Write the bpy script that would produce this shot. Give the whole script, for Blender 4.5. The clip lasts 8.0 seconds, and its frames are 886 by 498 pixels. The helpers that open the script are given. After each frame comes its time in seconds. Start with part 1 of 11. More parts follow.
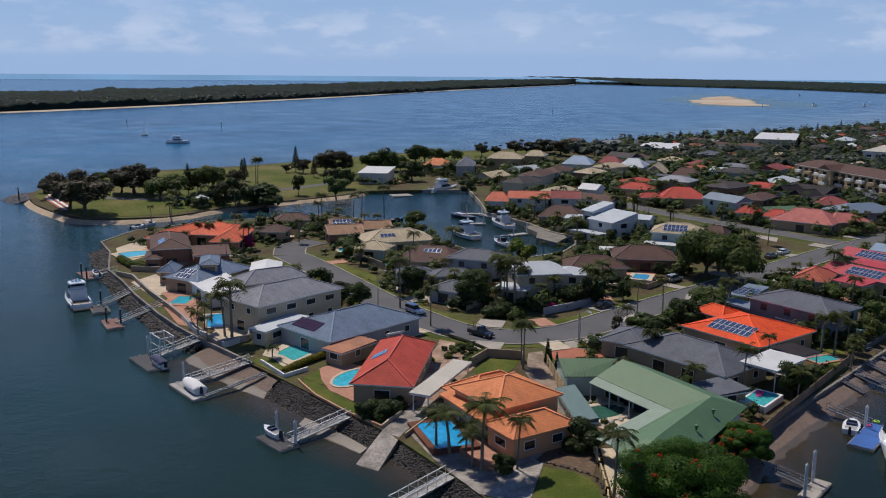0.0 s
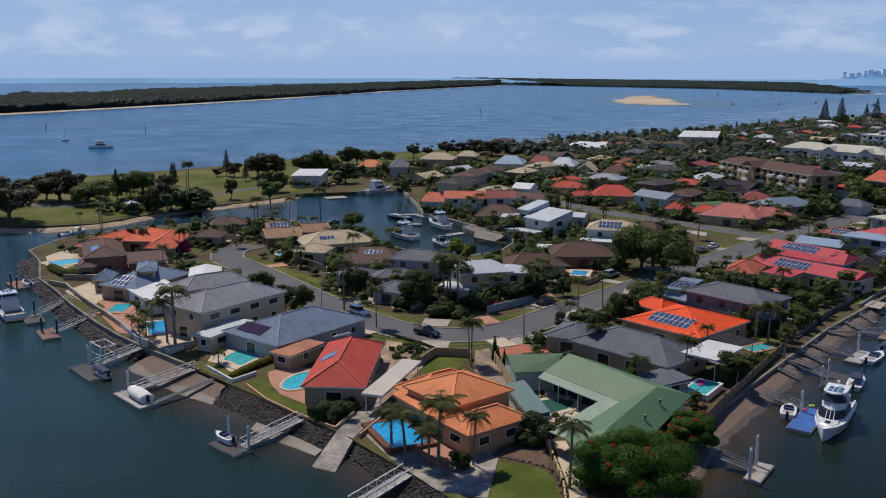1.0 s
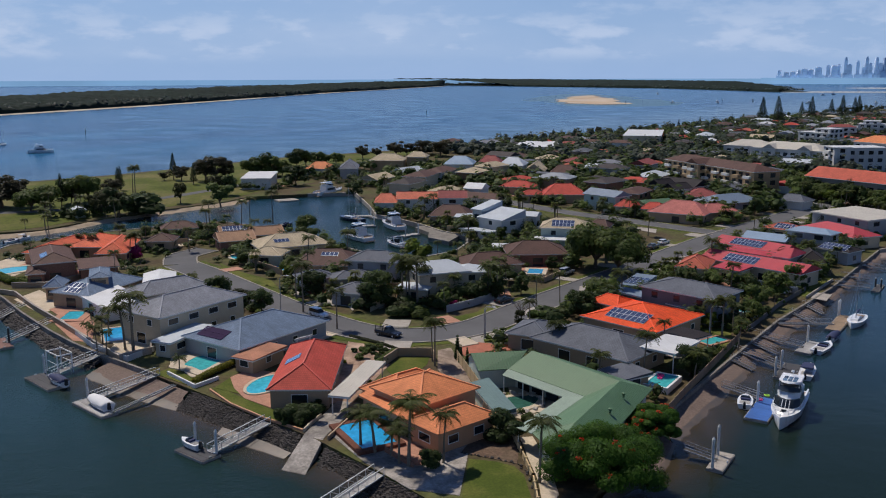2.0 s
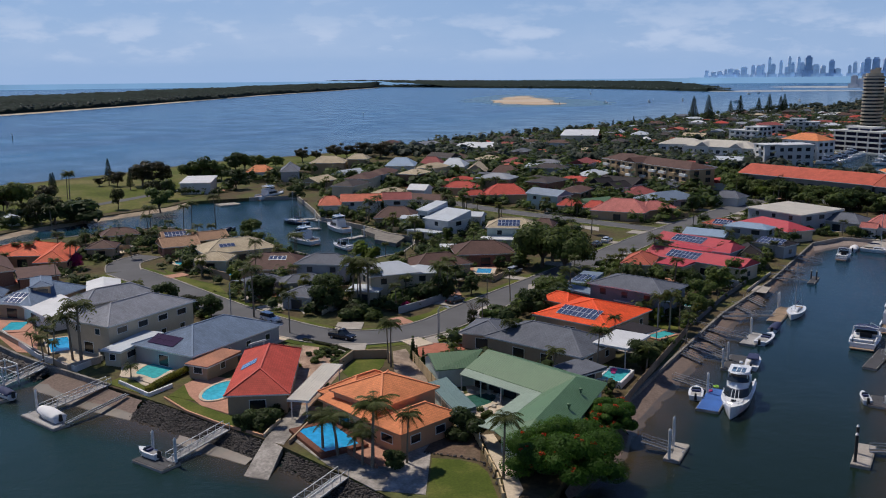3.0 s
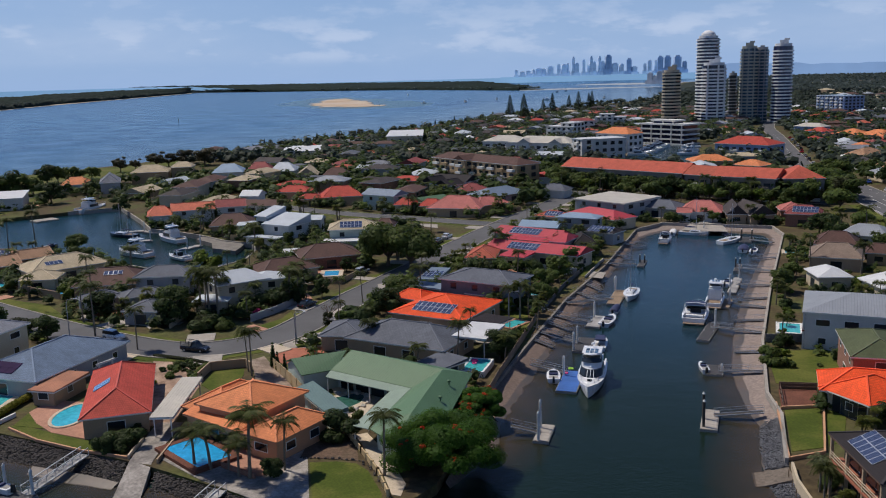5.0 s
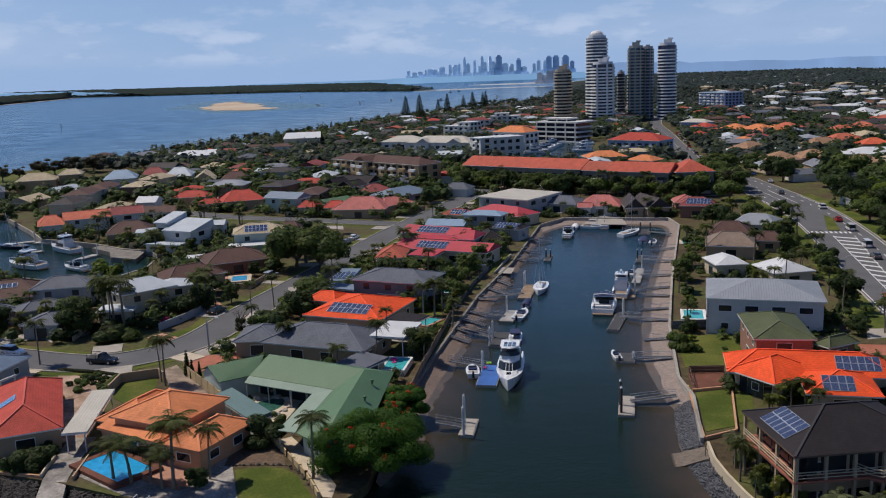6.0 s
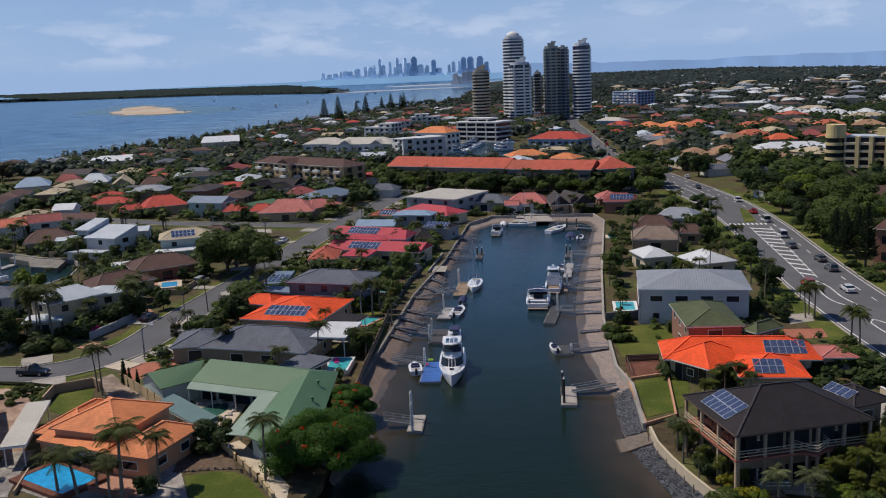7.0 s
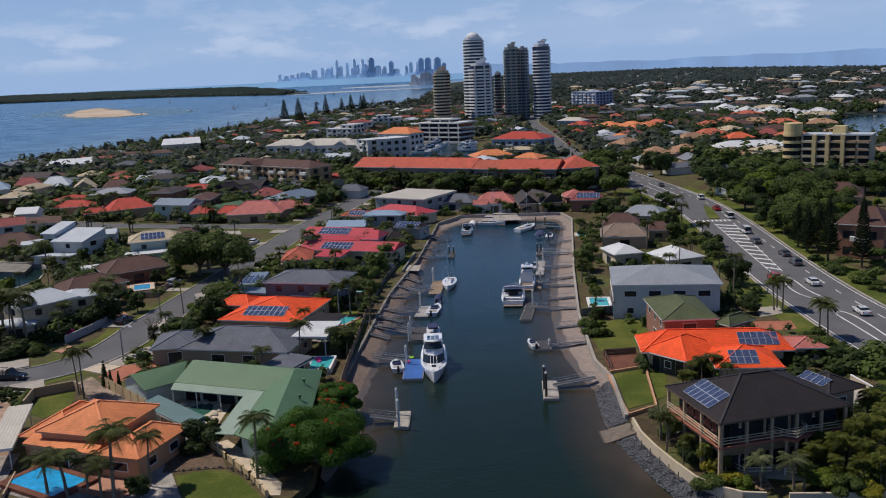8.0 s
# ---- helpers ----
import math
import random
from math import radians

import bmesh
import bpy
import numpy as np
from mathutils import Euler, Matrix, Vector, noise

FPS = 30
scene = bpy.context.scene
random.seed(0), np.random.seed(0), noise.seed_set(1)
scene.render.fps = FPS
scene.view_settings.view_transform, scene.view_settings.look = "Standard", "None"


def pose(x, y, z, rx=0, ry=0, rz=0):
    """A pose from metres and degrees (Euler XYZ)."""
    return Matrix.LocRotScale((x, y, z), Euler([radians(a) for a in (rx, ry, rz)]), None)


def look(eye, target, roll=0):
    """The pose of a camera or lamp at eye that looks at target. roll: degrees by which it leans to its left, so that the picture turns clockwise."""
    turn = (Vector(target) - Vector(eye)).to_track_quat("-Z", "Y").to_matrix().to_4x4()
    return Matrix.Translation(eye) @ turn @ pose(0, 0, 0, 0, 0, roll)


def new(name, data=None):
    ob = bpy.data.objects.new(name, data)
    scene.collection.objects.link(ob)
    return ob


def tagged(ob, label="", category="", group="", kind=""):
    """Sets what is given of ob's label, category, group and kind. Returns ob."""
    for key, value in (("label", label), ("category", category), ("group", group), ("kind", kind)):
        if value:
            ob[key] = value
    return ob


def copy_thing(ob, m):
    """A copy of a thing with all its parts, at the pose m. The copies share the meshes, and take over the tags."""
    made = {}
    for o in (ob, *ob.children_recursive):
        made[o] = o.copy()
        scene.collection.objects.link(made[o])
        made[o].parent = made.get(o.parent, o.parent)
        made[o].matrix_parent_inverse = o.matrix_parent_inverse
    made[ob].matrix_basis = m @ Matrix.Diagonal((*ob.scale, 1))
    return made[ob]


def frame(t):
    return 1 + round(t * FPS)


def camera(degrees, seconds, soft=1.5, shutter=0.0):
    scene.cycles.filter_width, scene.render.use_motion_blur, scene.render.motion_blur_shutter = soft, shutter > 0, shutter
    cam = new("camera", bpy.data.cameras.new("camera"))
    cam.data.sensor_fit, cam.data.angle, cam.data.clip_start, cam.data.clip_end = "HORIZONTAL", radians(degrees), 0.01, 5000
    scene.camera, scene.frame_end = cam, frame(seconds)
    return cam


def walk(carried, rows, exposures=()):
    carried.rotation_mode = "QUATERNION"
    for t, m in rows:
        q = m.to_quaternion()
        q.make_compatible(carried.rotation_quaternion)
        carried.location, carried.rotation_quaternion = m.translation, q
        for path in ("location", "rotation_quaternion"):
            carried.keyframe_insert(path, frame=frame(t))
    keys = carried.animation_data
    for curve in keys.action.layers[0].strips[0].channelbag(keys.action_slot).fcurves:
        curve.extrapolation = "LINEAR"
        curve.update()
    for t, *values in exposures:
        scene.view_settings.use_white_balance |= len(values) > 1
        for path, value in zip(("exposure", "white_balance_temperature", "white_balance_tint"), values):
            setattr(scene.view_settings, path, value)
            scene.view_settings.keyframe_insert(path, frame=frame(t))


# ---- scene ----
cam = camera(52.8, 8.0, soft=1.08)
PATH = [
    (0, (0.00, 0.00, 47.98), (-68.23, 70.48, 28.59), 0.47),
    (0.5, (-0.67, -1.30, 47.97), (-65.79, 72.09, 28.68), 0.30),
    (1, (-1.40, -2.59, 47.94), (-63.74, 73.21, 28.74), 0.12),
    (1.5, (-2.08, -3.67, 47.97), (-62.05, 74.03, 28.81), -0.04),
    (3, (-4.66, -6.91, 48.13), (-56.44, 76.51, 29.12), -0.53),
    (3.5, (-5.61, -7.73, 48.11), (-53.56, 77.96, 29.14), -0.77),
    (4, (-6.62, -8.48, 48.08), (-50.07, 79.55, 29.07), -1.05),
    (4.5, (-7.74, -9.30, 48.01), (-46.80, 80.77, 28.98), -1.28),
    (6, (-11.67, -11.24, 47.65), (-34.89, 84.09, 28.35), -2.09),
    (6.5, (-13.25, -12.08, 47.55), (-31.13, 84.37, 28.14), -2.35),
    (7, (-14.66, -13.10, 47.51), (-29.01, 83.93, 28.02), -2.54),
    (7.5, (-16.19, -14.13, 47.52), (-28.07, 83.22, 27.95), -2.61),
    (8, (-17.83, -15.30, 47.57), (-27.62, 82.27, 27.99), -2.68),
]
walk(cam, [(t, look(eye, target, roll)) for t, eye, target, roll in PATH], exposures=[(0, -0.05), (8, -0.05)])

LAND = 1.3          # height of the filled land over the water
SUN_EL, SUN_AZ = 57.0, 284.0   # degrees; azimuth clockwise from +y

# ---- sky and sun ----
world = bpy.data.worlds.new("sky")
scene.world = world
world.use_nodes = True


def wire(tree, kind, **values):
    n = tree.nodes.new(kind)
    for key, value in values.items():
        if key in n.inputs:
            n.inputs[key].default_value = value
    return n


def make_sky():
    t = world.node_tree
    t.nodes.clear()
    out, back = t.nodes.new("ShaderNodeOutputWorld"), t.nodes.new("ShaderNodeBackground")
    sky = t.nodes.new("ShaderNodeTexSky")
    sky.sky_type = "NISHITA"
    sky.sun_disc = False
    sky.sun_elevation, sky.sun_rotation = radians(SUN_EL), radians(SUN_AZ)
    sky.air_density, sky.dust_density, sky.ozone_density = 1.0, 0.15, 4.0
    dim = wire(t, "ShaderNodeVectorMath")
    dim.operation = "MULTIPLY"
    dim.inputs[1].default_value = (0.044, 0.054, 0.074)
    t.links.new(sky.outputs[0], dim.inputs[0])
    co = t.nodes.new("ShaderNodeTexCoord")
    sep = t.nodes.new("ShaderNodeSeparateXYZ")
    t.links.new(co.outputs["Generated"], sep.inputs[0])
    # clouds: flattened banks low over the sea, thin veils higher up
    stretch = t.nodes.new("ShaderNodeMapping")
    stretch.inputs["Scale"].default_value = (1.0, 1.0, 3.0)
    stretch.inputs["Location"].default_value = (0.35, 0.1, 0.0)
    t.links.new(co.outputs["Generated"], stretch.inputs["Vector"])
    puff = wire(t, "ShaderNodeTexNoise", Scale=13.0, Detail=9.0, Roughness=0.56)
    t.links.new(stretch.outputs[0], puff.inputs["Vector"])
    veil = wire(t, "ShaderNodeTexNoise", Scale=3.0, Detail=6.0, Roughness=0.6)
    t.links.new(stretch.outputs[0], veil.inputs["Vector"])
    thick = t.nodes.new("ShaderNodeMapRange")
    thick.interpolation_type = "SMOOTHSTEP"
    for key, value in (("From Min", 0.43), ("From Max", 0.62), ("To Min", 0.0), ("To Max", 0.85)):
        thick.inputs[key].default_value = value
    t.links.new(puff.outputs["Fac"], thick.inputs["Value"])
    band = t.nodes.new("ShaderNodeValToRGB")
    for e, (p, v) in zip([band.color_ramp.elements[0], band.color_ramp.elements[1]], ((0.014, 0.05), (0.4, 0.04))):
        e.position, e.color = p, (v, v, v, 1)
    for p, v in ((0.024, 0.75), (0.045, 0.95), (0.062, 0.5), (0.10, 0.35), (0.2, 0.12)):
        e = band.color_ramp.elements.new(p)
        e.color = (v, v, v, 1)
    t.links.new(sep.outputs["Z"], band.inputs["Fac"])
    cover = t.nodes.new("ShaderNodeMath")
    cover.operation = "MULTIPLY"
    t.links.new(thick.outputs[0], cover.inputs[0])
    t.links.new(band.outputs[0], cover.inputs[1])
    thin = t.nodes.new("ShaderNodeMapRange")
    for key, value in (("From Min", 0.35), ("From Max", 0.7), ("To Min", 0.0), ("To Max", 0.5)):
        thin.inputs[key].default_value = value
    t.links.new(veil.outputs["Fac"], thin.inputs["Value"])
    low = t.nodes.new("ShaderNodeMath")
    low.operation = "MULTIPLY"
    t.links.new(thin.outputs[0], low.inputs[0])
    t.links.new(band.outputs[0], low.inputs[1])
    most = t.nodes.new("ShaderNodeMath")
    most.operation = "MAXIMUM"
    t.links.new(cover.outputs[0], most.inputs[0])
    t.links.new(low.outputs[0], most.inputs[1])
    mix = t.nodes.new("ShaderNodeMix")
    mix.data_type = "RGBA"
    mix.inputs["B"].default_value = (0.0, 0.0, 0.0, 1)
    t.links.new(most.outputs[0], mix.inputs["Factor"])
    # blue sea haze low over the horizon
    haze = t.nodes.new("ShaderNodeValToRGB")
    for e, (p, v) in zip([haze.color_ramp.elements[0], haze.color_ramp.elements[1]], ((0.0, 0.9), (0.5, 0.0))):
        e.position, e.color = p, (v, v, v, 1)
    for p, v in ((0.05, 0.75), (0.15, 0.45), (0.3, 0.12)):
        e = haze.color_ramp.elements.new(p)
        e.color = (v, v, v, 1)
    t.links.new(sep.outputs["Z"], haze.inputs["Fac"])
    air = t.nodes.new("ShaderNodeMix")
    air.data_type = "RGBA"
    air.inputs["B"].default_value = (0.32, 0.475, 0.77, 1)
    t.links.new(haze.outputs[0], air.inputs["Factor"])
    t.links.new(dim.outputs[0], air.inputs["A"])
    t.links.new(air.outputs["Result"], mix.inputs["A"])
    shade = t.nodes.new("ShaderNodeMix")
    shade.data_type = "RGBA"
    shade.inputs["A"].default_value = (0.33, 0.46, 0.72, 1)
    shade.inputs["B"].default_value = (0.62, 0.71, 0.88, 1)
    t.links.new(puff.outputs["Fac"], shade.inputs["Factor"])
    t.links.new(shade.outputs["Result"], mix.inputs["B"])
    t.links.new(mix.outputs["Result"], back.inputs["Color"])
    t.links.new(back.outputs[0], out.inputs[0])


make_sky()
sun = new("sun", bpy.data.lights.new("sun", "SUN"))
sun.data.energy, sun.data.angle, sun.data.color = 3.9, radians(0.53), (1.0, 0.91, 0.80)
az, el = radians(SUN_AZ), radians(SUN_EL)
sun.matrix_basis = look((0, 0, 0), (-math.sin(az) * math.cos(el), -math.cos(az) * math.cos(el), -math.sin(el)))
sun.location = (-300, 0, 300)

# ---- materials ----
MATS = {}


def shader(name):
    m = bpy.data.materials.new(name)
    m.use_nodes = True
    t = m.node_tree
    MATS[name] = m
    return m, t, t.nodes["Principled BSDF"]


def ramp_value(t, fac, low, high, v0, v1):
    r = t.nodes.new("ShaderNodeMapRange")
    for key, value in (("From Min", low), ("From Max", high), ("To Min", v0), ("To Max", v1)):
        r.inputs[key].default_value = value
    t.links.new(fac, r.inputs["Value"])
    return r.outputs[0]


def times(t, a, b):
    n = t.nodes.new("ShaderNodeMath")
    n.operation = "MULTIPLY"
    for k, v in enumerate((a, b)):
        if isinstance(v, (int, float)):
            n.inputs[k].default_value = v
        else:
            t.links.new(v, n.inputs[k])
    return n.outputs[0]


def tint(t, colour, value):
    """colour (a tuple or a socket) times value (a socket)."""
    n = t.nodes.new("ShaderNodeVectorMath")
    n.operation = "SCALE"
    if isinstance(colour, tuple):
        n.inputs[0].default_value = colour[:3]
    else:
        t.links.new(colour, n.inputs[0])
    t.links.new(value, n.inputs["Scale"])
    return n.outputs[0]


def blend(t, fac, a, b):
    n = t.nodes.new("ShaderNodeMix")
    n.data_type = "RGBA"
    t.links.new(fac, n.inputs["Factor"])
    for key, v in (("A", a), ("B", b)):
        if isinstance(v, tuple):
            n.inputs[key].default_value = (*v[:3], 1)
        else:
            t.links.new(v, n.inputs[key])
    return n.outputs["Result"]


def noise_of(t, vector, scale, detail=4.0, rough=0.55):
    n = wire(t, "ShaderNodeTexNoise", Scale=scale, Detail=detail, Roughness=rough)
    t.links.new(vector, n.inputs["Vector"])
    return n.outputs["Fac"]


def relief(t, bsdf, height, strength, distance=0.05):
    b = wire(t, "ShaderNodeBump", Distance=distance)
    if isinstance(strength, (int, float)):
        b.inputs["Strength"].default_value = strength
    else:
        t.links.new(strength, b.inputs["Strength"])
    t.links.new(height, b.inputs["Height"])
    t.links.new(b.outputs[0], bsdf.inputs["Normal"])


def surface(name, colour, rough=0.7, metal=0.0, grain=6.0, stain=0.35, amount=0.25, bump=0.3, random_value=0.0, second=None, coat=0.0):
    """A plain worn surface: fine grain, broad stains, a shade of its own for each object."""
    m, t, p = shader(name)
    co = t.nodes.new("ShaderNodeTexCoord").outputs["Object"]
    fine, broad = noise_of(t, co, grain, 5.0), noise_of(t, co, stain, 4.0, 0.6)
    value = times(t, ramp_value(t, fine, 0.3, 0.7, 1 - amount, 1 + amount), ramp_value(t, broad, 0.3, 0.7, 1 - amount, 1 + amount))
    if random_value:
        info = t.nodes.new("ShaderNodeObjectInfo")
        value = times(t, value, ramp_value(t, info.outputs["Random"], 0, 1, 1 - random_value, 1 + random_value))
    base = colour
    if second:
        base = blend(t, ramp_value(t, broad, 0.42, 0.6, 0, 1), colour, second)
    t.links.new(tint(t, base, value), p.inputs["Base Color"])
    if rough >= 0.9:
        p.inputs["Specular IOR Level"].default_value = 0.12
    p.inputs["Metallic"].default_value = metal
    p.inputs["Coat Weight"].default_value = coat
    t.links.new(ramp_value(t, fine, 0.3, 0.7, max(rough - 0.1, 0.02), min(rough + 0.1, 1)), p.inputs["Roughness"])
    if bump:
        relief(t, p, fine, bump, 0.03)
    return m


def tiled_roof(name, colour, rough=0.75, wear=0.22):
    """Concrete or clay tiles in courses: the UVs run in metres along the eave and up the slope."""
    m, t, p = shader(name)
    uv = t.nodes.new("ShaderNodeUVMap").outputs[0]
    tile = wire(t, "ShaderNodeTexBrick", Scale=1.0)
    for key, value in (("Mortar Size", 0.045), ("Mortar Smooth", 0.7), ("Brick Width", 0.30), ("Row Height", 0.38), ("Bias", 0.0)):
        tile.inputs[key].default_value = value
    tile.inputs["Color1"].default_value = (1.05, 1.05, 1.05, 1)
    tile.inputs["Color2"].default_value = (0.94, 0.94, 0.94, 1)
    tile.inputs["Mortar"].default_value = (0.74, 0.74, 0.74, 1)
    t.links.new(uv, tile.inputs["Vector"])
    broad, fine = noise_of(t, uv, 0.35, 5.0, 0.65), noise_of(t, uv, 3.0, 3.0)
    info = t.nodes.new("ShaderNodeObjectInfo").outputs["Random"]
    value = times(t, ramp_value(t, broad, 0.3, 0.7, 1 - wear, 1 + wear), ramp_value(t, fine, 0.3, 0.7, 0.9, 1.1))
    value = times(t, value, ramp_value(t, info, 0, 1, 0.93, 1.07))
    mul = t.nodes.new("ShaderNodeVectorMath")
    mul.operation = "MULTIPLY"
    t.links.new(tint(t, colour, value), mul.inputs[0])
    t.links.new(tile.outputs["Color"], mul.inputs[1])
    t.links.new(mul.outputs[0], p.inputs["Base Color"])
    p.inputs["Roughness"].default_value = rough
    p.inputs["Specular IOR Level"].default_value = 0.2
    relief(t, p, tile.outputs["Color"], 0.5, 0.04)
    surface("cap_" + name, tuple(min(1, v * 1.12) for v in colour), rough, grain=4, amount=0.15, bump=0.2)
    return m


def ribbed_roof(name, colour, rough=0.6, pitch=0.42, wear=0.12):
    """Pressed metal sheet with ribs that run down the slope."""
    m, t, p = shader(name)
    uv = t.nodes.new("ShaderNodeUVMap").outputs[0]
    wave = wire(t, "ShaderNodeTexWave", Scale=1.0 / pitch / 3.1831 * 1.0, Distortion=0.0)
    wave.wave_profile = "SIN"
    t.links.new(uv, wave.inputs["Vector"])
    rib = ramp_value(t, wave.outputs["Fac"], 0.78, 0.98, 0.0, 1.0)
    broad, fine = noise_of(t, uv, 0.22, 5.0, 0.65), noise_of(t, uv, 2.0, 4.0)
    value = times(t, ramp_value(t, broad, 0.3, 0.7, 1 - wear, 1 + wear), ramp_value(t, fine, 0.3, 0.7, 0.95, 1.05))
    value = times(t, value, ramp_value(t, rib, 0, 1, 1.0, 0.94 if min(colour) > 0.35 else 0.84))
    t.links.new(tint(t, colour, value), p.inputs["Base Color"])
    p.inputs["Roughness"].default_value = rough
    relief(t, p, rib, 0.6, 0.05)
    return m


def leaves(name, colour, second, rough=0.55, spread=0.35):
    m, t, p = shader(name)
    geo = t.nodes.new("ShaderNodeNewGeometry").outputs["Random Per Island"]
    info = t.nodes.new("ShaderNodeObjectInfo").outputs["Random"]
    co = t.nodes.new("ShaderNodeTexCoord").outputs["Object"]
    broad = noise_of(t, co, 0.55, 3.0)
    base = blend(t, ramp_value(t, broad, 0.38, 0.62, 0, 1), colour, second)
    value = times(t, ramp_value(t, geo, 0, 1, 1 - spread, 1 + spread), ramp_value(t, info, 0, 1, 0.75, 1.25))
    t.links.new(tint(t, base, value), p.inputs["Base Color"])
    p.inputs["Roughness"].default_value = rough
    p.inputs["Specular IOR Level"].default_value = 0.12
    glow = t.nodes.new("ShaderNodeBsdfTranslucent")
    t.links.new(tint(t, base, times(t, value, 1.3)), glow.inputs["Color"])
    mix = t.nodes.new("ShaderNodeMixShader")
    mix.inputs[0].default_value = 0.38
    t.links.new(p.outputs[0], mix.inputs[1])
    t.links.new(glow.outputs[0], mix.inputs[2])
    t.links.new(mix.outputs[0], t.nodes["Material Output"].inputs["Surface"])
    return m


def make_materials():
    for name, c in (("tile_red", (0.42, 0.065, 0.045)), ("tile_orange", (0.62, 0.215, 0.088)), ("tile_terracotta", (0.40, 0.10, 0.062)),
                    ("tile_brown", (0.10, 0.055, 0.045)), ("tile_grey", (0.11, 0.12, 0.145)), ("tile_charcoal", (0.024, 0.020, 0.022)),
                    ("tile_cream", (0.45, 0.37, 0.25)), ("tile_blue", (0.13, 0.18, 0.26)), ("tile_tan", (0.34, 0.20, 0.12)),
                    ("tile_maroon", (0.26, 0.07, 0.065)), ("tile_vermilion", (0.76, 0.088, 0.022)), ("tile_slate", (0.20, 0.21, 0.24)),
                    ("tile_olive", (0.085, 0.10, 0.05)), ("tile_pink", (0.42, 0.14, 0.12)), ("tile_dark", (0.06, 0.05, 0.05)), ("tile_coral", (0.62, 0.13, 0.062)), ("tile_salmon", (0.52, 0.145, 0.085)), ("tile_brickred", (0.48, 0.105, 0.066)), ("tile_mushroom", (0.22, 0.165, 0.13))):
        tiled_roof(name, c)
    for name, c in (("metal_green", (0.072, 0.150, 0.070)), ("metal_white", (0.54, 0.55, 0.56)), ("metal_crimson", (0.42, 0.035, 0.05)),
                    ("metal_blue", (0.20, 0.29, 0.40)), ("metal_grey", (0.24, 0.26, 0.29)), ("metal_teal", (0.08, 0.15, 0.15)),
                    ("metal_cream", (0.45, 0.42, 0.36)), ("metal_bluegrey", (0.14, 0.19, 0.26)), ("metal_pale", (0.42, 0.46, 0.50)), ("metal_sage", (0.23, 0.30, 0.235))):
        ribbed_roof(name, c)
    for name, c in (("wall_cream", (0.50, 0.42, 0.30)), ("wall_white", (0.56, 0.56, 0.54)), ("wall_grey", (0.32, 0.33, 0.34)),
                    ("wall_tan", (0.36, 0.26, 0.17)), ("wall_blue", (0.22, 0.30, 0.45)), ("wall_ochre", (0.37, 0.265, 0.15)),
                    ("wall_peach", (0.50, 0.27, 0.15)), ("wall_dark", (0.10, 0.10, 0.105)), ("wall_mint", (0.42, 0.50, 0.46)), ("wall_yellow", (0.58, 0.46, 0.22)), ("wall_bright", (0.68, 0.68, 0.68)), ("wall_stone", (0.36, 0.36, 0.31))):
        surface(name, c, 0.85, grain=9, amount=0.10, bump=0.15, random_value=0.06)
    m, t, p = shader("wall_brick")
    co = t.nodes.new("ShaderNodeTexCoord").outputs["Object"]
    fine = noise_of(t, co, 9.0, 2.0)
    t.links.new(blend(t, ramp_value(t, fine, 0.35, 0.65, 0, 1), (0.20, 0.085, 0.055), (0.30, 0.16, 0.11)), p.inputs["Base Color"])
    p.inputs["Roughness"].default_value = 0.9
    surface("trim_white", (0.68, 0.68, 0.66), 0.5, amount=0.06, bump=0.05)
    surface("trim_brown", (0.13, 0.08, 0.055), 0.6, amount=0.15, bump=0.1)
    surface("trim_grey", (0.28, 0.29, 0.31), 0.5, amount=0.1, bump=0.05)
    surface("concrete", (0.33, 0.30, 0.265), 0.9, grain=5, amount=0.18, bump=0.3)
    surface("wall_slate", (0.16, 0.175, 0.20), 0.9, grain=4, amount=0.12, bump=0.2)
    surface("wall_taupe", (0.20, 0.18, 0.165), 0.9, grain=4, amount=0.12, bump=0.2)
    # Sand colour greyed and cooled to carry the haze of distance.
    surface("sand_hazed", (0.36, 0.37, 0.39), 0.95, grain=0.2, stain=0.01, amount=0.15, bump=0.1)
    surface("concrete_worn", (0.235, 0.215, 0.195), 0.9, grain=2.5, amount=0.28, bump=0.4, second=(0.29, 0.265, 0.24))
    surface("concrete_sandy", (0.175, 0.147, 0.122), 0.9, grain=2.5, amount=0.3, bump=0.4, second=(0.13, 0.105, 0.085))
    surface("concrete_dark", (0.20, 0.185, 0.165), 0.9, grain=3, amount=0.3, bump=0.4)
    surface("paving_sand", (0.50, 0.42, 0.32), 0.9, grain=4, amount=0.14, bump=0.2)
    surface("earth", (0.15, 0.10, 0.072), 0.95, grain=2.5, stain=0.4, amount=0.35, bump=0.6, second=(0.10, 0.072, 0.05))
    surface("paving_pink", (0.41, 0.22, 0.155), 0.9, grain=4, amount=0.16, bump=0.2)
    surface("brick_paving", (0.15, 0.065, 0.045), 0.9, grain=5, amount=0.25, bump=0.3)
    surface("paving_red", (0.34, 0.13, 0.085), 0.9, grain=4, amount=0.18, bump=0.2)
    surface("asphalt", (0.115, 0.115, 0.12), 0.92, grain=8, stain=0.12, amount=0.14, bump=0.3)
    surface("line_paint", (0.62, 0.62, 0.60), 0.7, grain=12, amount=0.18, bump=0.1)
    surface("sand", (0.28, 0.228, 0.202), 0.95, grain=2.5, stain=0.25, amount=0.25, bump=0.4, second=(0.205, 0.165, 0.145))
    surface("sand_wet", (0.125, 0.092, 0.066), 0.45, grain=2.5, stain=0.2, amount=0.25, bump=0.3, second=(0.075, 0.062, 0.048))
    surface("sand_brown", (0.185, 0.14, 0.118), 0.95, grain=2.5, stain=0.25, amount=0.28, bump=0.4, second=(0.14, 0.105, 0.088))
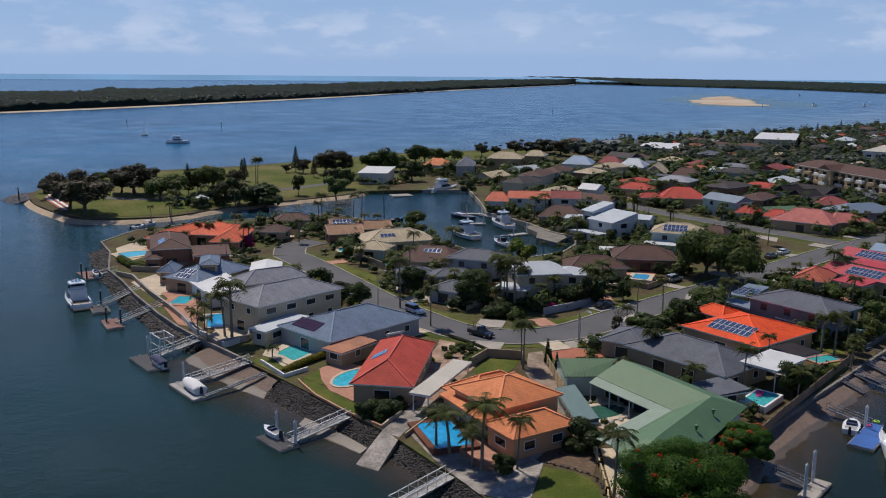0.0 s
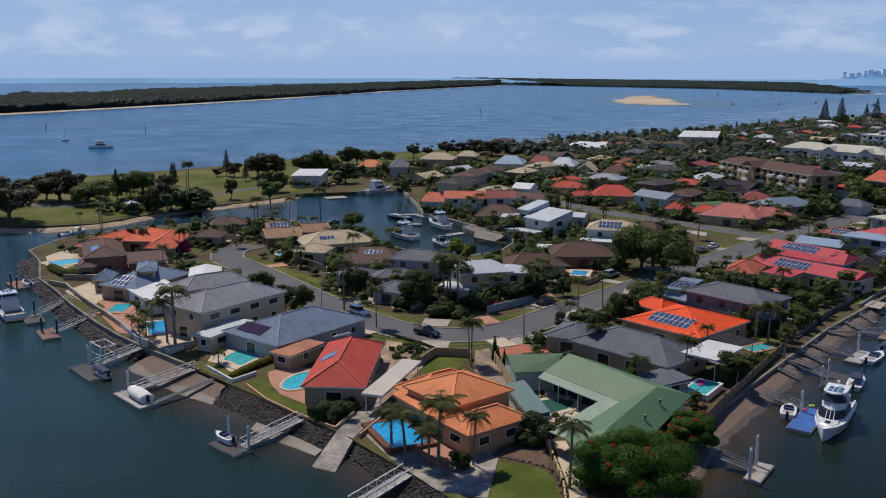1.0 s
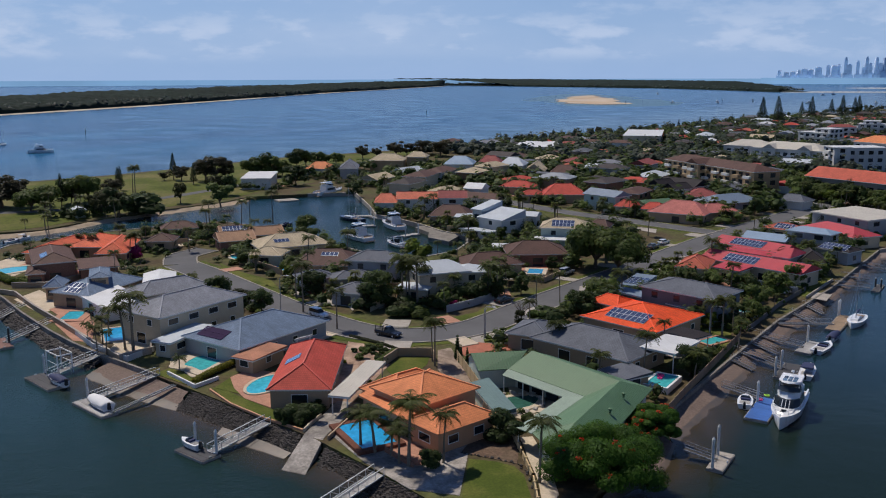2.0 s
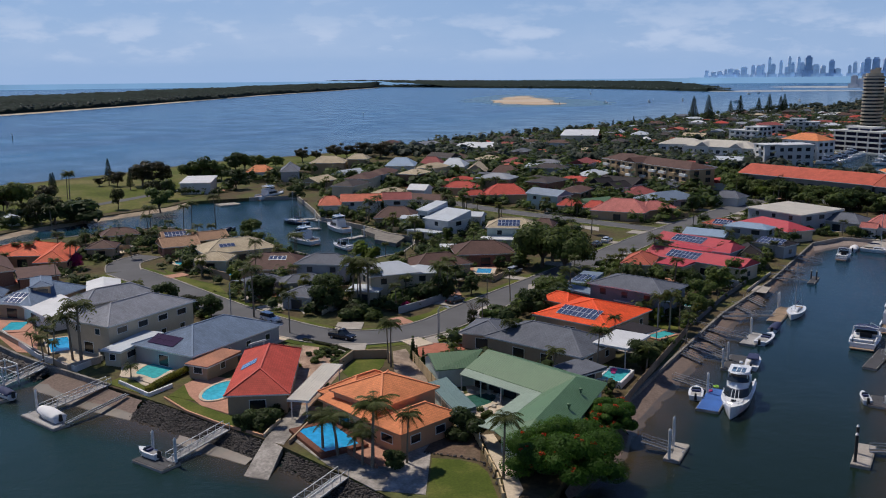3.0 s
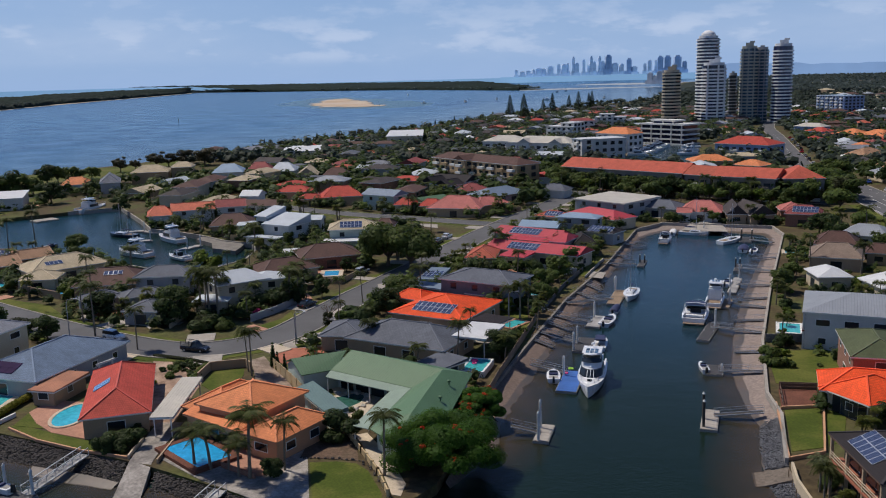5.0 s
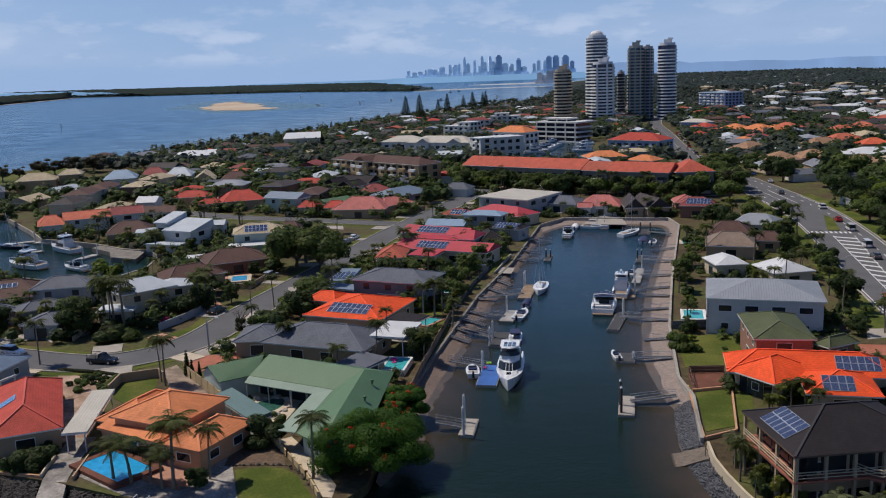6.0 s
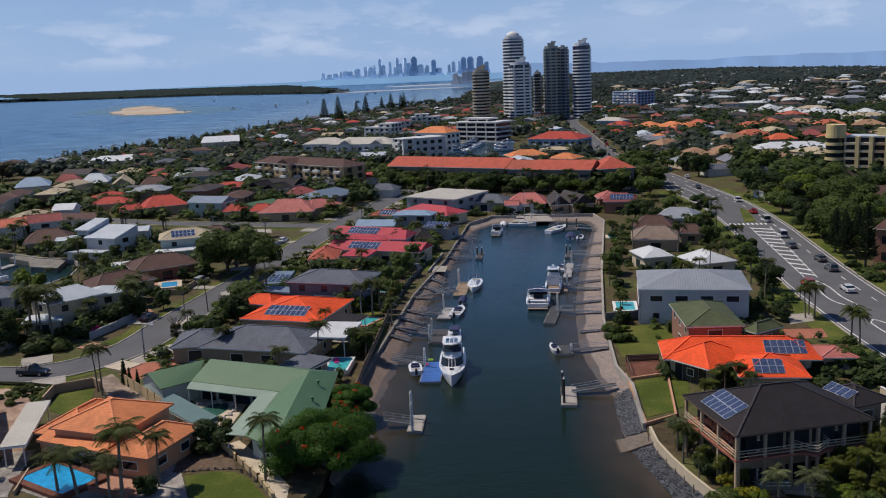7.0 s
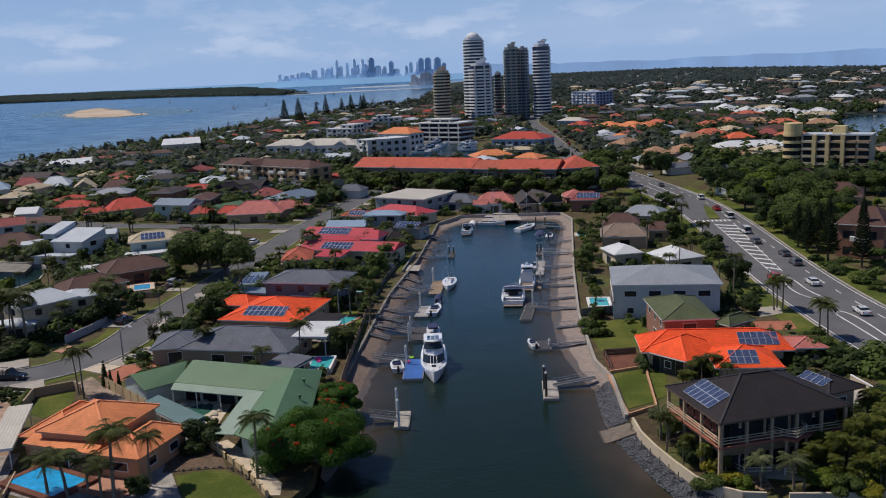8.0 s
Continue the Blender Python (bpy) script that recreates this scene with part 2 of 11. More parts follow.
    surface("sand_bright", (0.42, 0.33, 0.235), 0.95, grain=0.5, stain=0.02, amount=0.15, bump=0.1)
    surface("sand_bar", (0.52, 0.44, 0.35), 0.95, grain=0.3, stain=0.012, amount=0.15, bump=0.1, second=(0.40, 0.30, 0.21))
    surface("grass", (0.070, 0.095, 0.016), 0.95, grain=3.0, stain=0.16, amount=0.24, bump=0.5, second=(0.098, 0.104, 0.024))
    surface("grass_park", (0.088, 0.108, 0.018), 0.95, grain=0.7, stain=0.04, amount=0.3, bump=0.4, second=(0.115, 0.105, 0.038))
    surface("garden_soil", (0.098, 0.074, 0.042), 0.95, grain=1.2, stain=0.09, amount=0.35, bump=0.6, second=(0.070, 0.074, 0.026))
    surface("far_ground", (0.026, 0.036, 0.026), 0.95, grain=0.2, stain=0.02, amount=0.3, bump=0.3, second=(0.036, 0.042, 0.034))
    surface("rock_brown", (0.052, 0.045, 0.041), 0.88, grain=3, stain=0.8, amount=0.4, bump=0.6)
    surface("rock", (0.085, 0.088, 0.10), 0.85, grain=3, stain=0.8, amount=0.35, bump=0.6)
    surface("boulder_pale", (0.46, 0.43, 0.38), 0.9, grain=3, stain=0.8, amount=0.25, bump=0.5)
    surface("timber", (0.24, 0.17, 0.11), 0.85, grain=6, amount=0.25, bump=0.3, random_value=0.1)
    surface("timber_pale", (0.48, 0.36, 0.20), 0.85, grain=6, amount=0.15, bump=0.3, random_value=0.12)
    surface("deck_grey", (0.30, 0.29, 0.28), 0.85, grain=6, amount=0.2, bump=0.3, random_value=0.15)
    surface("path_sand", (0.23, 0.175, 0.135), 0.95, grain=5, amount=0.25, bump=0.4, second=(0.28, 0.22, 0.175))
    surface("pebble", (0.30, 0.20, 0.145), 0.9, grain=14, amount=0.32, bump=0.5, second=(0.36, 0.255, 0.19))
    surface("deck_dark", (0.05, 0.05, 0.055), 0.85, grain=6, amount=0.2, bump=0.3)
    surface("deck_red", (0.18, 0.09, 0.07), 0.85, grain=6, amount=0.2, bump=0.3)
    surface("deck_blue", (0.03, 0.11, 0.36), 0.7, grain=6, amount=0.2, bump=0.3)
    surface("alloy", (0.55, 0.57, 0.60), 0.38, metal=0.7, amount=0.06, bump=0.0)
    surface("pile_white", (0.62, 0.62, 0.60), 0.5, grain=3, amount=0.15, bump=0.1)
    surface("pile_dark", (0.055, 0.05, 0.045), 0.85, grain=4, amount=0.3, bump=0.4)
    surface("gelcoat", (0.74, 0.75, 0.76), 0.22, grain=2, amount=0.03, bump=0.0, coat=0.4)
    surface("canvas_white", (0.66, 0.66, 0.66), 0.8, grain=4, amount=0.06, bump=0.2)
    surface("canvas_navy", (0.02, 0.03, 0.09), 0.8, grain=4, amount=0.1, bump=0.2)
    surface("hull_dark", (0.02, 0.025, 0.05), 0.25, amount=0.05, bump=0.0, coat=0.4)
    surface("rubber", (0.02, 0.02, 0.02), 0.8, amount=0.2, bump=0.1)
    surface("plastic_pink", (0.75, 0.03, 0.22), 0.45, amount=0.04, bump=0.0)
    surface("plastic_green", (0.35, 0.65, 0.05), 0.45, amount=0.04, bump=0.0)
    for name, c in (("car_black", (0.012, 0.012, 0.015)), ("car_white", (0.72, 0.72, 0.72)), ("car_silver", (0.42, 0.43, 0.45)), ("car_red", (0.45, 0.02, 0.02)), ("car_blue", (0.03, 0.10, 0.35)), ("car_grey", (0.10, 0.105, 0.115))):
        surface(name, c, 0.25, metal=0.2, grain=1, amount=0.03, bump=0.0, coat=0.6)
    for name, c, r in (("glass_dark", (0.018, 0.024, 0.030), 0.06), ("glass_blue", (0.05, 0.09, 0.14), 0.08), ("glass_navy", (0.012, 0.016, 0.042), 0.12)):
        m, t, p = shader(name)
        info = t.nodes.new("ShaderNodeObjectInfo").outputs["Random"]
        t.links.new(tint(t, c, ramp_value(t, info, 0, 1, 0.6, 1.9)), p.inputs["Base Color"])
        p.inputs["Roughness"].default_value = r
        p.inputs["IOR"].default_value = 1.5
    # solar cells: a grid of dark blue cells between thin pale lines
    m, t, p = shader("solar_cell")
    co = t.nodes.new("ShaderNodeTexCoord").outputs["Object"]
    cell = wire(t, "ShaderNodeTexBrick", Scale=1.0)
    cell.offset = 0.0
    for key, value in (("Mortar Size", 0.02), ("Brick Width", 0.17), ("Row Height", 0.17)):
        cell.inputs[key].default_value = value
    cell.inputs["Color1"].default_value = (0.012, 0.022, 0.075, 1)
    cell.inputs["Color2"].default_value = (0.018, 0.030, 0.090, 1)
    cell.inputs["Mortar"].default_value = (0.10, 0.13, 0.20, 1)
    t.links.new(co, cell.inputs["Vector"])
    t.links.new(cell.outputs["Color"], p.inputs["Base Color"])
    p.inputs["Roughness"].default_value = 0.12
    surface("solar_matt", (0.035, 0.02, 0.055), 0.9, amount=0.1, bump=0.0)
    surface("solar_heater", (0.12, 0.24, 0.45), 0.25, amount=0.08, bump=0.0)
    leaves("leaf_mid", (0.060, 0.092, 0.021), (0.088, 0.113, 0.029))
    leaves("leaf_dark", (0.035, 0.057, 0.018), (0.053, 0.075, 0.023))
    leaves("leaf_olive", (0.040, 0.044, 0.017), (0.032, 0.040, 0.015))
    leaves("leaf_bright", (0.085, 0.13, 0.018), (0.12, 0.15, 0.02))
    leaves("leaf_yellow", (0.24, 0.21, 0.02), (0.15, 0.16, 0.02))
    leaves("leaf_poinciana", (0.042, 0.100, 0.012), (0.060, 0.125, 0.016))
    leaves("leaf_palm", (0.046, 0.064, 0.016), (0.074, 0.084, 0.022))
    leaves("leaf_cane", (0.085, 0.105, 0.020), (0.12, 0.125, 0.026))
    leaves("leaf_sage", (0.105, 0.125, 0.055), (0.13, 0.145, 0.07))
    leaves("leaf_pine", (0.030, 0.046, 0.020), (0.042, 0.056, 0.024))
    leaves("leaf_casuarina", (0.046, 0.048, 0.026), (0.066, 0.058, 0.034))
    # Both far leaf colours are lifted towards blue-grey to paint in air haze.
    leaves("leaf_far_hazed", (0.040, 0.056, 0.040), (0.055, 0.066, 0.048))
    leaves("leaf_isle_hazed", (0.048, 0.066, 0.060), (0.062, 0.078, 0.072), spread=0.15)
    leaves("blossom_red", (0.42, 0.035, 0.012), (0.36, 0.05, 0.015))
    leaves("blossom_pink", (0.42, 0.03, 0.16), (0.36, 0.04, 0.12))
    surface("bark", (0.13, 0.10, 0.075), 0.95, grain=6, amount=0.3, bump=0.6)
    surface("bark_palm", (0.20, 0.17, 0.13), 0.9, grain=8, amount=0.25, bump=0.4)
    # sea water: ripples at three sizes over a deep green-blue body
    for name, deep, shallow, size in (("water", (0.007, 0.016, 0.011), (0.013, 0.024, 0.017), 0.9),):
        m, t, p = shader(name)
        co = t.nodes.new("ShaderNodeTexCoord").outputs["Object"]
        swirl = noise_of(t, co, 0.006, 5.0, 0.6)
        patch = noise_of(t, co, 0.03, 3.0, 0.5)
        place = t.nodes.new("ShaderNodeSeparateXYZ")
        t.links.new(co, place.inputs[0])
        canal = blend(t, ramp_value(t, swirl, 0.35, 0.68, 0, 1), deep, shallow)
        # Further up the canal, reflected sky is painted as a bluer body colour.
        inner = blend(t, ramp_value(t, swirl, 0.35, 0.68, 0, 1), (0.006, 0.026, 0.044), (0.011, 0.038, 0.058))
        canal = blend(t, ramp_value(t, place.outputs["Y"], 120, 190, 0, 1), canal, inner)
        streak = t.nodes.new("ShaderNodeMapping")
        streak.inputs["Rotation"].default_value = (0, 0, radians(38))
        streak.inputs["Scale"].default_value = (1.0, 0.22, 1.0)
        t.links.new(co, streak.inputs["Vector"])
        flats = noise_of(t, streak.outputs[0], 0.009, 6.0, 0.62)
        # Bay colour: lighter sandy shallows, plus the blue of reflected sky painted in.
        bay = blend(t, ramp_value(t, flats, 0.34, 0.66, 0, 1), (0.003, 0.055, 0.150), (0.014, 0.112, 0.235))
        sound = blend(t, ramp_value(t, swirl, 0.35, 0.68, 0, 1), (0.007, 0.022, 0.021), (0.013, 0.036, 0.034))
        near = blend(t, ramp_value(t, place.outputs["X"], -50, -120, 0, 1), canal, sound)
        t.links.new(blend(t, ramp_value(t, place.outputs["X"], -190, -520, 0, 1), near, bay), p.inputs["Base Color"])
        chop = t.nodes.new("ShaderNodeMath")
        chop.operation = "ADD"
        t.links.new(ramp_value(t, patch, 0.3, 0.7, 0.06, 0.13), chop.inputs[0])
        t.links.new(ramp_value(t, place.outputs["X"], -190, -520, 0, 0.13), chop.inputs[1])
        t.links.new(chop.outputs[0], p.inputs["Roughness"])
        p.inputs["IOR"].default_value = 1.333
        p.inputs["Specular IOR Level"].default_value = 0.2
        p.inputs["Specular Tint"].default_value = (0.80, 0.93, 1.0, 1)
        a, b, c = noise_of(t, co, 0.38, 3.0, 0.6), noise_of(t, co, 1.7, 4.0, 0.7), noise_of(t, co, 0.09, 2.0, 0.5)
        add = t.nodes.new("ShaderNodeMath")
        add.operation = "ADD"
        t.links.new(times(t, a, 0.6), add.inputs[0])
        t.links.new(times(t, b, 0.42), add.inputs[1])
        add2 = t.nodes.new("ShaderNodeMath")
        add2.operation = "ADD"
        t.links.new(add.outputs[0], add2.inputs[0])
        t.links.new(times(t, c, 0.6), add2.inputs[1])
        relief(t, p, add2.outputs[0], times(t, ramp_value(t, place.outputs["X"], -40, -110, 0.2, 0.42), ramp_value(t, patch, 0.35, 0.6, 0.6, 1.2)), 0.5)
    for name, c in (("pool_cyan", (0.05, 0.42, 0.55)), ("pool_blue", (0.025, 0.32, 0.62)), ("pool_green", (0.035, 0.11, 0.085)), ("pool_teal", (0.06, 0.40, 0.42))):
        m, t, p = shader(name)
        co = t.nodes.new("ShaderNodeTexCoord").outputs["Object"]
        ripple = noise_of(t, co, 1.4, 3.0)
        t.links.new(tint(t, c, ramp_value(t, ripple, 0.3, 0.7, 0.8, 1.2)), p.inputs["Base Color"])
        p.inputs["Roughness"].default_value = 0.06
        relief(t, p, ripple, 0.15, 0.1)
    surface("shoal", (0.060, 0.140, 0.190), 0.32, grain=0.1, stain=0.01, amount=0.2, bump=0.1, second=(0.035, 0.105, 0.140))
    # Air haze is put into the next two tower colours as blue.
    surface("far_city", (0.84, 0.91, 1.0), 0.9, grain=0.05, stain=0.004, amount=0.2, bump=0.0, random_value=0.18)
    surface("hazed_city_dark", (0.46, 0.56, 0.72), 0.9, grain=0.05, stain=0.004, amount=0.2, bump=0.0, random_value=0.12)
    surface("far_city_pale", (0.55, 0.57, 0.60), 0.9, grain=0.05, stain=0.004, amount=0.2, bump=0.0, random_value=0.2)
    surface("far_wood", (0.011, 0.020, 0.015), 1.0, grain=0.06, stain=0.008, amount=0.3, bump=0.2)


make_materials()
# murky water over sand: brown by the shore, clear further out (v of the UVs)
m, t, p = shader("murk")
uv = t.nodes.new("ShaderNodeUVMap").outputs[0]
split = t.nodes.new("ShaderNodeSeparateXYZ")
t.links.new(uv, split.inputs[0])
co = t.nodes.new("ShaderNodeTexCoord").outputs["Object"]
cloudy = noise_of(t, co, 0.22, 4.0, 0.6)
p.inputs["Base Color"].default_value = (0.075, 0.055, 0.034, 1)
p.inputs["Roughness"].default_value = 0.12
p.inputs["Specular IOR Level"].default_value = 0.2
relief(t, p, noise_of(t, co, 1.3, 4.0, 0.65), 0.15, 0.3)
clear = t.nodes.new("ShaderNodeBsdfTransparent")
mix = t.nodes.new("ShaderNodeMixShader")
t.links.new(times(t, ramp_value(t, split.outputs["Y"], 0.0, 1.0, 0.85, 0.0), ramp_value(t, cloudy, 0.3, 0.65, 0.55, 1.0)), mix.inputs[0])
t.links.new(clear.outputs[0], mix.inputs[1])
t.links.new(p.outputs[0], mix.inputs[2])
t.links.new(mix.outputs[0], t.nodes["Material Output"].inputs["Surface"])
ribbed_roof("metal_rust", (0.34, 0.14, 0.075), rough=0.8, wear=0.35)
# Backdrops that glow, with the blue air haze of distance painted in.
for name, c in (("far_sea_glow", (0.19, 0.35, 0.58)), ("far_hill_glow", (0.20, 0.32, 0.56))):
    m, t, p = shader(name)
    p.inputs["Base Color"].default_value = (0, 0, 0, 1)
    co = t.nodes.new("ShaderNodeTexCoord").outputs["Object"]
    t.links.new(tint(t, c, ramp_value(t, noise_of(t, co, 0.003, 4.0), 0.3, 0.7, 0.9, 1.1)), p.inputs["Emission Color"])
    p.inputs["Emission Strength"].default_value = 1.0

# ---- building blocks ----
class Shape:
    """Vertices, faces and, for roofs, UVs in metres."""

    def __init__(self):
        self.v, self.f, self.uv = [], [], {}

    def face(self, points, uv=None):
        n = len(self.v)
        self.v += [tuple(p) for p in points]
        self.f.append(tuple(range(n, n + len(points))))
        if uv:
            self.uv[len(self.f) - 1] = uv
        return self

    def slope(self, points):
        """A roof plane, with u along the eave and v up the slope."""
        p = [Vector(q) for q in points]
        normal = (p[1] - p[0]).cross(p[2] - p[0]).normalized()
        u = Vector((-normal.y, normal.x, 0))
        u = u.normalized() if u.length > 1e-4 else Vector((1, 0, 0))
        w = normal.cross(u)
        return self.face(points, [(q.dot(u), q.dot(w)) for q in p])

    def box(self, x0, x1, y0, y1, z0, z1, top=1.0, topy=None):
        topy = top if topy is None else topy
        cx, cy, hx, hy = (x0 + x1) / 2, (y0 + y1) / 2, (x1 - x0) / 2, (y1 - y0) / 2
        n = len(self.v)
        for z, a, b in ((z0, 1, 1), (z1, top, topy)):
            self.v += [(cx - hx * a, cy - hy * b, z), (cx + hx * a, cy - hy * b, z), (cx + hx * a, cy + hy * b, z), (cx - hx * a, cy + hy * b, z)]
        self.f += [(n + 3, n + 2, n + 1, n), (n + 4, n + 5, n + 6, n + 7)] + [(n + i, n + (i + 1) % 4, n + 4 + (i + 1) % 4, n + 4 + i) for i in range(4)]
        return self

    def beam(self, a, b, w, h):
        """A straight bar from a to b, w wide and h deep."""
        a, b = Vector(a), Vector(b)
        d = (b - a).normalized()
        side = d.cross(Vector((0, 0, 1)))
        side = (side.normalized() if side.length > 1e-3 else Vector((1, 0, 0))) * w / 2
        up = side.cross(d).normalized() * h / 2
        n = len(self.v)
        for p in (a, b):
            self.v += [tuple(p + side * i + up * j) for i, j in ((-1, -1), (1, -1), (1, 1), (-1, 1))]
        self.f += [(n, n + 1, n + 2, n + 3), (n + 7, n + 6, n + 5, n + 4)] + [(n + i, n + 4 + i, n + 4 + (i + 1) % 4, n + (i + 1) % 4) for i in range(4)]
        return self

    def tube(self, points, radii, sides=7):
        n0 = len(self.v)
        pts = [Vector(p) for p in points]
        for i, p in enumerate(pts):
            d = (pts[min(i + 1, len(pts) - 1)] - pts[max(i - 1, 0)]).normalized()
            a = d.cross(Vector((0.31, 0.95, 0.02))).normalized()
            b = d.cross(a)
            self.v += [tuple(p + (a * math.cos(k * math.tau / sides) + b * math.sin(k * math.tau / sides)) * radii[i]) for k in range(sides)]
        for i in range(len(pts) - 1):
            for k in range(sides):
                a, b = n0 + i * sides + k, n0 + i * sides + (k + 1) % sides
                self.f.append((a, a + sides, b + sides, b))
        self.f += [tuple(n0 + k for k in range(sides)), tuple(n0 + (len(pts) - 1) * sides + k for k in reversed(range(sides)))]
        return self

    def prism(self, outline, z0, z1):
        """A closed outline (anticlockwise) pulled up from z0 to z1."""
        n, k = len(self.v), len(outline)
        self.v += [(x, y, z0) for x, y in outline] + [(x, y, z1) for x, y in outline]
        self.f += [tuple(range(n + k, n + 2 * k)), tuple(reversed(range(n, n + k)))]
        self.f += [(n + i, n + (i + 1) % k, n + k + (i + 1) % k, n + k + i) for i in range(k)]
        return self

    def loft(self, rings, closed=True, caps=True):
        n, k = len(self.v), len(rings[0])
        for ring in rings:
            self.v += [tuple(p) for p in ring]
        for i in range(len(rings) - 1):
            for j in range(k if closed else k - 1):
                a, b = n + i * k + j, n + i * k + (j + 1) % k
                self.f.append((a, b, b + k, a + k))
        if caps:
            self.f += [tuple(n + j for j in reversed(range(k))), tuple(n + (len(rings) - 1) * k + j for j in range(k))]
        return self

    def mesh(self, name, smooth=False):
        me = bpy.data.meshes.new(name)
        me.from_pydata(self.v, [], self.f)
        if self.uv:
            layer = me.uv_layers.new(name="metres")
            at = 0
            for i, f in enumerate(self.f):
                for j, q in enumerate(self.uv.get(i, [(0, 0)] * len(f))):
                    layer.data[at + j].uv = q
                at += len(f)
        if smooth:
            me.polygons.foreach_set("use_smooth", [True] * len(self.f))
        return me


def part(name, shape, material, parent=None, label="", m=None, smooth=False):
    me = shape if isinstance(shape, bpy.types.Mesh) else shape.mesh(name, smooth)
    if material and not me.materials:
        me.materials.append(MATS[material])
    ob = new(name, me)
    ob.parent = parent
    if m is not None:
        ob.matrix_basis = m
    if label:
        tagged(ob, label)
    return ob


def thing(name, x, y, z, rot, label, category, group="", kind=""):
    ob = new(name)
    ob.empty_display_size = 0.5
    ob.matrix_basis = pose(x, y, z, 0, 0, rot)
    return tagged(ob, label, category, group, kind)


def curve_through(points, step=2.0, closed=False):
    """Points along a smooth line through the given ones."""
    p = [Vector(q) for q in points]
    n, out = len(p), []
    for i in range(n if closed else n - 1):
        a, b, c, d = (p[(i + k) % n] if closed else p[min(max(i + k, 0), n - 1)] for k in (-1, 0, 1, 2))
        count = max(1, int((c - b).length / step))
        for s in range(count):
            t = s / count
            out.append(0.5 * (2 * b + (c - a) * t + (2 * a - 5 * b + 4 * c - d) * t * t + (3 * b - a - 3 * c + d) * t ** 3))
    return out if closed else out + [p[-1]]


def along(points, count):
    """count points at even steps along a line."""
    p = [Vector(q) for q in points]
    run = [0.0]
    for a, b in zip(p, p[1:]):
        run.append(run[-1] + (b - a).length)
    out = []
    for k in range(count):
        s = run[-1] * k / (count - 1)
        i = max(j for j in range(len(p) - 1) if run[j] <= s + 1e-6)
        out.append(p[i].lerp(p[i + 1], (s - run[i]) / max(run[i + 1] - run[i], 1e-6)))
    return out


# ---- ground ----
def land(name, outline, z, material, label, depth=3.0, smooth=True):
    pts = curve_through(outline, 6.0, closed=True) if smooth else [Vector(p) for p in outline]
    area = sum(a.x * b.y - b.x * a.y for a, b in zip(pts, pts[1:] + pts[:1]))
    pts = pts if area > 0 else pts[::-1]
    ob = part(name, Shape().prism([(p.x, p.y) for p in pts], -depth, z), material)
    return tagged(ob, label, "ground", kind="structure")


def patch(name, outline, z, material, label, category="lawn", smooth=False, thick=0.12):
    pts = curve_through(outline, 2.0, closed=True) if smooth else [Vector(p) for p in outline]
    area = sum(a.x * b.y - b.x * a.y for a, b in zip(pts, pts[1:] + pts[:1]))
    pts = pts if area > 0 else pts[::-1]
    ob = part(name, Shape().prism([(p.x, p.y) for p in pts], z - thick, z), material)
    return tagged(ob, label, category, kind="structure")


def bank(name, top, foot, z_top, z_foot, material, label, rough=0.25, rows=6, step=1.5, seed=1):
    """A sloping shore between a line above and a line below."""
    rng = random.Random(seed)
    count = max(4, int(sum((Vector(b) - Vector(a)).length for a, b in zip(top, top[1:])) / step))
    a, b = along(curve_through(top, 2.0), count), along(curve_through(foot, 2.0), count)
    s = Shape()
    for i in range(count):
        for j in range(rows + 1):
            p = a[i].lerp(b[i], j / rows)
            n = noise.noise((p.x * 0.35, p.y * 0.35, seed)) * rough
            edge = 0 if j == 0 else 1
            s.v.append((p.x + n * 1.2 * edge, p.y + n * edge, z_top + (z_foot - z_top) * (j / rows) + n * 0.35 * edge))
    for i in range(count - 1):
        for j in range(rows):
            k = i * (rows + 1) + j
            s.f.append((k, k + 1, k + rows + 2, k + rows + 1))
    ob = part(name, s, material, smooth=True)
    if material in ("sand", "sand_brown"):
        ob.data.materials.append(MATS["sand_wet"])
        ob.data.polygons.foreach_set("material_index", [1 if (i % rows) >= rows - 3 else 0 for i in range(len(s.f))])
    return tagged(ob, label, "shore", kind="structure")


def stone_shape(s, x, y, z, r, rng):
    """One rough stone of 20 faces."""
    g = (1 + 5 ** 0.5) / 2
    base = [(-1, g, 0), (1, g, 0), (-1, -g, 0), (1, -g, 0), (0, -1, g), (0, 1, g), (0, -1, -g), (0, 1, -g), (g, 0, -1), (g, 0, 1), (-g, 0, -1), (-g, 0, 1)]
    tri = ((0, 11, 5), (0, 5, 1), (0, 1, 7), (0, 7, 10), (0, 10, 11), (1, 5, 9), (5, 11, 4), (11, 10, 2), (10, 7, 6), (7, 1, 8),
           (3, 9, 4), (3, 4, 2), (3, 2, 6), (3, 6, 8), (3, 8, 9), (4, 9, 5), (2, 4, 11), (6, 2, 10), (8, 6, 7), (9, 8, 1))
    turn = Euler((rng.uniform(0, 6), rng.uniform(0, 6), rng.uniform(0, 6))).to_matrix()
    n = len(s.v)
    sx, sy, sz = rng.uniform(0.7, 1.2), rng.uniform(0.7, 1.2), rng.uniform(0.5, 0.8)
    for p in base:
        q = turn @ (Vector(p) / 1.9 * rng.uniform(0.8, 1.15))
        s.v.append((x + q.x * r * sx, y + q.y * r * sy, z + q.z * r * sz))
    s.f += [(n + a, n + b, n + c) for a, b, c in tri]


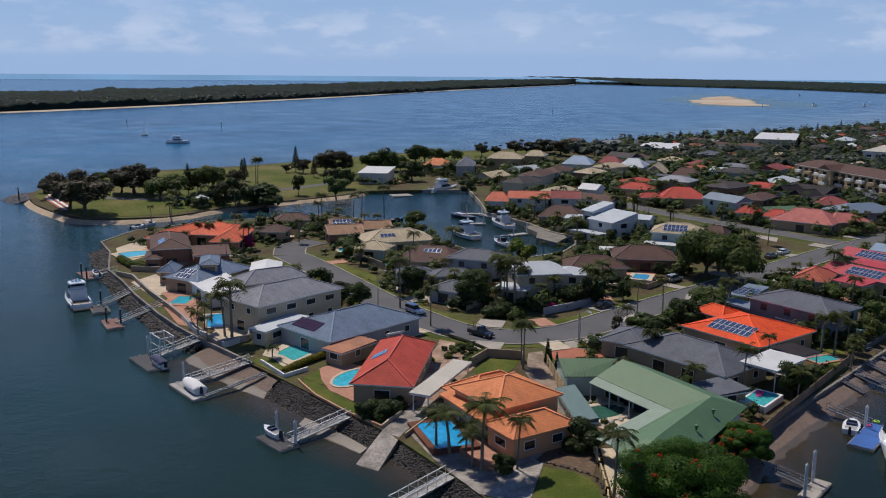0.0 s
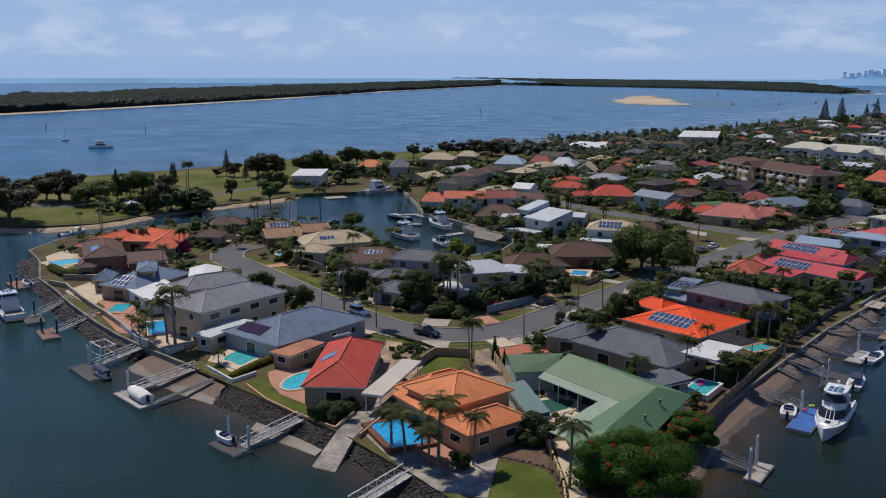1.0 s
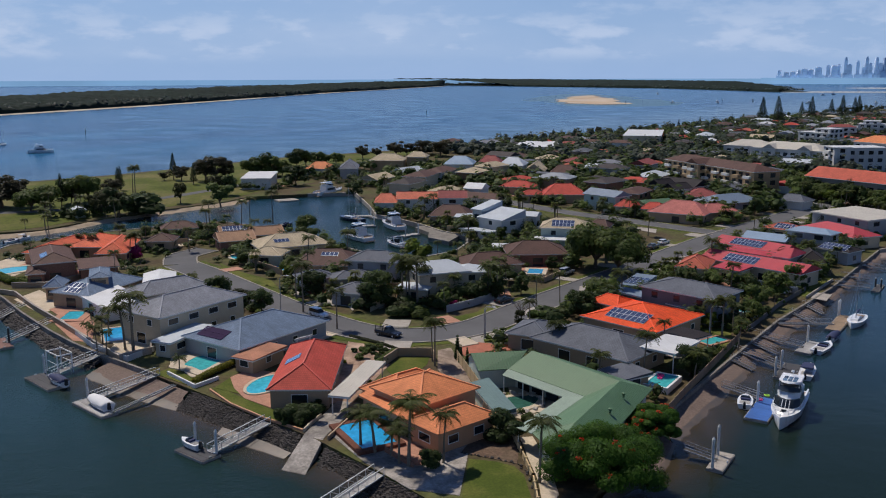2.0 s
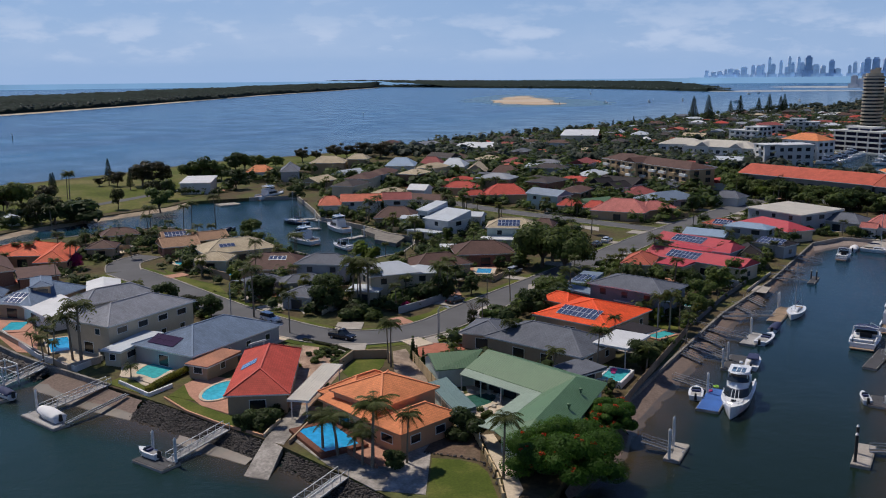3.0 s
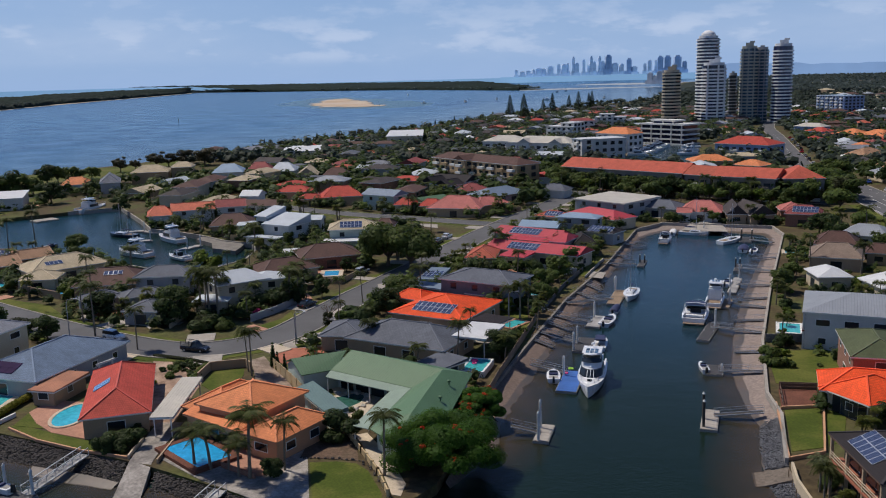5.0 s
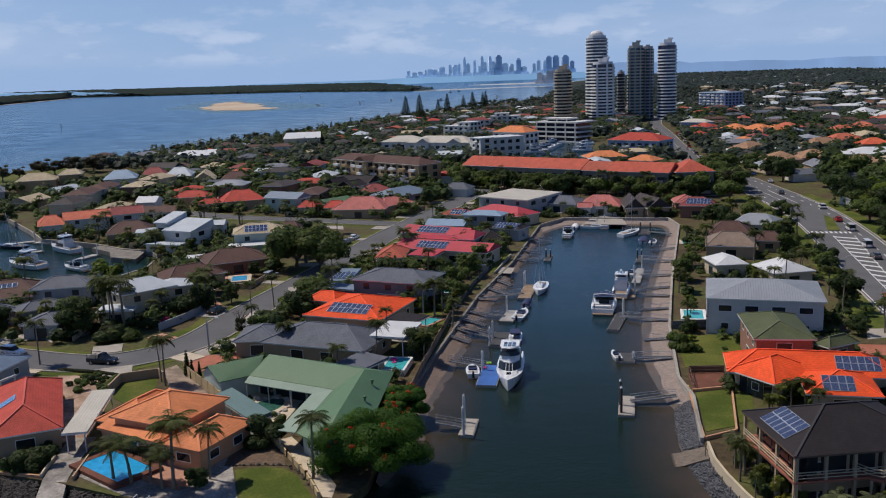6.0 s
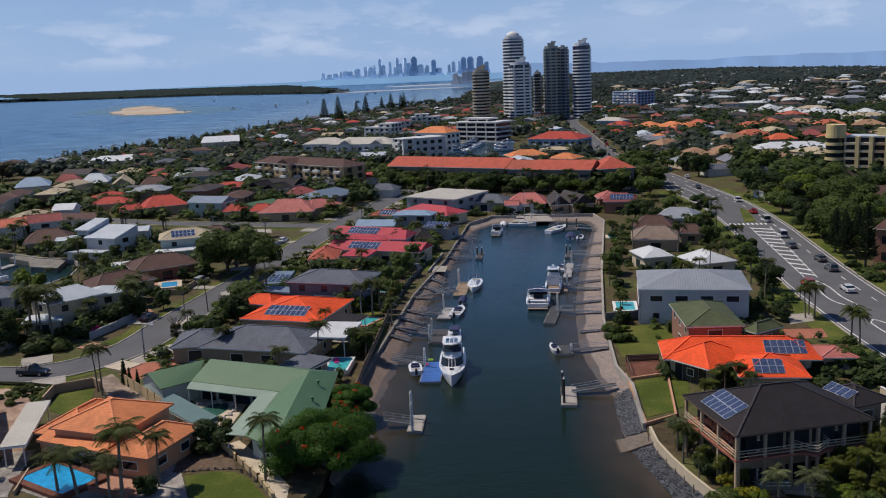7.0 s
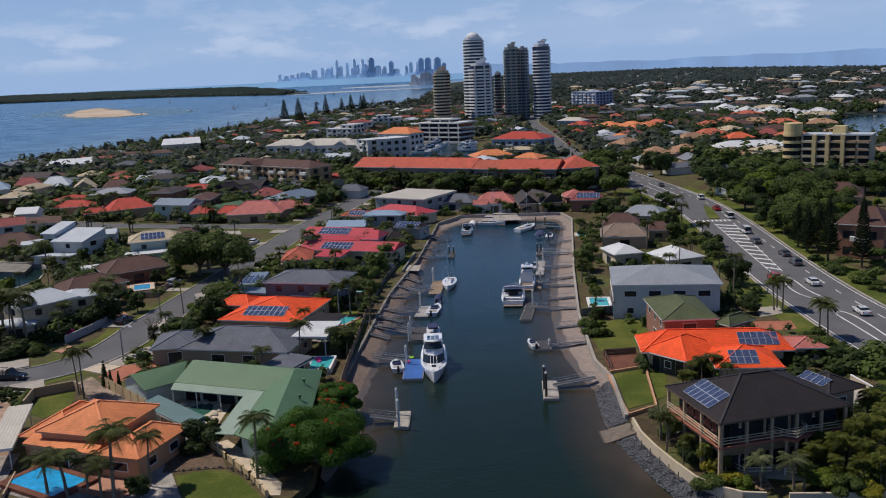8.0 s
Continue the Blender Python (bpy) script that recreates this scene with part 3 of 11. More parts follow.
def revetment(top, foot, z_top, z_foot, count, size, label, seed=3, material="rock"):
    rng = random.Random(seed)
    bank("rock_bed", top, foot, z_top - 0.35, z_foot - 0.4, material, "dark stone bed under the loose rock wall", 0.3, seed=seed)
    a, b = along(top, 200), along(foot, 200)
    s = Shape()
    for _ in range(count):
        i, w = rng.randrange(200), rng.random()
        p = a[i].lerp(b[i], w)
        stone_shape(s, p.x + rng.uniform(-0.3, 0.3), p.y + rng.uniform(-0.3, 0.3), z_top + (z_foot - z_top) * w - 0.12, rng.uniform(0.6, 1.4) * size, rng)
    tagged(part("rock_wall", s, material), label, "rocks", kind="stuff")


def street(name, points, width, z, material, label, kerb=0.3, step=2.0):
    """A road along a line, with raised kerbs."""
    pts = curve_through(points, step)
    left, right = [], []
    for i, p in enumerate(pts):
        d = (pts[min(i + 1, len(pts) - 1)] - pts[max(i - 1, 0)])
        d = Vector((d.x, d.y)).normalized()
        w = width if isinstance(width, (int, float)) else width[0] + (width[1] - width[0]) * i / (len(pts) - 1)
        left.append(Vector((p.x - d.y * w / 2, p.y + d.x * w / 2)))
        right.append(Vector((p.x + d.y * w / 2, p.y - d.x * w / 2)))
    s = Shape()
    s.loft([[(a.x, a.y, z), (b.x, b.y, z), (b.x, b.y, z - 0.1), (a.x, a.y, z - 0.1)] for a, b in zip(left, right)])
    road = tagged(part(name, s, material), label, "road", kind="structure")
    if kerb:
        for side, sign in ((left, 1), (right, -1)):
            k = Shape()
            rings = []
            for i, p in enumerate(side):
                d = side[min(i + 1, len(side) - 1)] - side[max(i - 1, 0)]
                d = Vector((d.x, d.y)).normalized() * sign
                o = Vector((-d.y, d.x)) * kerb
                rings.append([(p.x, p.y, z - 0.1), (p.x, p.y, z + 0.13), (p.x + o.x, p.y + o.y, z + 0.13), (p.x + o.x, p.y + o.y, z - 0.1)])
            k.loft(rings if sign < 0 else rings[::-1])
            part("kerb", k, "concrete", road)
    return road


def barrier(name, points, height, thick, material, label, category="wall", z=None, cap=None, posts=0.0):
    """A garden wall or fence along straight stretches; posts: their spacing, or none."""
    z = LAND if z is None else z
    base = Vector(points[0])
    t = thing(name, base.x, base.y, z, 0, label, category)
    for a, b in zip(points, points[1:]):
        a, b = Vector(a) - base, Vector(b) - base
        part("panel", Shape().beam((a.x, a.y, height / 2), (b.x, b.y, height / 2), thick, height), material, t)
        if cap:
            part("coping", Shape().beam((a.x, a.y, height + 0.04), (b.x, b.y, height + 0.04), thick + 0.1, 0.08), cap, t)
        if posts:
            n = max(1, int((b - a).length / posts))
            for i in range(n + 1):
                p = a.lerp(b, i / n)
                part("post", Shape().box(p.x - thick, p.x + thick, p.y - thick, p.y + thick, 0, height + 0.12), material, t)
    return t


# ---- houses ----
WINDOWS = {}


def window_mesh(w, h):
    """A window's frame, one closed ring, and its pane."""
    key = (round(w, 1), round(h, 1))
    if key not in WINDOWS:
        w, h = key
        s = Shape()
        rings = []
        for x, z in ((-1, 0), (1, 0), (1, 1), (-1, 1)):
            ox, oz = x * w / 2, z * h
            ix, iz = x * (w / 2 - 0.09), (0.09 if z == 0 else h - 0.09)
            rings.append([(ox, -0.06, oz), (ix, -0.06, iz), (ix, 0.02, iz), (ox, 0.02, oz)])
        s.loft(rings + rings[:1], caps=False)
        g = Shape().box(-w / 2 + 0.09, w / 2 - 0.09, -0.025, 0.02, 0.09, h - 0.09)
        far = Shape().box(-w / 2, w / 2, -0.04, 0.02, 0, h)
        WINDOWS[key] = (s.mesh("window"), g.mesh("pane"), far.mesh("window"))
    return WINDOWS[key]


def windows_on(house, m, length, floor, count, w, h, frame_material="trim_white", framed=True):
    """Windows in a row on a wall that runs along x, facing -y."""
    fm, gm, far = window_mesh(w, h)
    for i in range(count):
        x = -length / 2 + length * (i + 0.5) / count
        if framed:
            win = part("window", fm, frame_material, house, m=m @ pose(x, 0, floor))
            part("pane", gm, "glass_dark", win)
        else:
            part("window", far, "glass_dark", house, m=m @ pose(x, 0, floor))


def roof_planes(w, d, rise, kind):
    """A roof over a w x d outline at z 0, its ridge along the longer side (along x for the kinds that end in x); and the lines of its ridge and hips."""
    s, hw, hd = Shape(), w / 2, d / 2
    A, B, C, D = (-hw, -hd, 0), (hw, -hd, 0), (hw, hd, 0), (-hw, hd, 0)
    if kind in ("flat", "mono"):
        k = rise if kind == "mono" else 0.0
        A2, B2, C2, D2 = (-hw, -hd, 0.12), (hw, -hd, 0.12), (hw, hd, 0.12 + k), (-hw, hd, 0.12 + k)
        s.slope([A2, B2, C2, D2])
        for a, b, c, e in ((A, B, B2, A2), (B, C, C2, B2), (C, D, D2, C2), (D, A, A2, D2), (D, C, B, A)):
            s.face([a, b, c, e])
        return s, []
    turned = d > w and not kind.endswith("x")
    if turned:
        hw, hd = hd, hw
    inset = hd if kind.startswith("hip") else 0.0
    inset = min(inset, hw * 0.62 if kind == "hipx" else hw - 0.05)
    P, Q = (-hw + inset, 0, rise), (hw - inset, 0, rise)
    A, B, C, D = (-hw, -hd, 0), (hw, -hd, 0), (hw, hd, 0), (-hw, hd, 0)
    faces = [[A, B, Q, P], [C, D, P, Q]] + ([[B, C, Q], [D, A, P]] if inset else [])
    ends = [] if inset else [[B, C, Q], [D, A, P]]
    lines = [(P, Q)] + ([(A, P), (D, P), (B, Q), (C, Q)] if inset else [(A, P), (D, P), (B, Q), (C, Q)])
    turn = (lambda p: (-p[1], p[0], p[2])) if turned else (lambda p: p)
    for f in faces:
        s.slope([turn(p) for p in f])
    for f in ends:
        s.face([turn(p) for p in f])
    return s, [(turn(a), turn(b)) for a, b in lines]


PLOTS = []          # each wing: x, y, width, depth, turn
TAKEN = []          # the ground that houses stand on: x, y, radius


def house(label, roof, wall, wings, trim="trim_white", near=True, category="house", group="waterside houses", z=None, over=0.5, name="house", bands=False):
    """A house of one or more wings: x, y, width, depth, turn, eave height over the ground, rise, kind of roof[, roof material]."""
    z = LAND if z is None else z
    x0, y0 = wings[0][0], wings[0][1]
    h = thing(name, x0, y0, z, 0, label, category, group)
    for n, wing in enumerate(wings):
        x, y, w, d, rot, eave, rise, kind = wing[:8]
        cover = wing[8] if len(wing) > 8 else roof
        m = pose(x - x0, y - y0, 0, 0, 0, rot)
        TAKEN.append((x, y, (w + d) * 0.27))
        PLOTS.append((x, y, w, d, rot))
        ow, od = max(w / 2 - over, w * 0.35), max(d / 2 - over, d * 0.35)
        if kind != "awning":
            part("wall", Shape().box(-ow, ow, -od, od, 0, eave - 0.18), wall, h, m=m)
        else:
            for px in (-ow, ow):
                for py in (-od, od):
                    part("post", Shape().box(px - 0.07, px + 0.07, py - 0.07, py + 0.07, 0, eave - 0.18), trim, h, m=m)
        part("fascia", Shape().box(-w / 2, w / 2, -d / 2, d / 2, eave - 0.2, eave - 0.002), trim, h, m=m)
        s, lines = roof_planes(w, d, rise, "flat" if kind == "awning" else kind)
        part("roof", s, cover, h, m=m @ pose(0, 0, eave))
        if near and lines and cover.startswith("tile"):
            caps = Shape()
            for a, b in lines:
                caps.beam((a[0], a[1], a[2] + 0.03), (b[0], b[1], b[2] + 0.03), 0.24, 0.13)
            part("ridge_cap", caps, "cap_" + cover, h, m=m @ pose(0, 0, eave))
        if kind == "awning":
            continue
        away = math.hypot(x + 10, y)
        if away > 330 and eave < 7.5:
            continue
        framed = away < 165
        floors = 2 if eave > 4.6 else 1
        if eave > 8:
            floors = int(eave / 2.9)
        step = (eave - 0.2) / floors
        if bands:
            for k in range(floors + 1):
                part("balcony", Shape().box(-ow - 1.1, ow + 1.1, -od - 1.1, od + 1.1, k * step - 0.15, k * step + 0.80), "wall_white", h, m=m)
            for k in range(int(2 * ow / 8) + 1):
                part("pier", Shape().box(-ow + k * 8 - 0.22, -ow + k * 8 + 0.22, -od - 1.0, -od + 0.1, 0, eave), "wall_white", h, m=m)
            continue
        if category == "apartment building" and eave > 7:
            bays = max(1, int(2 * ow / 6.5))
            for k in range(floors):
                for i in range(bays):
                    bx = -ow + 2 * ow * (i + 0.5) / bays
                    bm = m @ pose(bx, -od, k * step + 0.2)
                    part("balcony", Shape().box(-1.9, 1.9, -1.3, -0.01, 0, 1.0), "trim_white" if (i + k) % 3 else wall, h, m=bm)
        for face, (length, off, turn) in enumerate(((2 * ow, od, 0), (2 * od, ow, 90), (2 * ow, od, 180), (2 * od, ow, 270))):
            if length < 2.2:
                continue
            facing = math.sin(radians(rot + turn)) * (-10 - x) - math.cos(radians(rot + turn)) * (0 - y)
            if away > 165 and facing < 0:
                continue
            count = max(1, int(length / (4.2 if framed else 5.0)))
            for k in range(floors):
                wm = m @ pose(0, 0, 0, 0, 0, turn) @ pose(0, -off - 0.005, k * step)
                wide = (1.8, 1.3, 2.3)[(face + n + k) % 3]
                wide = min(wide, length / count * 0.75)
                if k == 0 and near and face % 2 == 0 and length > 6:
                    windows_on(h, wm, length * 0.6, 0.15, max(1, count // 2), min(2.4, length * 0.4), 2.0, trim, framed)
                elif category == "apartment building":
                    windows_on(h, wm, length * 0.94, 0.6, max(1, int(length / 4.2)), 2.4, 1.8, trim, framed)
                else:
                    windows_on(h, wm, length * 0.94, 0.95, count, wide, 1.2, trim, framed)
    return h


def roof_sheet(h, corners, material, thick=0.12):
    """One sloping sheet of a house's roof; heights are over the ground."""
    p = [Vector(q) - Vector((h.location.x, h.location.y, 0)) for q in corners]
    if (p[1] - p[0]).cross(p[2] - p[0]).z < 0:
        p = p[::-1]
    s = Shape().slope([tuple(q) for q in p])
    low = [q - Vector((0, 0, thick)) for q in p]
    s.face(low[::-1])
    for i in range(len(p)):
        j = (i + 1) % len(p)
        s.face([low[i], low[j], p[j], p[i]])
    return part("roof", s, material, h)


def wall_block(h, outline, height, material):
    pts = [(x - h.location.x, y - h.location.y) for x, y in outline]
    if sum(a[0] * b[1] - b[0] * a[1] for a, b in zip(pts, pts[1:] + pts[:1])) < 0:
        pts = pts[::-1]
    return part("wall", Shape().prism(pts, 0, height), material, h)


def verandah(h, wing, face, floor, depth, rail="trim_white", post="wall_tan"):
    """A balcony along one side of a wing, under its eave: slab, posts, rails."""
    x, y, w, d, rot, eave, rise, kind = wing[:8]
    length, off = ((w, d), (d, w), (w, d), (d, w))[face]
    m = pose(x - h.location.x, y - h.location.y, 0, 0, 0, rot + 90 * face) @ pose(0, -off / 2, 0)
    part("balcony_slab", Shape().box(-length / 2 + 0.2, length / 2 - 0.2, 0.1, depth, floor - 0.25, floor), "paving_red", h, m=m)
    n = max(2, int(length / 3.2))
    for k in range(n + 1):
        px = -length / 2 + 0.4 + (length - 0.8) * k / n
        part("column", Shape().box(px - 0.16, px + 0.16, 0.15, 0.47, 0, eave - 0.2), post, h, m=m)
    for z in (0.35, 0.7, 1.0):
        part("railing", Shape().box(-length / 2 + 0.3, length / 2 - 0.3, 0.12, 0.18, floor + z - 0.05, floor + z + 0.03), rail, h, m=m)
    for k in range(n):
        a, b = -length / 2 + 0.6 + (length - 0.8) * k / n, -length / 2 + 0.2 + (length - 0.8) * (k + 1) / n
        for z in (0.1, floor + 0.05):
            part("glass_door", Shape().box(a, b, depth - 0.04, depth + 0.04, z, z + 2.2), "glass_dark", h, m=m)


def roof_array(wing, face, u, v, cols, rows, w=1.0, l=1.65, material="solar_cell", label="dark blue solar panels in pale frames on a roof", tilt=None):
    """Solar panels on one plane of a wing's roof: u along its eave, v up the slope to the middle of the array."""
    x, y, ww, dd, rot, eave, rise, kind = wing[:8]
    run = min(ww, dd) / 2
    a = math.atan2(rise, run) if tilt is None else radians(tilt)
    off = (dd, ww, dd, ww)[face] / 2
    turn = rot + 90 * face
    c = pose(x, y, 0, 0, 0, turn) @ Vector((u, -off + v * math.cos(a), 0))
    return solar_array(c.x, c.y, LAND + eave + v * math.sin(a) + 0.02, turn, math.degrees(a), cols, rows, label, w, l, material)


def solar_array(x, y, z, rot, tilt, cols, rows, label="dark blue solar panels in pale frames on a roof", w=1.0, l=1.65, material="solar_cell"):
    """Panels in rows on a roof plane that falls away towards -y of the array."""
    t = thing("solar_array", x, y, z, 0, label, "solar panels")
    t.matrix_basis = pose(x, y, z, 0, 0, rot) @ pose(0, 0, 0, tilt, 0, 0)
    key = ("solar", w, l, material)
    if key not in WINDOWS:
        f = Shape().box(-w / 2, w / 2, -l / 2, l / 2, 0.03, 0.08)
        g = Shape().box(-w / 2 + 0.045, w / 2 - 0.045, -l / 2 + 0.045, l / 2 - 0.045, 0.075, 0.086)
        WINDOWS[key] = (f.mesh("panel"), g.mesh("cell_sheet"))
    f, g = WINDOWS[key]
    for i in range(cols):
        for j in range(rows):
            p = part("panel", f, "alloy" if material == "solar_cell" else material, t, m=pose((i - (cols - 1) / 2) * (w + 0.03), (j - (rows - 1) / 2) * (l + 0.03), 0))
            part("cell_sheet", g, material, p)
    return t


def pool(x, y, w, l, rot, water="pool_cyan", edge="paving_sand", shape="box", border=1.2, label="in-ground swimming pool with clear blue water", lift=0.22, z=None):
    z = LAND if z is None else z
    t = thing("swimming_pool", x, y, z, rot, label, "swimming pool")
    if shape == "box":
        inner = [(-w / 2, -l / 2), (w / 2, -l / 2), (w / 2, l / 2), (-w / 2, l / 2)]
        outer = [(-w / 2 - border, -l / 2 - border), (w / 2 + border, -l / 2 - border), (w / 2 + border, l / 2 + border), (-w / 2 - border, l / 2 + border)]
    else:
        bend = 0.22 if shape == "kidney" else 0.0
        turn = [k * math.tau / 28 for k in range(28)]
        inner = [(math.cos(a) * w / 2 * (1 + bend * math.sin(2 * a)), math.sin(a) * l / 2 * (1 - bend * math.cos(3 * a))) for a in turn]
        outer = [(p[0] * (1 + 2 * border / w), p[1] * (1 + 2 * border / l)) for p in inner]
    s, n = Shape(), len(inner)
    s.v = [(*p, lift) for p in inner] + [(*p, lift) for p in outer] + [(*p, -0.2) for p in outer] + [(*p, -0.2) for p in inner]
    for i in range(n):
        j = (i + 1) % n
        s.f += [(i, n + i, n + j, j), (n + i, 2 * n + i, 2 * n + j, n + j), (3 * n + i, i, j, 3 * n + j)]
    part("coping", s, edge, t)
    part("pool_water", Shape().prism(inner, -0.15, lift - 0.05), water, t)
    return t


# ---- plants ----
PLANTS = {}


def leaf_cloud(rng, blobs, count, size, squash=0.75, core=0.74):
    """Many small leaf sprays on the outside of overlapping rounded masses."""
    s = Shape()
    total = sum(b[3] ** 2 for b in blobs)
    for bx, by, bz, br in blobs:
        if br > 0.45:
            stone_shape(s, bx, by, bz, br * core, rng)
        for _ in range(int(count * br * br / total)):
            a, u = rng.uniform(0, math.tau), rng.uniform(-0.55, 1.0)
            r = br * (0.72 + 0.36 * rng.random() ** 0.7)
            q = math.sqrt(max(0, 1 - u * u))
            c = Vector((bx + math.cos(a) * q * r, by + math.sin(a) * q * r, bz + u * r * squash))
            n = Vector((math.cos(a) * q, math.sin(a) * q, u + 0.35)) + Vector((rng.uniform(-0.45, 0.45), rng.uniform(-0.45, 0.45), rng.uniform(-0.35, 0.35)))
            n.normalize()
            e = n.cross(Vector((rng.uniform(-1, 1), rng.uniform(-1, 1), rng.uniform(-1, 1)))).normalized()
            g = n.cross(e)
            k = size * rng.uniform(0.6, 1.3)
            e, g = e * k, g * k * rng.uniform(0.5, 0.9)
            s.face([c - e, c - g * 0.9 - n * k * 0.12, c + e, c + g])
    return s


def tree_model(kind, seed, fine=1.0):
    """Trunk, limbs and a broken crown for one kind of broad tree, about 1 unit = 1 m; fine: how finely its leaves are divided."""
    rng = random.Random(seed)
    spec = {"broad": (7.0, 3.4, 1900, 0.30, "leaf_mid"), "dark": (7.5, 3.3, 1900, 0.30, "leaf_dark"), "olive": (8.0, 3.0, 2400, 0.22, "leaf_olive"),
            "casuarina": (9.0, 3.5, 4600, 0.19, "leaf_casuarina"), "bright": (6.0, 2.6, 1300, 0.3, "leaf_bright"), "yellow": (4.0, 1.7, 800, 0.26, "leaf_yellow"),
            "fig": (8.0, 5.4, 6400, 0.27, "leaf_mid"), "bush": (2.4, 1.6, 620, 0.24, "leaf_mid"), "bush_dark": (2.4, 1.6, 620, 0.24, "leaf_dark"),
            "bush_yellow": (2.2, 1.5, 600, 0.24, "leaf_yellow"), "bush_bright": (2.4, 1.6, 620, 0.24, "leaf_bright"), "bush_pink": (3.0, 1.8, 700, 0.24, "blossom_pink")}[kind]
    height, radius, count, size, leaf = spec
    count, size = int(count * fine), size / math.sqrt(fine)
    label = {"broad": "leafy green garden tree with a rounded crown", "dark": "dense dark green tree beside houses", "olive": "thin olive-green gum tree with an open crown",
             "casuarina": "tall brownish she-oak with a ragged crown", "bright": "fresh bright green tree beside the water", "yellow": "small yellow-leaved ornamental tree",
             "fig": "large spreading dark green fig tree by the street", "bush": "rounded green garden shrub", "bush_dark": "dense dark green garden shrub",
             "bush_yellow": "yellow-green clipped garden shrub", "bush_bright": "bright green garden shrub", "bush_pink": "magenta flowering bougainvillea bush"}[kind]
    shrub = kind.startswith("bush")
    t = thing("shrub" if shrub else "tree", 0, 0, 0, 0, label, "shrub" if shrub else "tree")
    fork = height * (0.1 if shrub else 0.22)
    wood = Shape()
    lean = Vector((rng.uniform(-0.3, 0.3), rng.uniform(-0.3, 0.3), 0))
    r0 = 0.05 * radius + 0.06
    wood.tube([(0, 0, -0.3), tuple(lean * 0.4 + Vector((0, 0, fork * 0.5))), tuple(lean + Vector((0, 0, fork)))], [r0 * 1.3, r0, r0 * 0.8], 8)
    blobs = []
    n = 5 if shrub else (13 if kind == "fig" else 20 if kind == "casuarina" else 11)
    for k in range(n):
        a = k * 2.4 + rng.uniform(-0.4, 0.4)
        out = radius * rng.uniform(0.3, 0.78) * (0.5 if k == 0 else 1)
        up = fork * 0.8 + (height - fork * 0.8) * rng.uniform(0.12, 0.78)
        end = Vector((math.cos(a) * out, math.sin(a) * out, up))
        mid = lean.lerp(end, 0.5) + Vector((0, 0, fork * 0.5 + up * 0.05))
        wood.tube([tuple(lean + Vector((0, 0, fork * 0.9))), tuple(mid), tuple(end)], [r0 * 0.6, r0 * 0.35, r0 * 0.12], 5)
        blobs.append((end.x, end.y, end.z, radius * (rng.uniform(0.22, 0.42) if kind == "casuarina" else rng.uniform(0.36, 0.58))))
    part("trunk", wood, "bark", t)
    part("crown", leaf_cloud(rng, blobs, count, size, 0.62 if kind == "fig" else 0.8, 0.42 if kind in ("casuarina", "olive") else 0.7), leaf, t)
    return t, height


def frond_shape(s, root, yaw, rise, length, droop, width, pairs, rng):
    """One feather leaf: a bent midrib with hanging leaflets on both sides."""
    d = Vector((math.cos(yaw), math.sin(yaw), 0))
    side = Vector((-d.y, d.x, 0))
    line = []
    for i in range(7):
        u = i / 6
        line.append(Vector(root) + d * length * u * (1 - 0.18 * u) + Vector((0, 0, rise * length * u - droop * length * u * u)))
    if pairs > 10:
        s.tube([tuple(p) for p in line], [0.05 * (1 - 0.8 * i / 6) for i in range(7)], 3)
    for i in range(pairs):
        u = 0.10 + 0.9 * i / pairs
        k = min(int(u * 6), 5)
        p = line[k].lerp(line[k + 1], u * 6 - k)
        reach = width * math.sin(math.pi * min(1, 0.2 + u * 0.8)) ** 0.6
        w = length / pairs * 0.36
        for q in (-1, 1):
            tip = p + side * q * reach + d * reach * 0.35 + Vector((0, 0, -reach * rng.uniform(0.35, 0.75)))
            s.face([p - d * w, p + d * w, tip + d * w * 0.3, tip - d * w * 0.3])


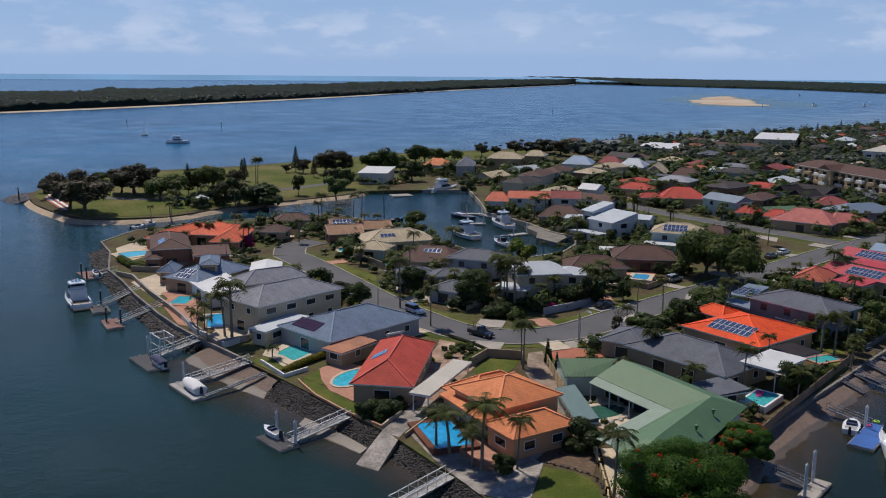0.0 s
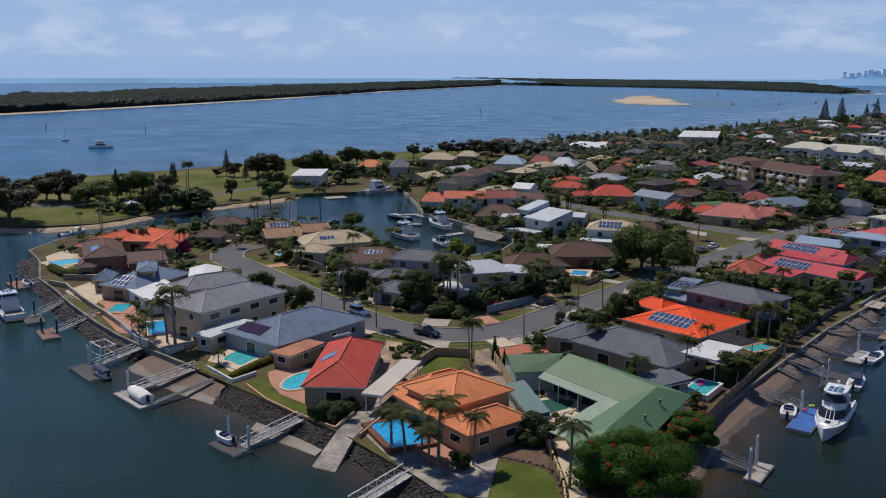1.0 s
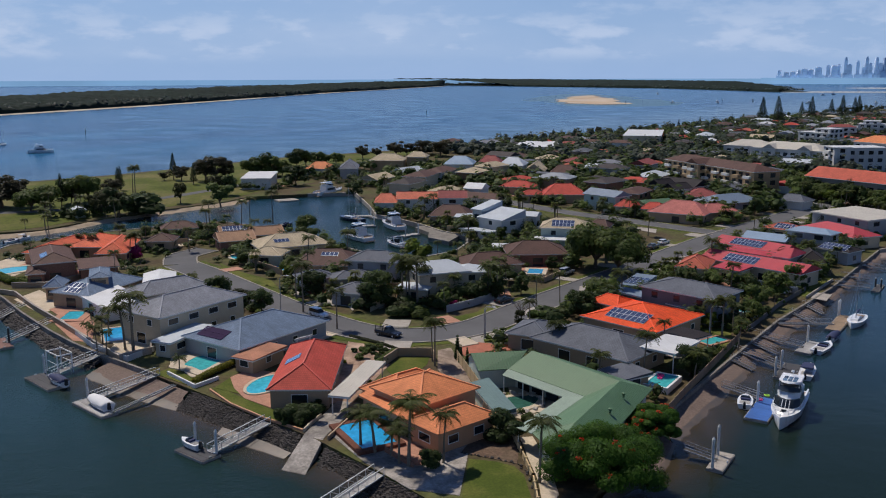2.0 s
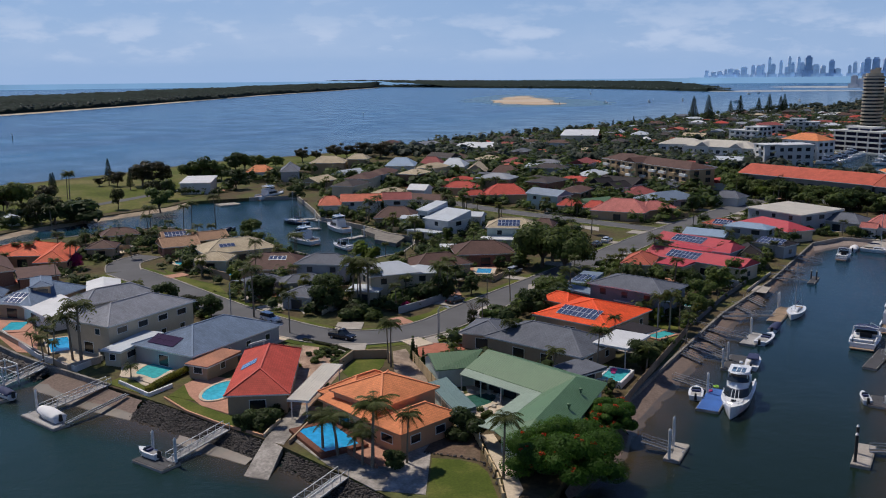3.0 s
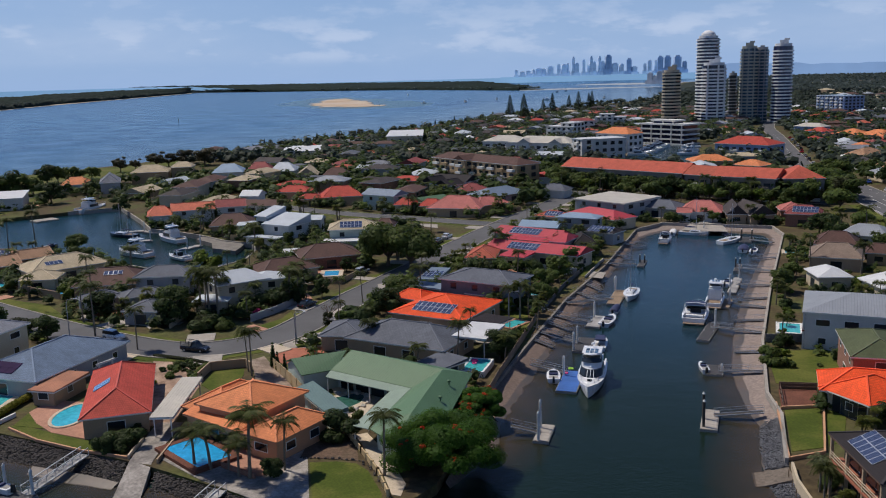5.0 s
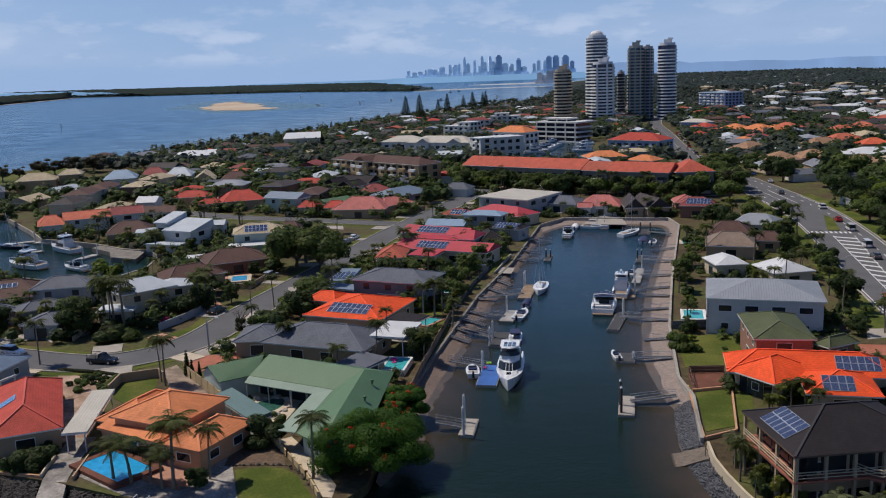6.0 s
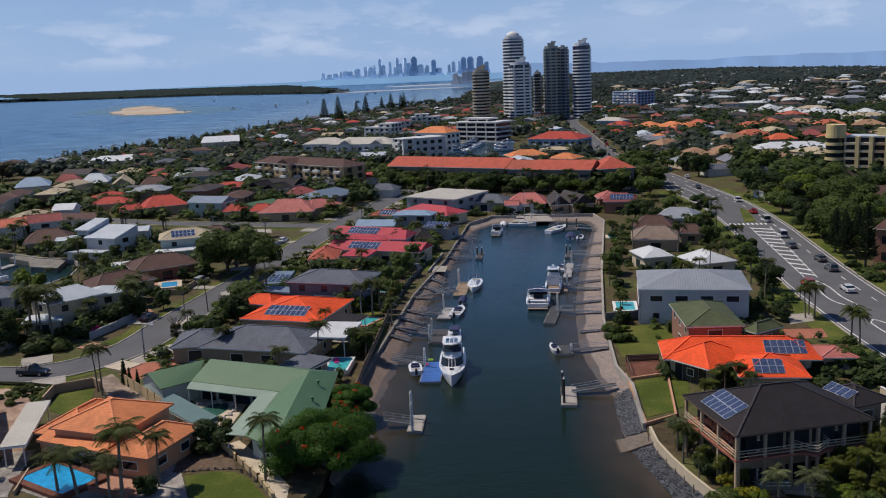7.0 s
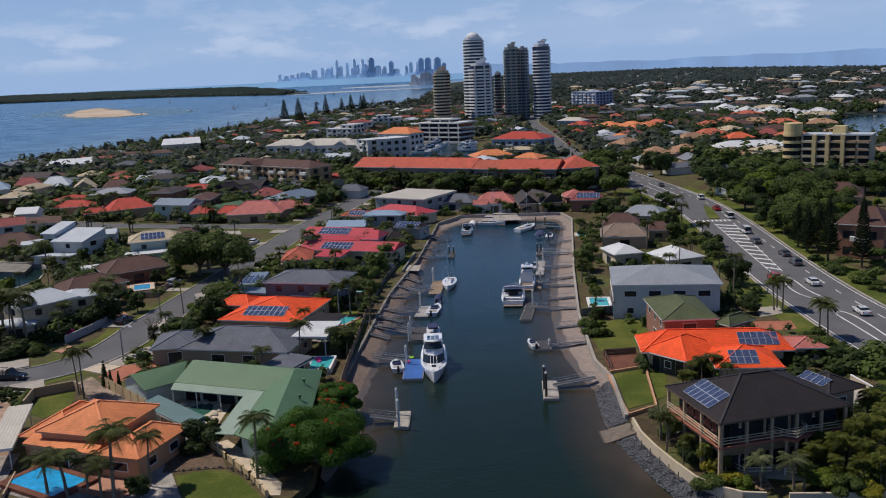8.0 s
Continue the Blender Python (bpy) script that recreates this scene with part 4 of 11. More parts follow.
def palm_model(kind, seed, fine=1.0):
    rng = random.Random(seed)
    height, fronds, length = {"palm_tall": (8.0, 26, 2.5), "palm_mid": (5.5, 22, 2.1), "palm_cluster": (5.0, 24, 1.55), "palm_pale": (4.0, 22, 2.3), "palm_low": (2.6, 18, 2.0), "palm_street": (10.0, 22, 2.4)}[kind]
    label = {"palm_tall": "tall slender palm with a drooping feathery crown", "palm_mid": "garden palm with arching green fronds", "palm_cluster": "clump of several thin-stemmed palms", "palm_pale": "small palm with pale feathery arching fronds",
             "palm_low": "low palm with long arching fronds", "palm_street": "very tall street palm with a bare grey trunk"}[kind]
    t = thing("palm", 0, 0, 0, 0, label, "palm")
    stems = 3 if kind == "palm_cluster" else 1
    for k in range(stems):
        h = height * (1 if k == 0 else rng.uniform(0.6, 0.95))
        a = rng.uniform(0, 6.28)
        lean = (0.5 if stems == 1 else 1.0) * rng.uniform(0.3, 1.0)
        top = Vector((math.cos(a) * lean, math.sin(a) * lean, h))
        base = Vector((math.cos(a) * 0.3 * k, math.sin(a) * 0.3 * k, -0.3))
        mid = base.lerp(top, 0.5) - Vector((math.cos(a), math.sin(a), 0)) * lean * 0.15
        part("trunk", Shape().tube([tuple(base), tuple(mid), tuple(top)], [0.17, 0.12, 0.10], 7), "bark_palm", t)
        s = Shape()
        for i in range(fronds):
            layer = i / fronds
            frond_shape(s, top, i * 2.399 + rng.uniform(-0.2, 0.2), 0.95 - 1.25 * layer + rng.uniform(-0.1, 0.1), length * rng.uniform(0.8, 1.1), 0.55 + 0.25 * (1 - layer), {"palm_cluster": 0.42, "palm_pale": 0.42}.get(kind, 0.55), (15 if stems > 1 else 19) if fine > 1 else 8, rng)
        part("crown", s, {"palm_cluster": "leaf_cane", "palm_pale": "leaf_sage"}.get(kind, "leaf_palm"), t)
    return t, height


def pine_model(kind, seed, fine=1.0):
    rng = random.Random(seed)
    if kind == "cypress":
        t = thing("cypress", 0, 0, 0, 0, "narrow dark green pencil pine in a garden", "tree")
        part("trunk", Shape().tube([(0, 0, -0.2), (0, 0, 4.6)], [0.09, 0.03], 6), "bark", t)
        part("crown", leaf_cloud(rng, [(0, 0, 0.6 + 0.55 * k, 0.62 - 0.06 * k) for k in range(8)], 900, 0.17, 1.0), "leaf_dark", t)
        return t, 5.0
    t = thing("norfolk_pine", 0, 0, 0, 0, "tall dark Norfolk pine with tiered branches", "tree")
    H = 16.0
    part("trunk", Shape().tube([(0, 0, -0.3), (0.05, 0, H * 0.5), (0, 0, H)], [0.35, 0.22, 0.03], 7), "bark", t)
    s = Shape()
    z = 2.6
    while z < H - 0.3:
        reach = (H - z) * 0.24 + 0.35
        for k in range(7):
            a = k * math.tau / 7 + z * 1.7 + rng.uniform(-0.2, 0.2)
            d = Vector((math.cos(a), math.sin(a), 0))
            side = Vector((-d.y, d.x, 0))
            r = reach * rng.uniform(0.8, 1.1)
            for j in range(5):
                u0, u1 = j / 5, (j + 1.3) / 5
                w = 0.40 * (1 - u0 * 0.5) * (0.6 + reach * 0.18)
                p, q = Vector((0, 0, z + 0.1 * r * u0)) + d * r * u0, Vector((0, 0, z + 0.22 * r * u1 * u1 + 0.05)) + d * r * u1
                s.face([p - side * w, p + side * w - Vector((0, 0, 0.1)), q + side * w * 0.7, q - side * w * 0.7 - Vector((0, 0, 0.1))])
                s.face([p + Vector((0, 0, 0.18)), p - Vector((0, 0, 0.22)), q - Vector((0, 0, 0.15)), q + Vector((0, 0, 0.2))])
        z += 0.55 + 0.012 * (H - z)
    part("crown", s, "leaf_pine", t)
    return t, H


def plant(kind, x, y, height, spread=1.0, z=None, group=""):
    """One plant of a kind, scaled to its height; spread widens it."""
    z = LAND if z is None else z
    away = math.hypot(x + 10, y)
    fine = 3.0 if away < 112 and not kind.startswith("palm") else 2.0 if away < 135 and not kind.startswith("palm") else 1.3 if away < (140 if kind.startswith("palm") else 170) or (x > 40 and away < 320 and not kind.startswith("palm")) else 0.55
    seeds = PLANTS.setdefault((kind, fine), [])
    rng = random.Random(int(abs(x) * 37 + abs(y) * 101))
    m0 = pose(x, y, z - 0.02, 0, 0, rng.uniform(0, 360))
    variants = 1 if kind in ("fig", "yellow", "cypress") else 3
    if len(seeds) < variants:
        build = palm_model if kind.startswith("palm") else (pine_model if kind in ("pine", "cypress") else tree_model)
        ob, nominal = build(kind, 11 + 7 * len(seeds) + len(kind) * 13, fine)
        seeds.append((ob, nominal))
        k = height / nominal
        ob.matrix_basis = m0 @ Matrix.Diagonal((k * spread, k * spread, k, 1))
        if group:
            tagged(ob, group=group)
        return ob
    ob, nominal = seeds[rng.randrange(variants)]
    k = height / nominal
    made = copy_thing(ob, m0)
    made.matrix_basis = m0 @ Matrix.Diagonal((k * spread, k * spread, k, 1))
    return tagged(made, group=group) if group else made


def hedge(points, height, width, material="leaf_bright", label="clipped green garden hedge", seed=5):
    rng = random.Random(seed)
    base = Vector(points[0])
    t = thing("hedge", base.x, base.y, LAND, 0, label, "hedge")
    pts = along([Vector(p) - base for p in points], max(3, int(sum((Vector(b) - Vector(a)).length for a, b in zip(points, points[1:])) / (width * 0.55))))
    wood = Shape()
    for p in pts[:: 2]:
        wood.tube([(p.x, p.y, -0.1), (p.x, p.y, height * 0.5)], [0.05, 0.03], 5)
    part("stems", wood, "bark", t)
    part("foliage", leaf_cloud(rng, [(p.x, p.y, height * 0.55, width * 0.62) for p in pts], int(len(pts) * 190 * max(1, height)), 0.17, height / width * 0.7), material, t)
    return t


# ---- boats and jetties ----
def hull_rings(L, beam, free, keel, flare=0.82, stern=0.9):
    rings = []
    for i in range(15):
        u = i / 14
        half = beam / 2 * (stern + (1 - stern) * min(1, u * 4)) * (1 - max(0, (u - 0.42) / 0.58) ** 3.0)
        half = max(half, 0.05)
        low = max(half * flare * (1 - 0.35 * max(0, u - 0.5) * 2), 0.03)
        top = free * (1 + 0.28 * u * u)
        x = -L / 2 + L * u
        bot = -keel * (1 - max(0, (u - 0.8) / 0.2) ** 2)
        rings.append([(x, 0, bot), (x - 0.02 * L * u, low * 0.75, bot * 0.45), (x, low, 0.12), (x, half, top), (x, half * 0.9, top + 0.02),
                      (x, -half * 0.9, top + 0.02), (x, -half, top), (x, -low, 0.12), (x - 0.02 * L * u, -low * 0.75, bot * 0.45)])
    return rings


def cabin_shape(x0, x1, w, z0, z1, rake_front, rake_back, taper=0.85):
    s = Shape()
    h = w / 2
    lo = [(x0, -h, z0), (x1, -h * 0.8, z0), (x1, h * 0.8, z0), (x0, h, z0)]
    hi = [(x0 + rake_back, -h * taper, z1), (x1 - rake_front, -h * taper * 0.8, z1), (x1 - rake_front, h * taper * 0.8, z1), (x0 + rake_back, h * taper, z1)]
    return s.loft([lo, hi])


def rounded_cabin(x0, x1, w, z0, z1, rake_front, rake_back, taper=0.85, nose=0.55):
    """A deckhouse with a bowed front and sloping sides."""
    def outline(a, b, h):
        return [(a, -h), (b - (b - a) * 0.28, -h), (b - (b - a) * 0.08, -h * nose), (b, 0.0), (b - (b - a) * 0.08, h * nose), (b - (b - a) * 0.28, h), (a, h)]
    lo = [(x, y, z0) for x, y in outline(x0, x1, w / 2)]
    hi = [(x, y, z1) for x, y in outline(x0 + rake_back, x1 - rake_front, w / 2 * taper)]
    return Shape().loft([lo, hi])


def cruiser(x, y, rot, L=11.0, beam=4.0, label="white flybridge motor cruiser moored at a pontoon", dark=False, fly=True, z=0.0):
    t = thing("motor_cruiser", x, y, z, rot, label, "boat", "moored boats")
    free = L * 0.105
    part("hull", Shape().loft(hull_rings(L, beam, free, 0.5)), "hull_dark" if dark else "gelcoat", t, smooth=False)
    part("boot_stripe", Shape().loft([[(p[0], p[1] * 1.012, p[2]) for p in ((r[2][0], r[2][1], 0.1), (r[2][0], r[2][1] + (r[3][1] - r[2][1]) * 0.12, 0.26), (r[2][0], -r[2][1] - (r[3][1] - r[2][1]) * 0.12, 0.26), (r[2][0], -r[2][1], 0.1))] for r in hull_rings(L, beam, free, 0.5)[:13]]), "hull_dark", t)
    part("swim_platform", Shape().box(-L / 2 - 0.8, -L / 2 + 0.05, -beam * 0.4, beam * 0.4, 0.25, 0.4), "timber", t)
    part("cockpit_sole", Shape().box(-L * 0.46, -L * 0.2, -beam * 0.36, beam * 0.36, free + 0.025, free + 0.06), "timber" if fly else "deck_dark", t)
    for side in (-1, 1):
        part("coaming", Shape().box(-L * 0.48, -L * 0.2, side * beam * 0.40 - 0.12, side * beam * 0.40 + 0.12, free, free + 0.55), "gelcoat", t)
    part("foredeck", rounded_cabin(L * 0.1, L * 0.42, beam * 0.66, free * 1.0, free * 1.30, 0.7, 0.1), "gelcoat", t)
    if fly:
        part("cabin", rounded_cabin(-L * 0.24, L * 0.25, beam * 0.82, free, free + 1.7, 1.9, 0.1), "gelcoat", t)
        part("windscreen", rounded_cabin(-L * 0.19, L * 0.232, beam * 0.835, free + 0.5, free + 1.42, 1.0, 0.05, 0.92), "glass_dark", t)
    else:
        part("cabin", rounded_cabin(-L * 0.02, L * 0.30, beam * 0.76, free, free + 0.7, 1.8, 0.1), "gelcoat", t)
        part("windscreen", rounded_cabin(-L * 0.04, L * 0.13, beam * 0.80, free + 0.55, free + 1.15, 1.0, 0.0, 0.88), "glass_dark", t)
    for k in (-1, 0, 1) if fly else ():
        part("mullion", Shape().beam((L * 0.235, k * beam * 0.12, free + 0.5), (L * 0.235 - 1.0, k * beam * 0.11, free + 1.45), 0.08, 0.05), "gelcoat", t)
    part("hatch", Shape().box(L * 0.27, L * 0.33, -0.35, 0.35, free * 1.28, free * 1.36), "glass_dark", t)
    part("sun_pad", Shape().box(L * 0.17, L * 0.26, -beam * 0.2, beam * 0.2, free * 1.29, free * 1.34, 0.9), "canvas_white", t)
    if fly:
        part("flybridge", rounded_cabin(-L * 0.24, L * 0.12, beam * 0.74, free + 1.71, free + 2.35, 0.5, 0.0, 0.97), "gelcoat", t)
        part("fly_screen", rounded_cabin(-L * 0.05, L * 0.105, beam * 0.72, free + 2.34, free + 2.95, 0.6, 0.0, 0.92), "glass_dark", t)
        part("bench", Shape().box(-L * 0.2, -L * 0.1, -beam * 0.3, beam * 0.3, free + 2.3, free + 2.7), "canvas_white", t)
        part("hardtop", rounded_cabin(-L * 0.23, L * 0.09, beam * 0.72, free + 3.5, free + 3.66, 0.15, 0.1, 0.95), "gelcoat", t)
        for i in range(3):
            for j in range(2):
                part("roof_hatch", Shape().box(-L * 0.12 + j * L * 0.085, -L * 0.045 + j * L * 0.085, -beam * 0.22 + i * beam * 0.155, -beam * 0.09 + i * beam * 0.155, free + 3.66, free + 3.69), "glass_blue", t)
        for px in (-L * 0.2, L * 0.04):
            for py in (-beam * 0.31, beam * 0.31):
                part("canopy_post", Shape().tube([(px, py, free + 2.2), (px, py, free + 3.52)], [0.05, 0.05], 5), "gelcoat", t)
        part("radar_mast", Shape().tube([(-L * 0.16, 0, free + 3.6), (-L * 0.16, 0, free + 4.4)], [0.05, 0.03], 5), "gelcoat", t)
        part("radar_dome", Shape().tube([(-L * 0.16, 0, free + 4.2), (-L * 0.16, 0, free + 4.3), (-L * 0.16, 0, free + 4.5)], [0.16, 0.28, 0.18], 12), "gelcoat", t)
    else:
        part("canopy", rounded_cabin(-L * 0.17, L * 0.10, beam * 0.80, free + 1.75, free + 1.9, 0.3, 0.1, 0.94), "canvas_navy", t)
        part("arch", Shape().tube([(-L * 0.16, -beam * 0.44, free + 0.2), (-L * 0.14, -beam * 0.40, free + 1.9), (-L * 0.13, 0, free + 2.1), (-L * 0.14, beam * 0.40, free + 1.9), (-L * 0.16, beam * 0.44, free + 0.2)], [0.16, 0.13, 0.12, 0.13, 0.16], 6), "gelcoat", t)
        for py in (-beam * 0.33, beam * 0.33):
            part("canopy_post", Shape().tube([(L * 0.06, py, free + 0.3), (L * 0.06, py, free + 1.8)], [0.04, 0.04], 5), "alloy", t)
        part("bench", Shape().box(-L * 0.44, -L * 0.38, -beam * 0.32, beam * 0.32, free + 0.05, free + 0.5), "canvas_white", t)
        part("helm_seat", Shape().box(-L * 0.13, -L * 0.08, -beam * 0.2, beam * 0.2, free + 0.05, free + 0.95), "rubber", t)
    rail = Shape()
    for sgn in (-1, 1):
        line = []
        for i in range(5, 11):
            u = i / 10
            half = max(beam / 2 * (1 - max(0, (u - 0.42) / 0.58) ** 3.0) * 0.93, 0.05)
            line.append((-L / 2 + L * u, sgn * half, free * (1 + 0.28 * u * u) + 0.7))
            rail.tube([(line[-1][0], line[-1][1], line[-1][2] - 0.7), line[-1]], [0.02, 0.02], 4)
        rail.tube(line, [0.025] * len(line), 4)
    part("bow_rail", rail, "alloy", t)
    return t


def runabout(x, y, rot, L=5.2, beam=2.1, cover=None, label="small white outboard runabout beside a pontoon", z=0.0, dark=False):
    t = thing("runabout", x, y, z, rot, label, "boat", "moored boats")
    free = 0.75
    part("hull", Shape().loft(hull_rings(L, beam, free, 0.25)), "hull_dark" if dark else "gelcoat", t)
    part("deck_well", Shape().box(-L * 0.42, L * 0.12, -beam * 0.34, beam * 0.34, free + 0.02, free + 0.045), "deck_grey", t)
    part("outboard", Shape().box(-L / 2 - 0.5, -L / 2 + 0.02, -0.2, 0.2, 0.25, 1.25, 0.7), "rubber", t)
    part("windscreen", cabin_shape(L * 0.02, L * 0.2, beam * 0.7, free + 0.02, free + 0.5, 0.35, 0.0, 0.85), "glass_dark", t)
    if cover and "canopy" not in label:
        rings = []
        for u in (0.0, 0.08, 0.3, 0.55, 0.75, 0.9):
            h, w = 0.15 + 0.62 * math.sin(math.pi * (0.12 + 0.72 * u)), beam * 0.5 * (1 - max(0, (u - 0.5) / 0.62) ** 2.4)
            rings.append([(-L * 0.49 + L * 0.96 * u, w * math.cos(a), free * 0.85 + (h + 0.1) * math.sin(a)) for a in (math.pi * j / 8 for j in range(9))])
        part("tarpaulin", Shape().loft(rings), cover, t, smooth=True)
    elif cover:
        part("canopy", cabin_shape(-L * 0.34, L * 0.1, beam * 0.86, free + 0.95, free + 1.12, 0.2, 0.1, 0.9), cover, t)
        for px in (-L * 0.3, L * 0.06):
            for py in (-beam * 0.4, beam * 0.4):
                part("canopy_post", Shape().tube([(px, py, free), (px, py, free + 0.97)], [0.02, 0.02], 4), "alloy", t)
    else:
        part("seat", Shape().box(-L * 0.12, L * 0.0, -beam * 0.3, beam * 0.3, free + 0.04, free + 0.32), "canvas_navy", t)
    return t


def sailboat(x, y, rot, L=9.0, beam=2.9, mast=11.0, label="white sailing yacht with a bare mast at its mooring", dark=False):
    t = thing("sailing_yacht", x, y, 0, rot, label, "boat", "moored boats")
    free = 0.95
    part("hull", Shape().loft(hull_rings(L, beam, free, 0.4, 0.85, 0.7)), "hull_dark" if dark else "gelcoat", t)
    part("cabin", cabin_shape(-L * 0.12, L * 0.26, beam * 0.55, free, free + 0.5, 0.5, 0.1), "gelcoat", t)
    part("cabin_window", cabin_shape(-L * 0.08, L * 0.2, beam * 0.565, free + 0.16, free + 0.36, 0.2, 0.05, 0.97), "glass_dark", t)
    part("cockpit", Shape().box(-L * 0.4, -L * 0.14, -beam * 0.26, beam * 0.26, free + 0.025, free + 0.06), "timber", t)
    part("mast", Shape().tube([(L * 0.08, 0, free), (L * 0.08, 0, mast)], [0.09, 0.06], 6), "alloy", t)
    part("boom", Shape().tube([(L * 0.08, 0, free + 1.3), (-L * 0.32, 0, free + 1.25)], [0.06, 0.06], 6), "alloy", t)
    part("furled_sail", Shape().tube([(L * 0.05, 0, free + 1.45), (-L * 0.12, 0, free + 1.5), (-L * 0.31, 0, free + 1.42)], [0.13, 0.17, 0.09], 7), "canvas_navy", t)
    stay = Shape()
    for end in ((L * 0.49, 0, free * 1.3), (-L * 0.48, 0, free), (L * 0.06, beam * 0.45, free), (L * 0.06, -beam * 0.45, free)):
        stay.tube([(L * 0.08, 0, mast - 0.2), end], [0.018, 0.018], 3)
    part("stay", stay, "alloy", t)
    return t


def pontoon(x, y, rot, w, l, piles=(), deck="deck_grey", label="floating pontoon with piles at the end of a gangway", gang=None, gang_w=1.2, truss=False, pile_h=3.4, pile="pile_white"):
    """A floating deck; piles: places on it; gang: the gangway's shore end (x, y, z) and its end on the deck."""
    t = thing("pontoon", x, y, 0, rot, label, "jetty", "jetties")
    part("float", Shape().box(-w / 2, w / 2, -l / 2, l / 2, -0.25, 0.36, 0.99), "concrete", t)
    n = max(3, int(l / 0.9))
    for i in range(n):
        a, b = -l / 2 + 0.08 + (l - 0.16) * i / n, -l / 2 + 0.08 + (l - 0.16) * (i + 1) / n
        part("plank", Shape().box(-w / 2 + 0.12, w / 2 - 0.12, a + 0.012, b - 0.012, 0.37, 0.43), deck, t)
    for px, py in piles:
        p = part("mooring_post", Shape().tube([(px, py, -2), (px, py, pile_h)], [0.19, 0.19], 10), pile, t)
        part("post_cap", Shape().tube([(px, py, pile_h), (px, py, pile_h + 0.34)], [0.23, 0.02], 10), "pile_white", p)
    for px in (-w / 2 + 0.25, w / 2 - 0.25):
        part("cleat", Shape().box(px - 0.05, px + 0.05, -0.2, 0.2, 0.43, 0.55), "alloy", t)
    if gang:
        (sx, sy, sz), (ex, ey) = gang
        end = tuple(pose(x, y, 0, 0, 0, rot) @ Vector((ex, ey, 0.5)))
        if truss:
            gangway((sx, sy, sz), end, gang_w)
        else:
            gangway((sx, sy, sz), end, 0.9, 0.85, "narrow dark jetty walkway with thin rails", truss=False)
    return t


def gangway(a, b, width=1.2, rail=1.0, label="pale metal gangway with open truss handrails", truss=True):
    a, b = Vector(a), Vector(b)
    t = thing("gangway", a.x, a.y, a.z, 0, label, "gangway", "jetties")
    e = b - a
    flat = Vector((e.x, e.y, 0))
    side = Vector((-flat.y, flat.x, 0)).normalized() * width / 2
    part("walkway", Shape().beam((0, 0, -0.05), tuple(e - Vector((0, 0, 0.05))), width, 0.12), "deck_grey" if truss else "pile_dark", t)
    n = max(3, int(flat.length / (1.3 if truss else 2.6)))
    thin = 1.0 if truss else 0.55
    for q in (-1, 1):
        s = Shape()
        up = Vector((0, 0, rail))
        for k in range(n + 1):
            p = side * q + e * (k / n)
            s.beam(tuple(p), tuple(p + up + Vector((0.001, 0, 0))), 0.06 * thin, 0.06 * thin)
            if truss and k < n:
                s.beam(tuple(p), tuple(side * q + e * ((k + 1) / n) + up), 0.045, 0.045)
        s.beam(tuple(side * q + up), tuple(side * q + e + up), 0.09 * thin, 0.09 * thin)
        s.beam(tuple(side * q), tuple(side * q + e), 0.09, 0.16)
        part("handrail", s, "alloy", t)
    return t


# ---- cars ----
CARS = {}


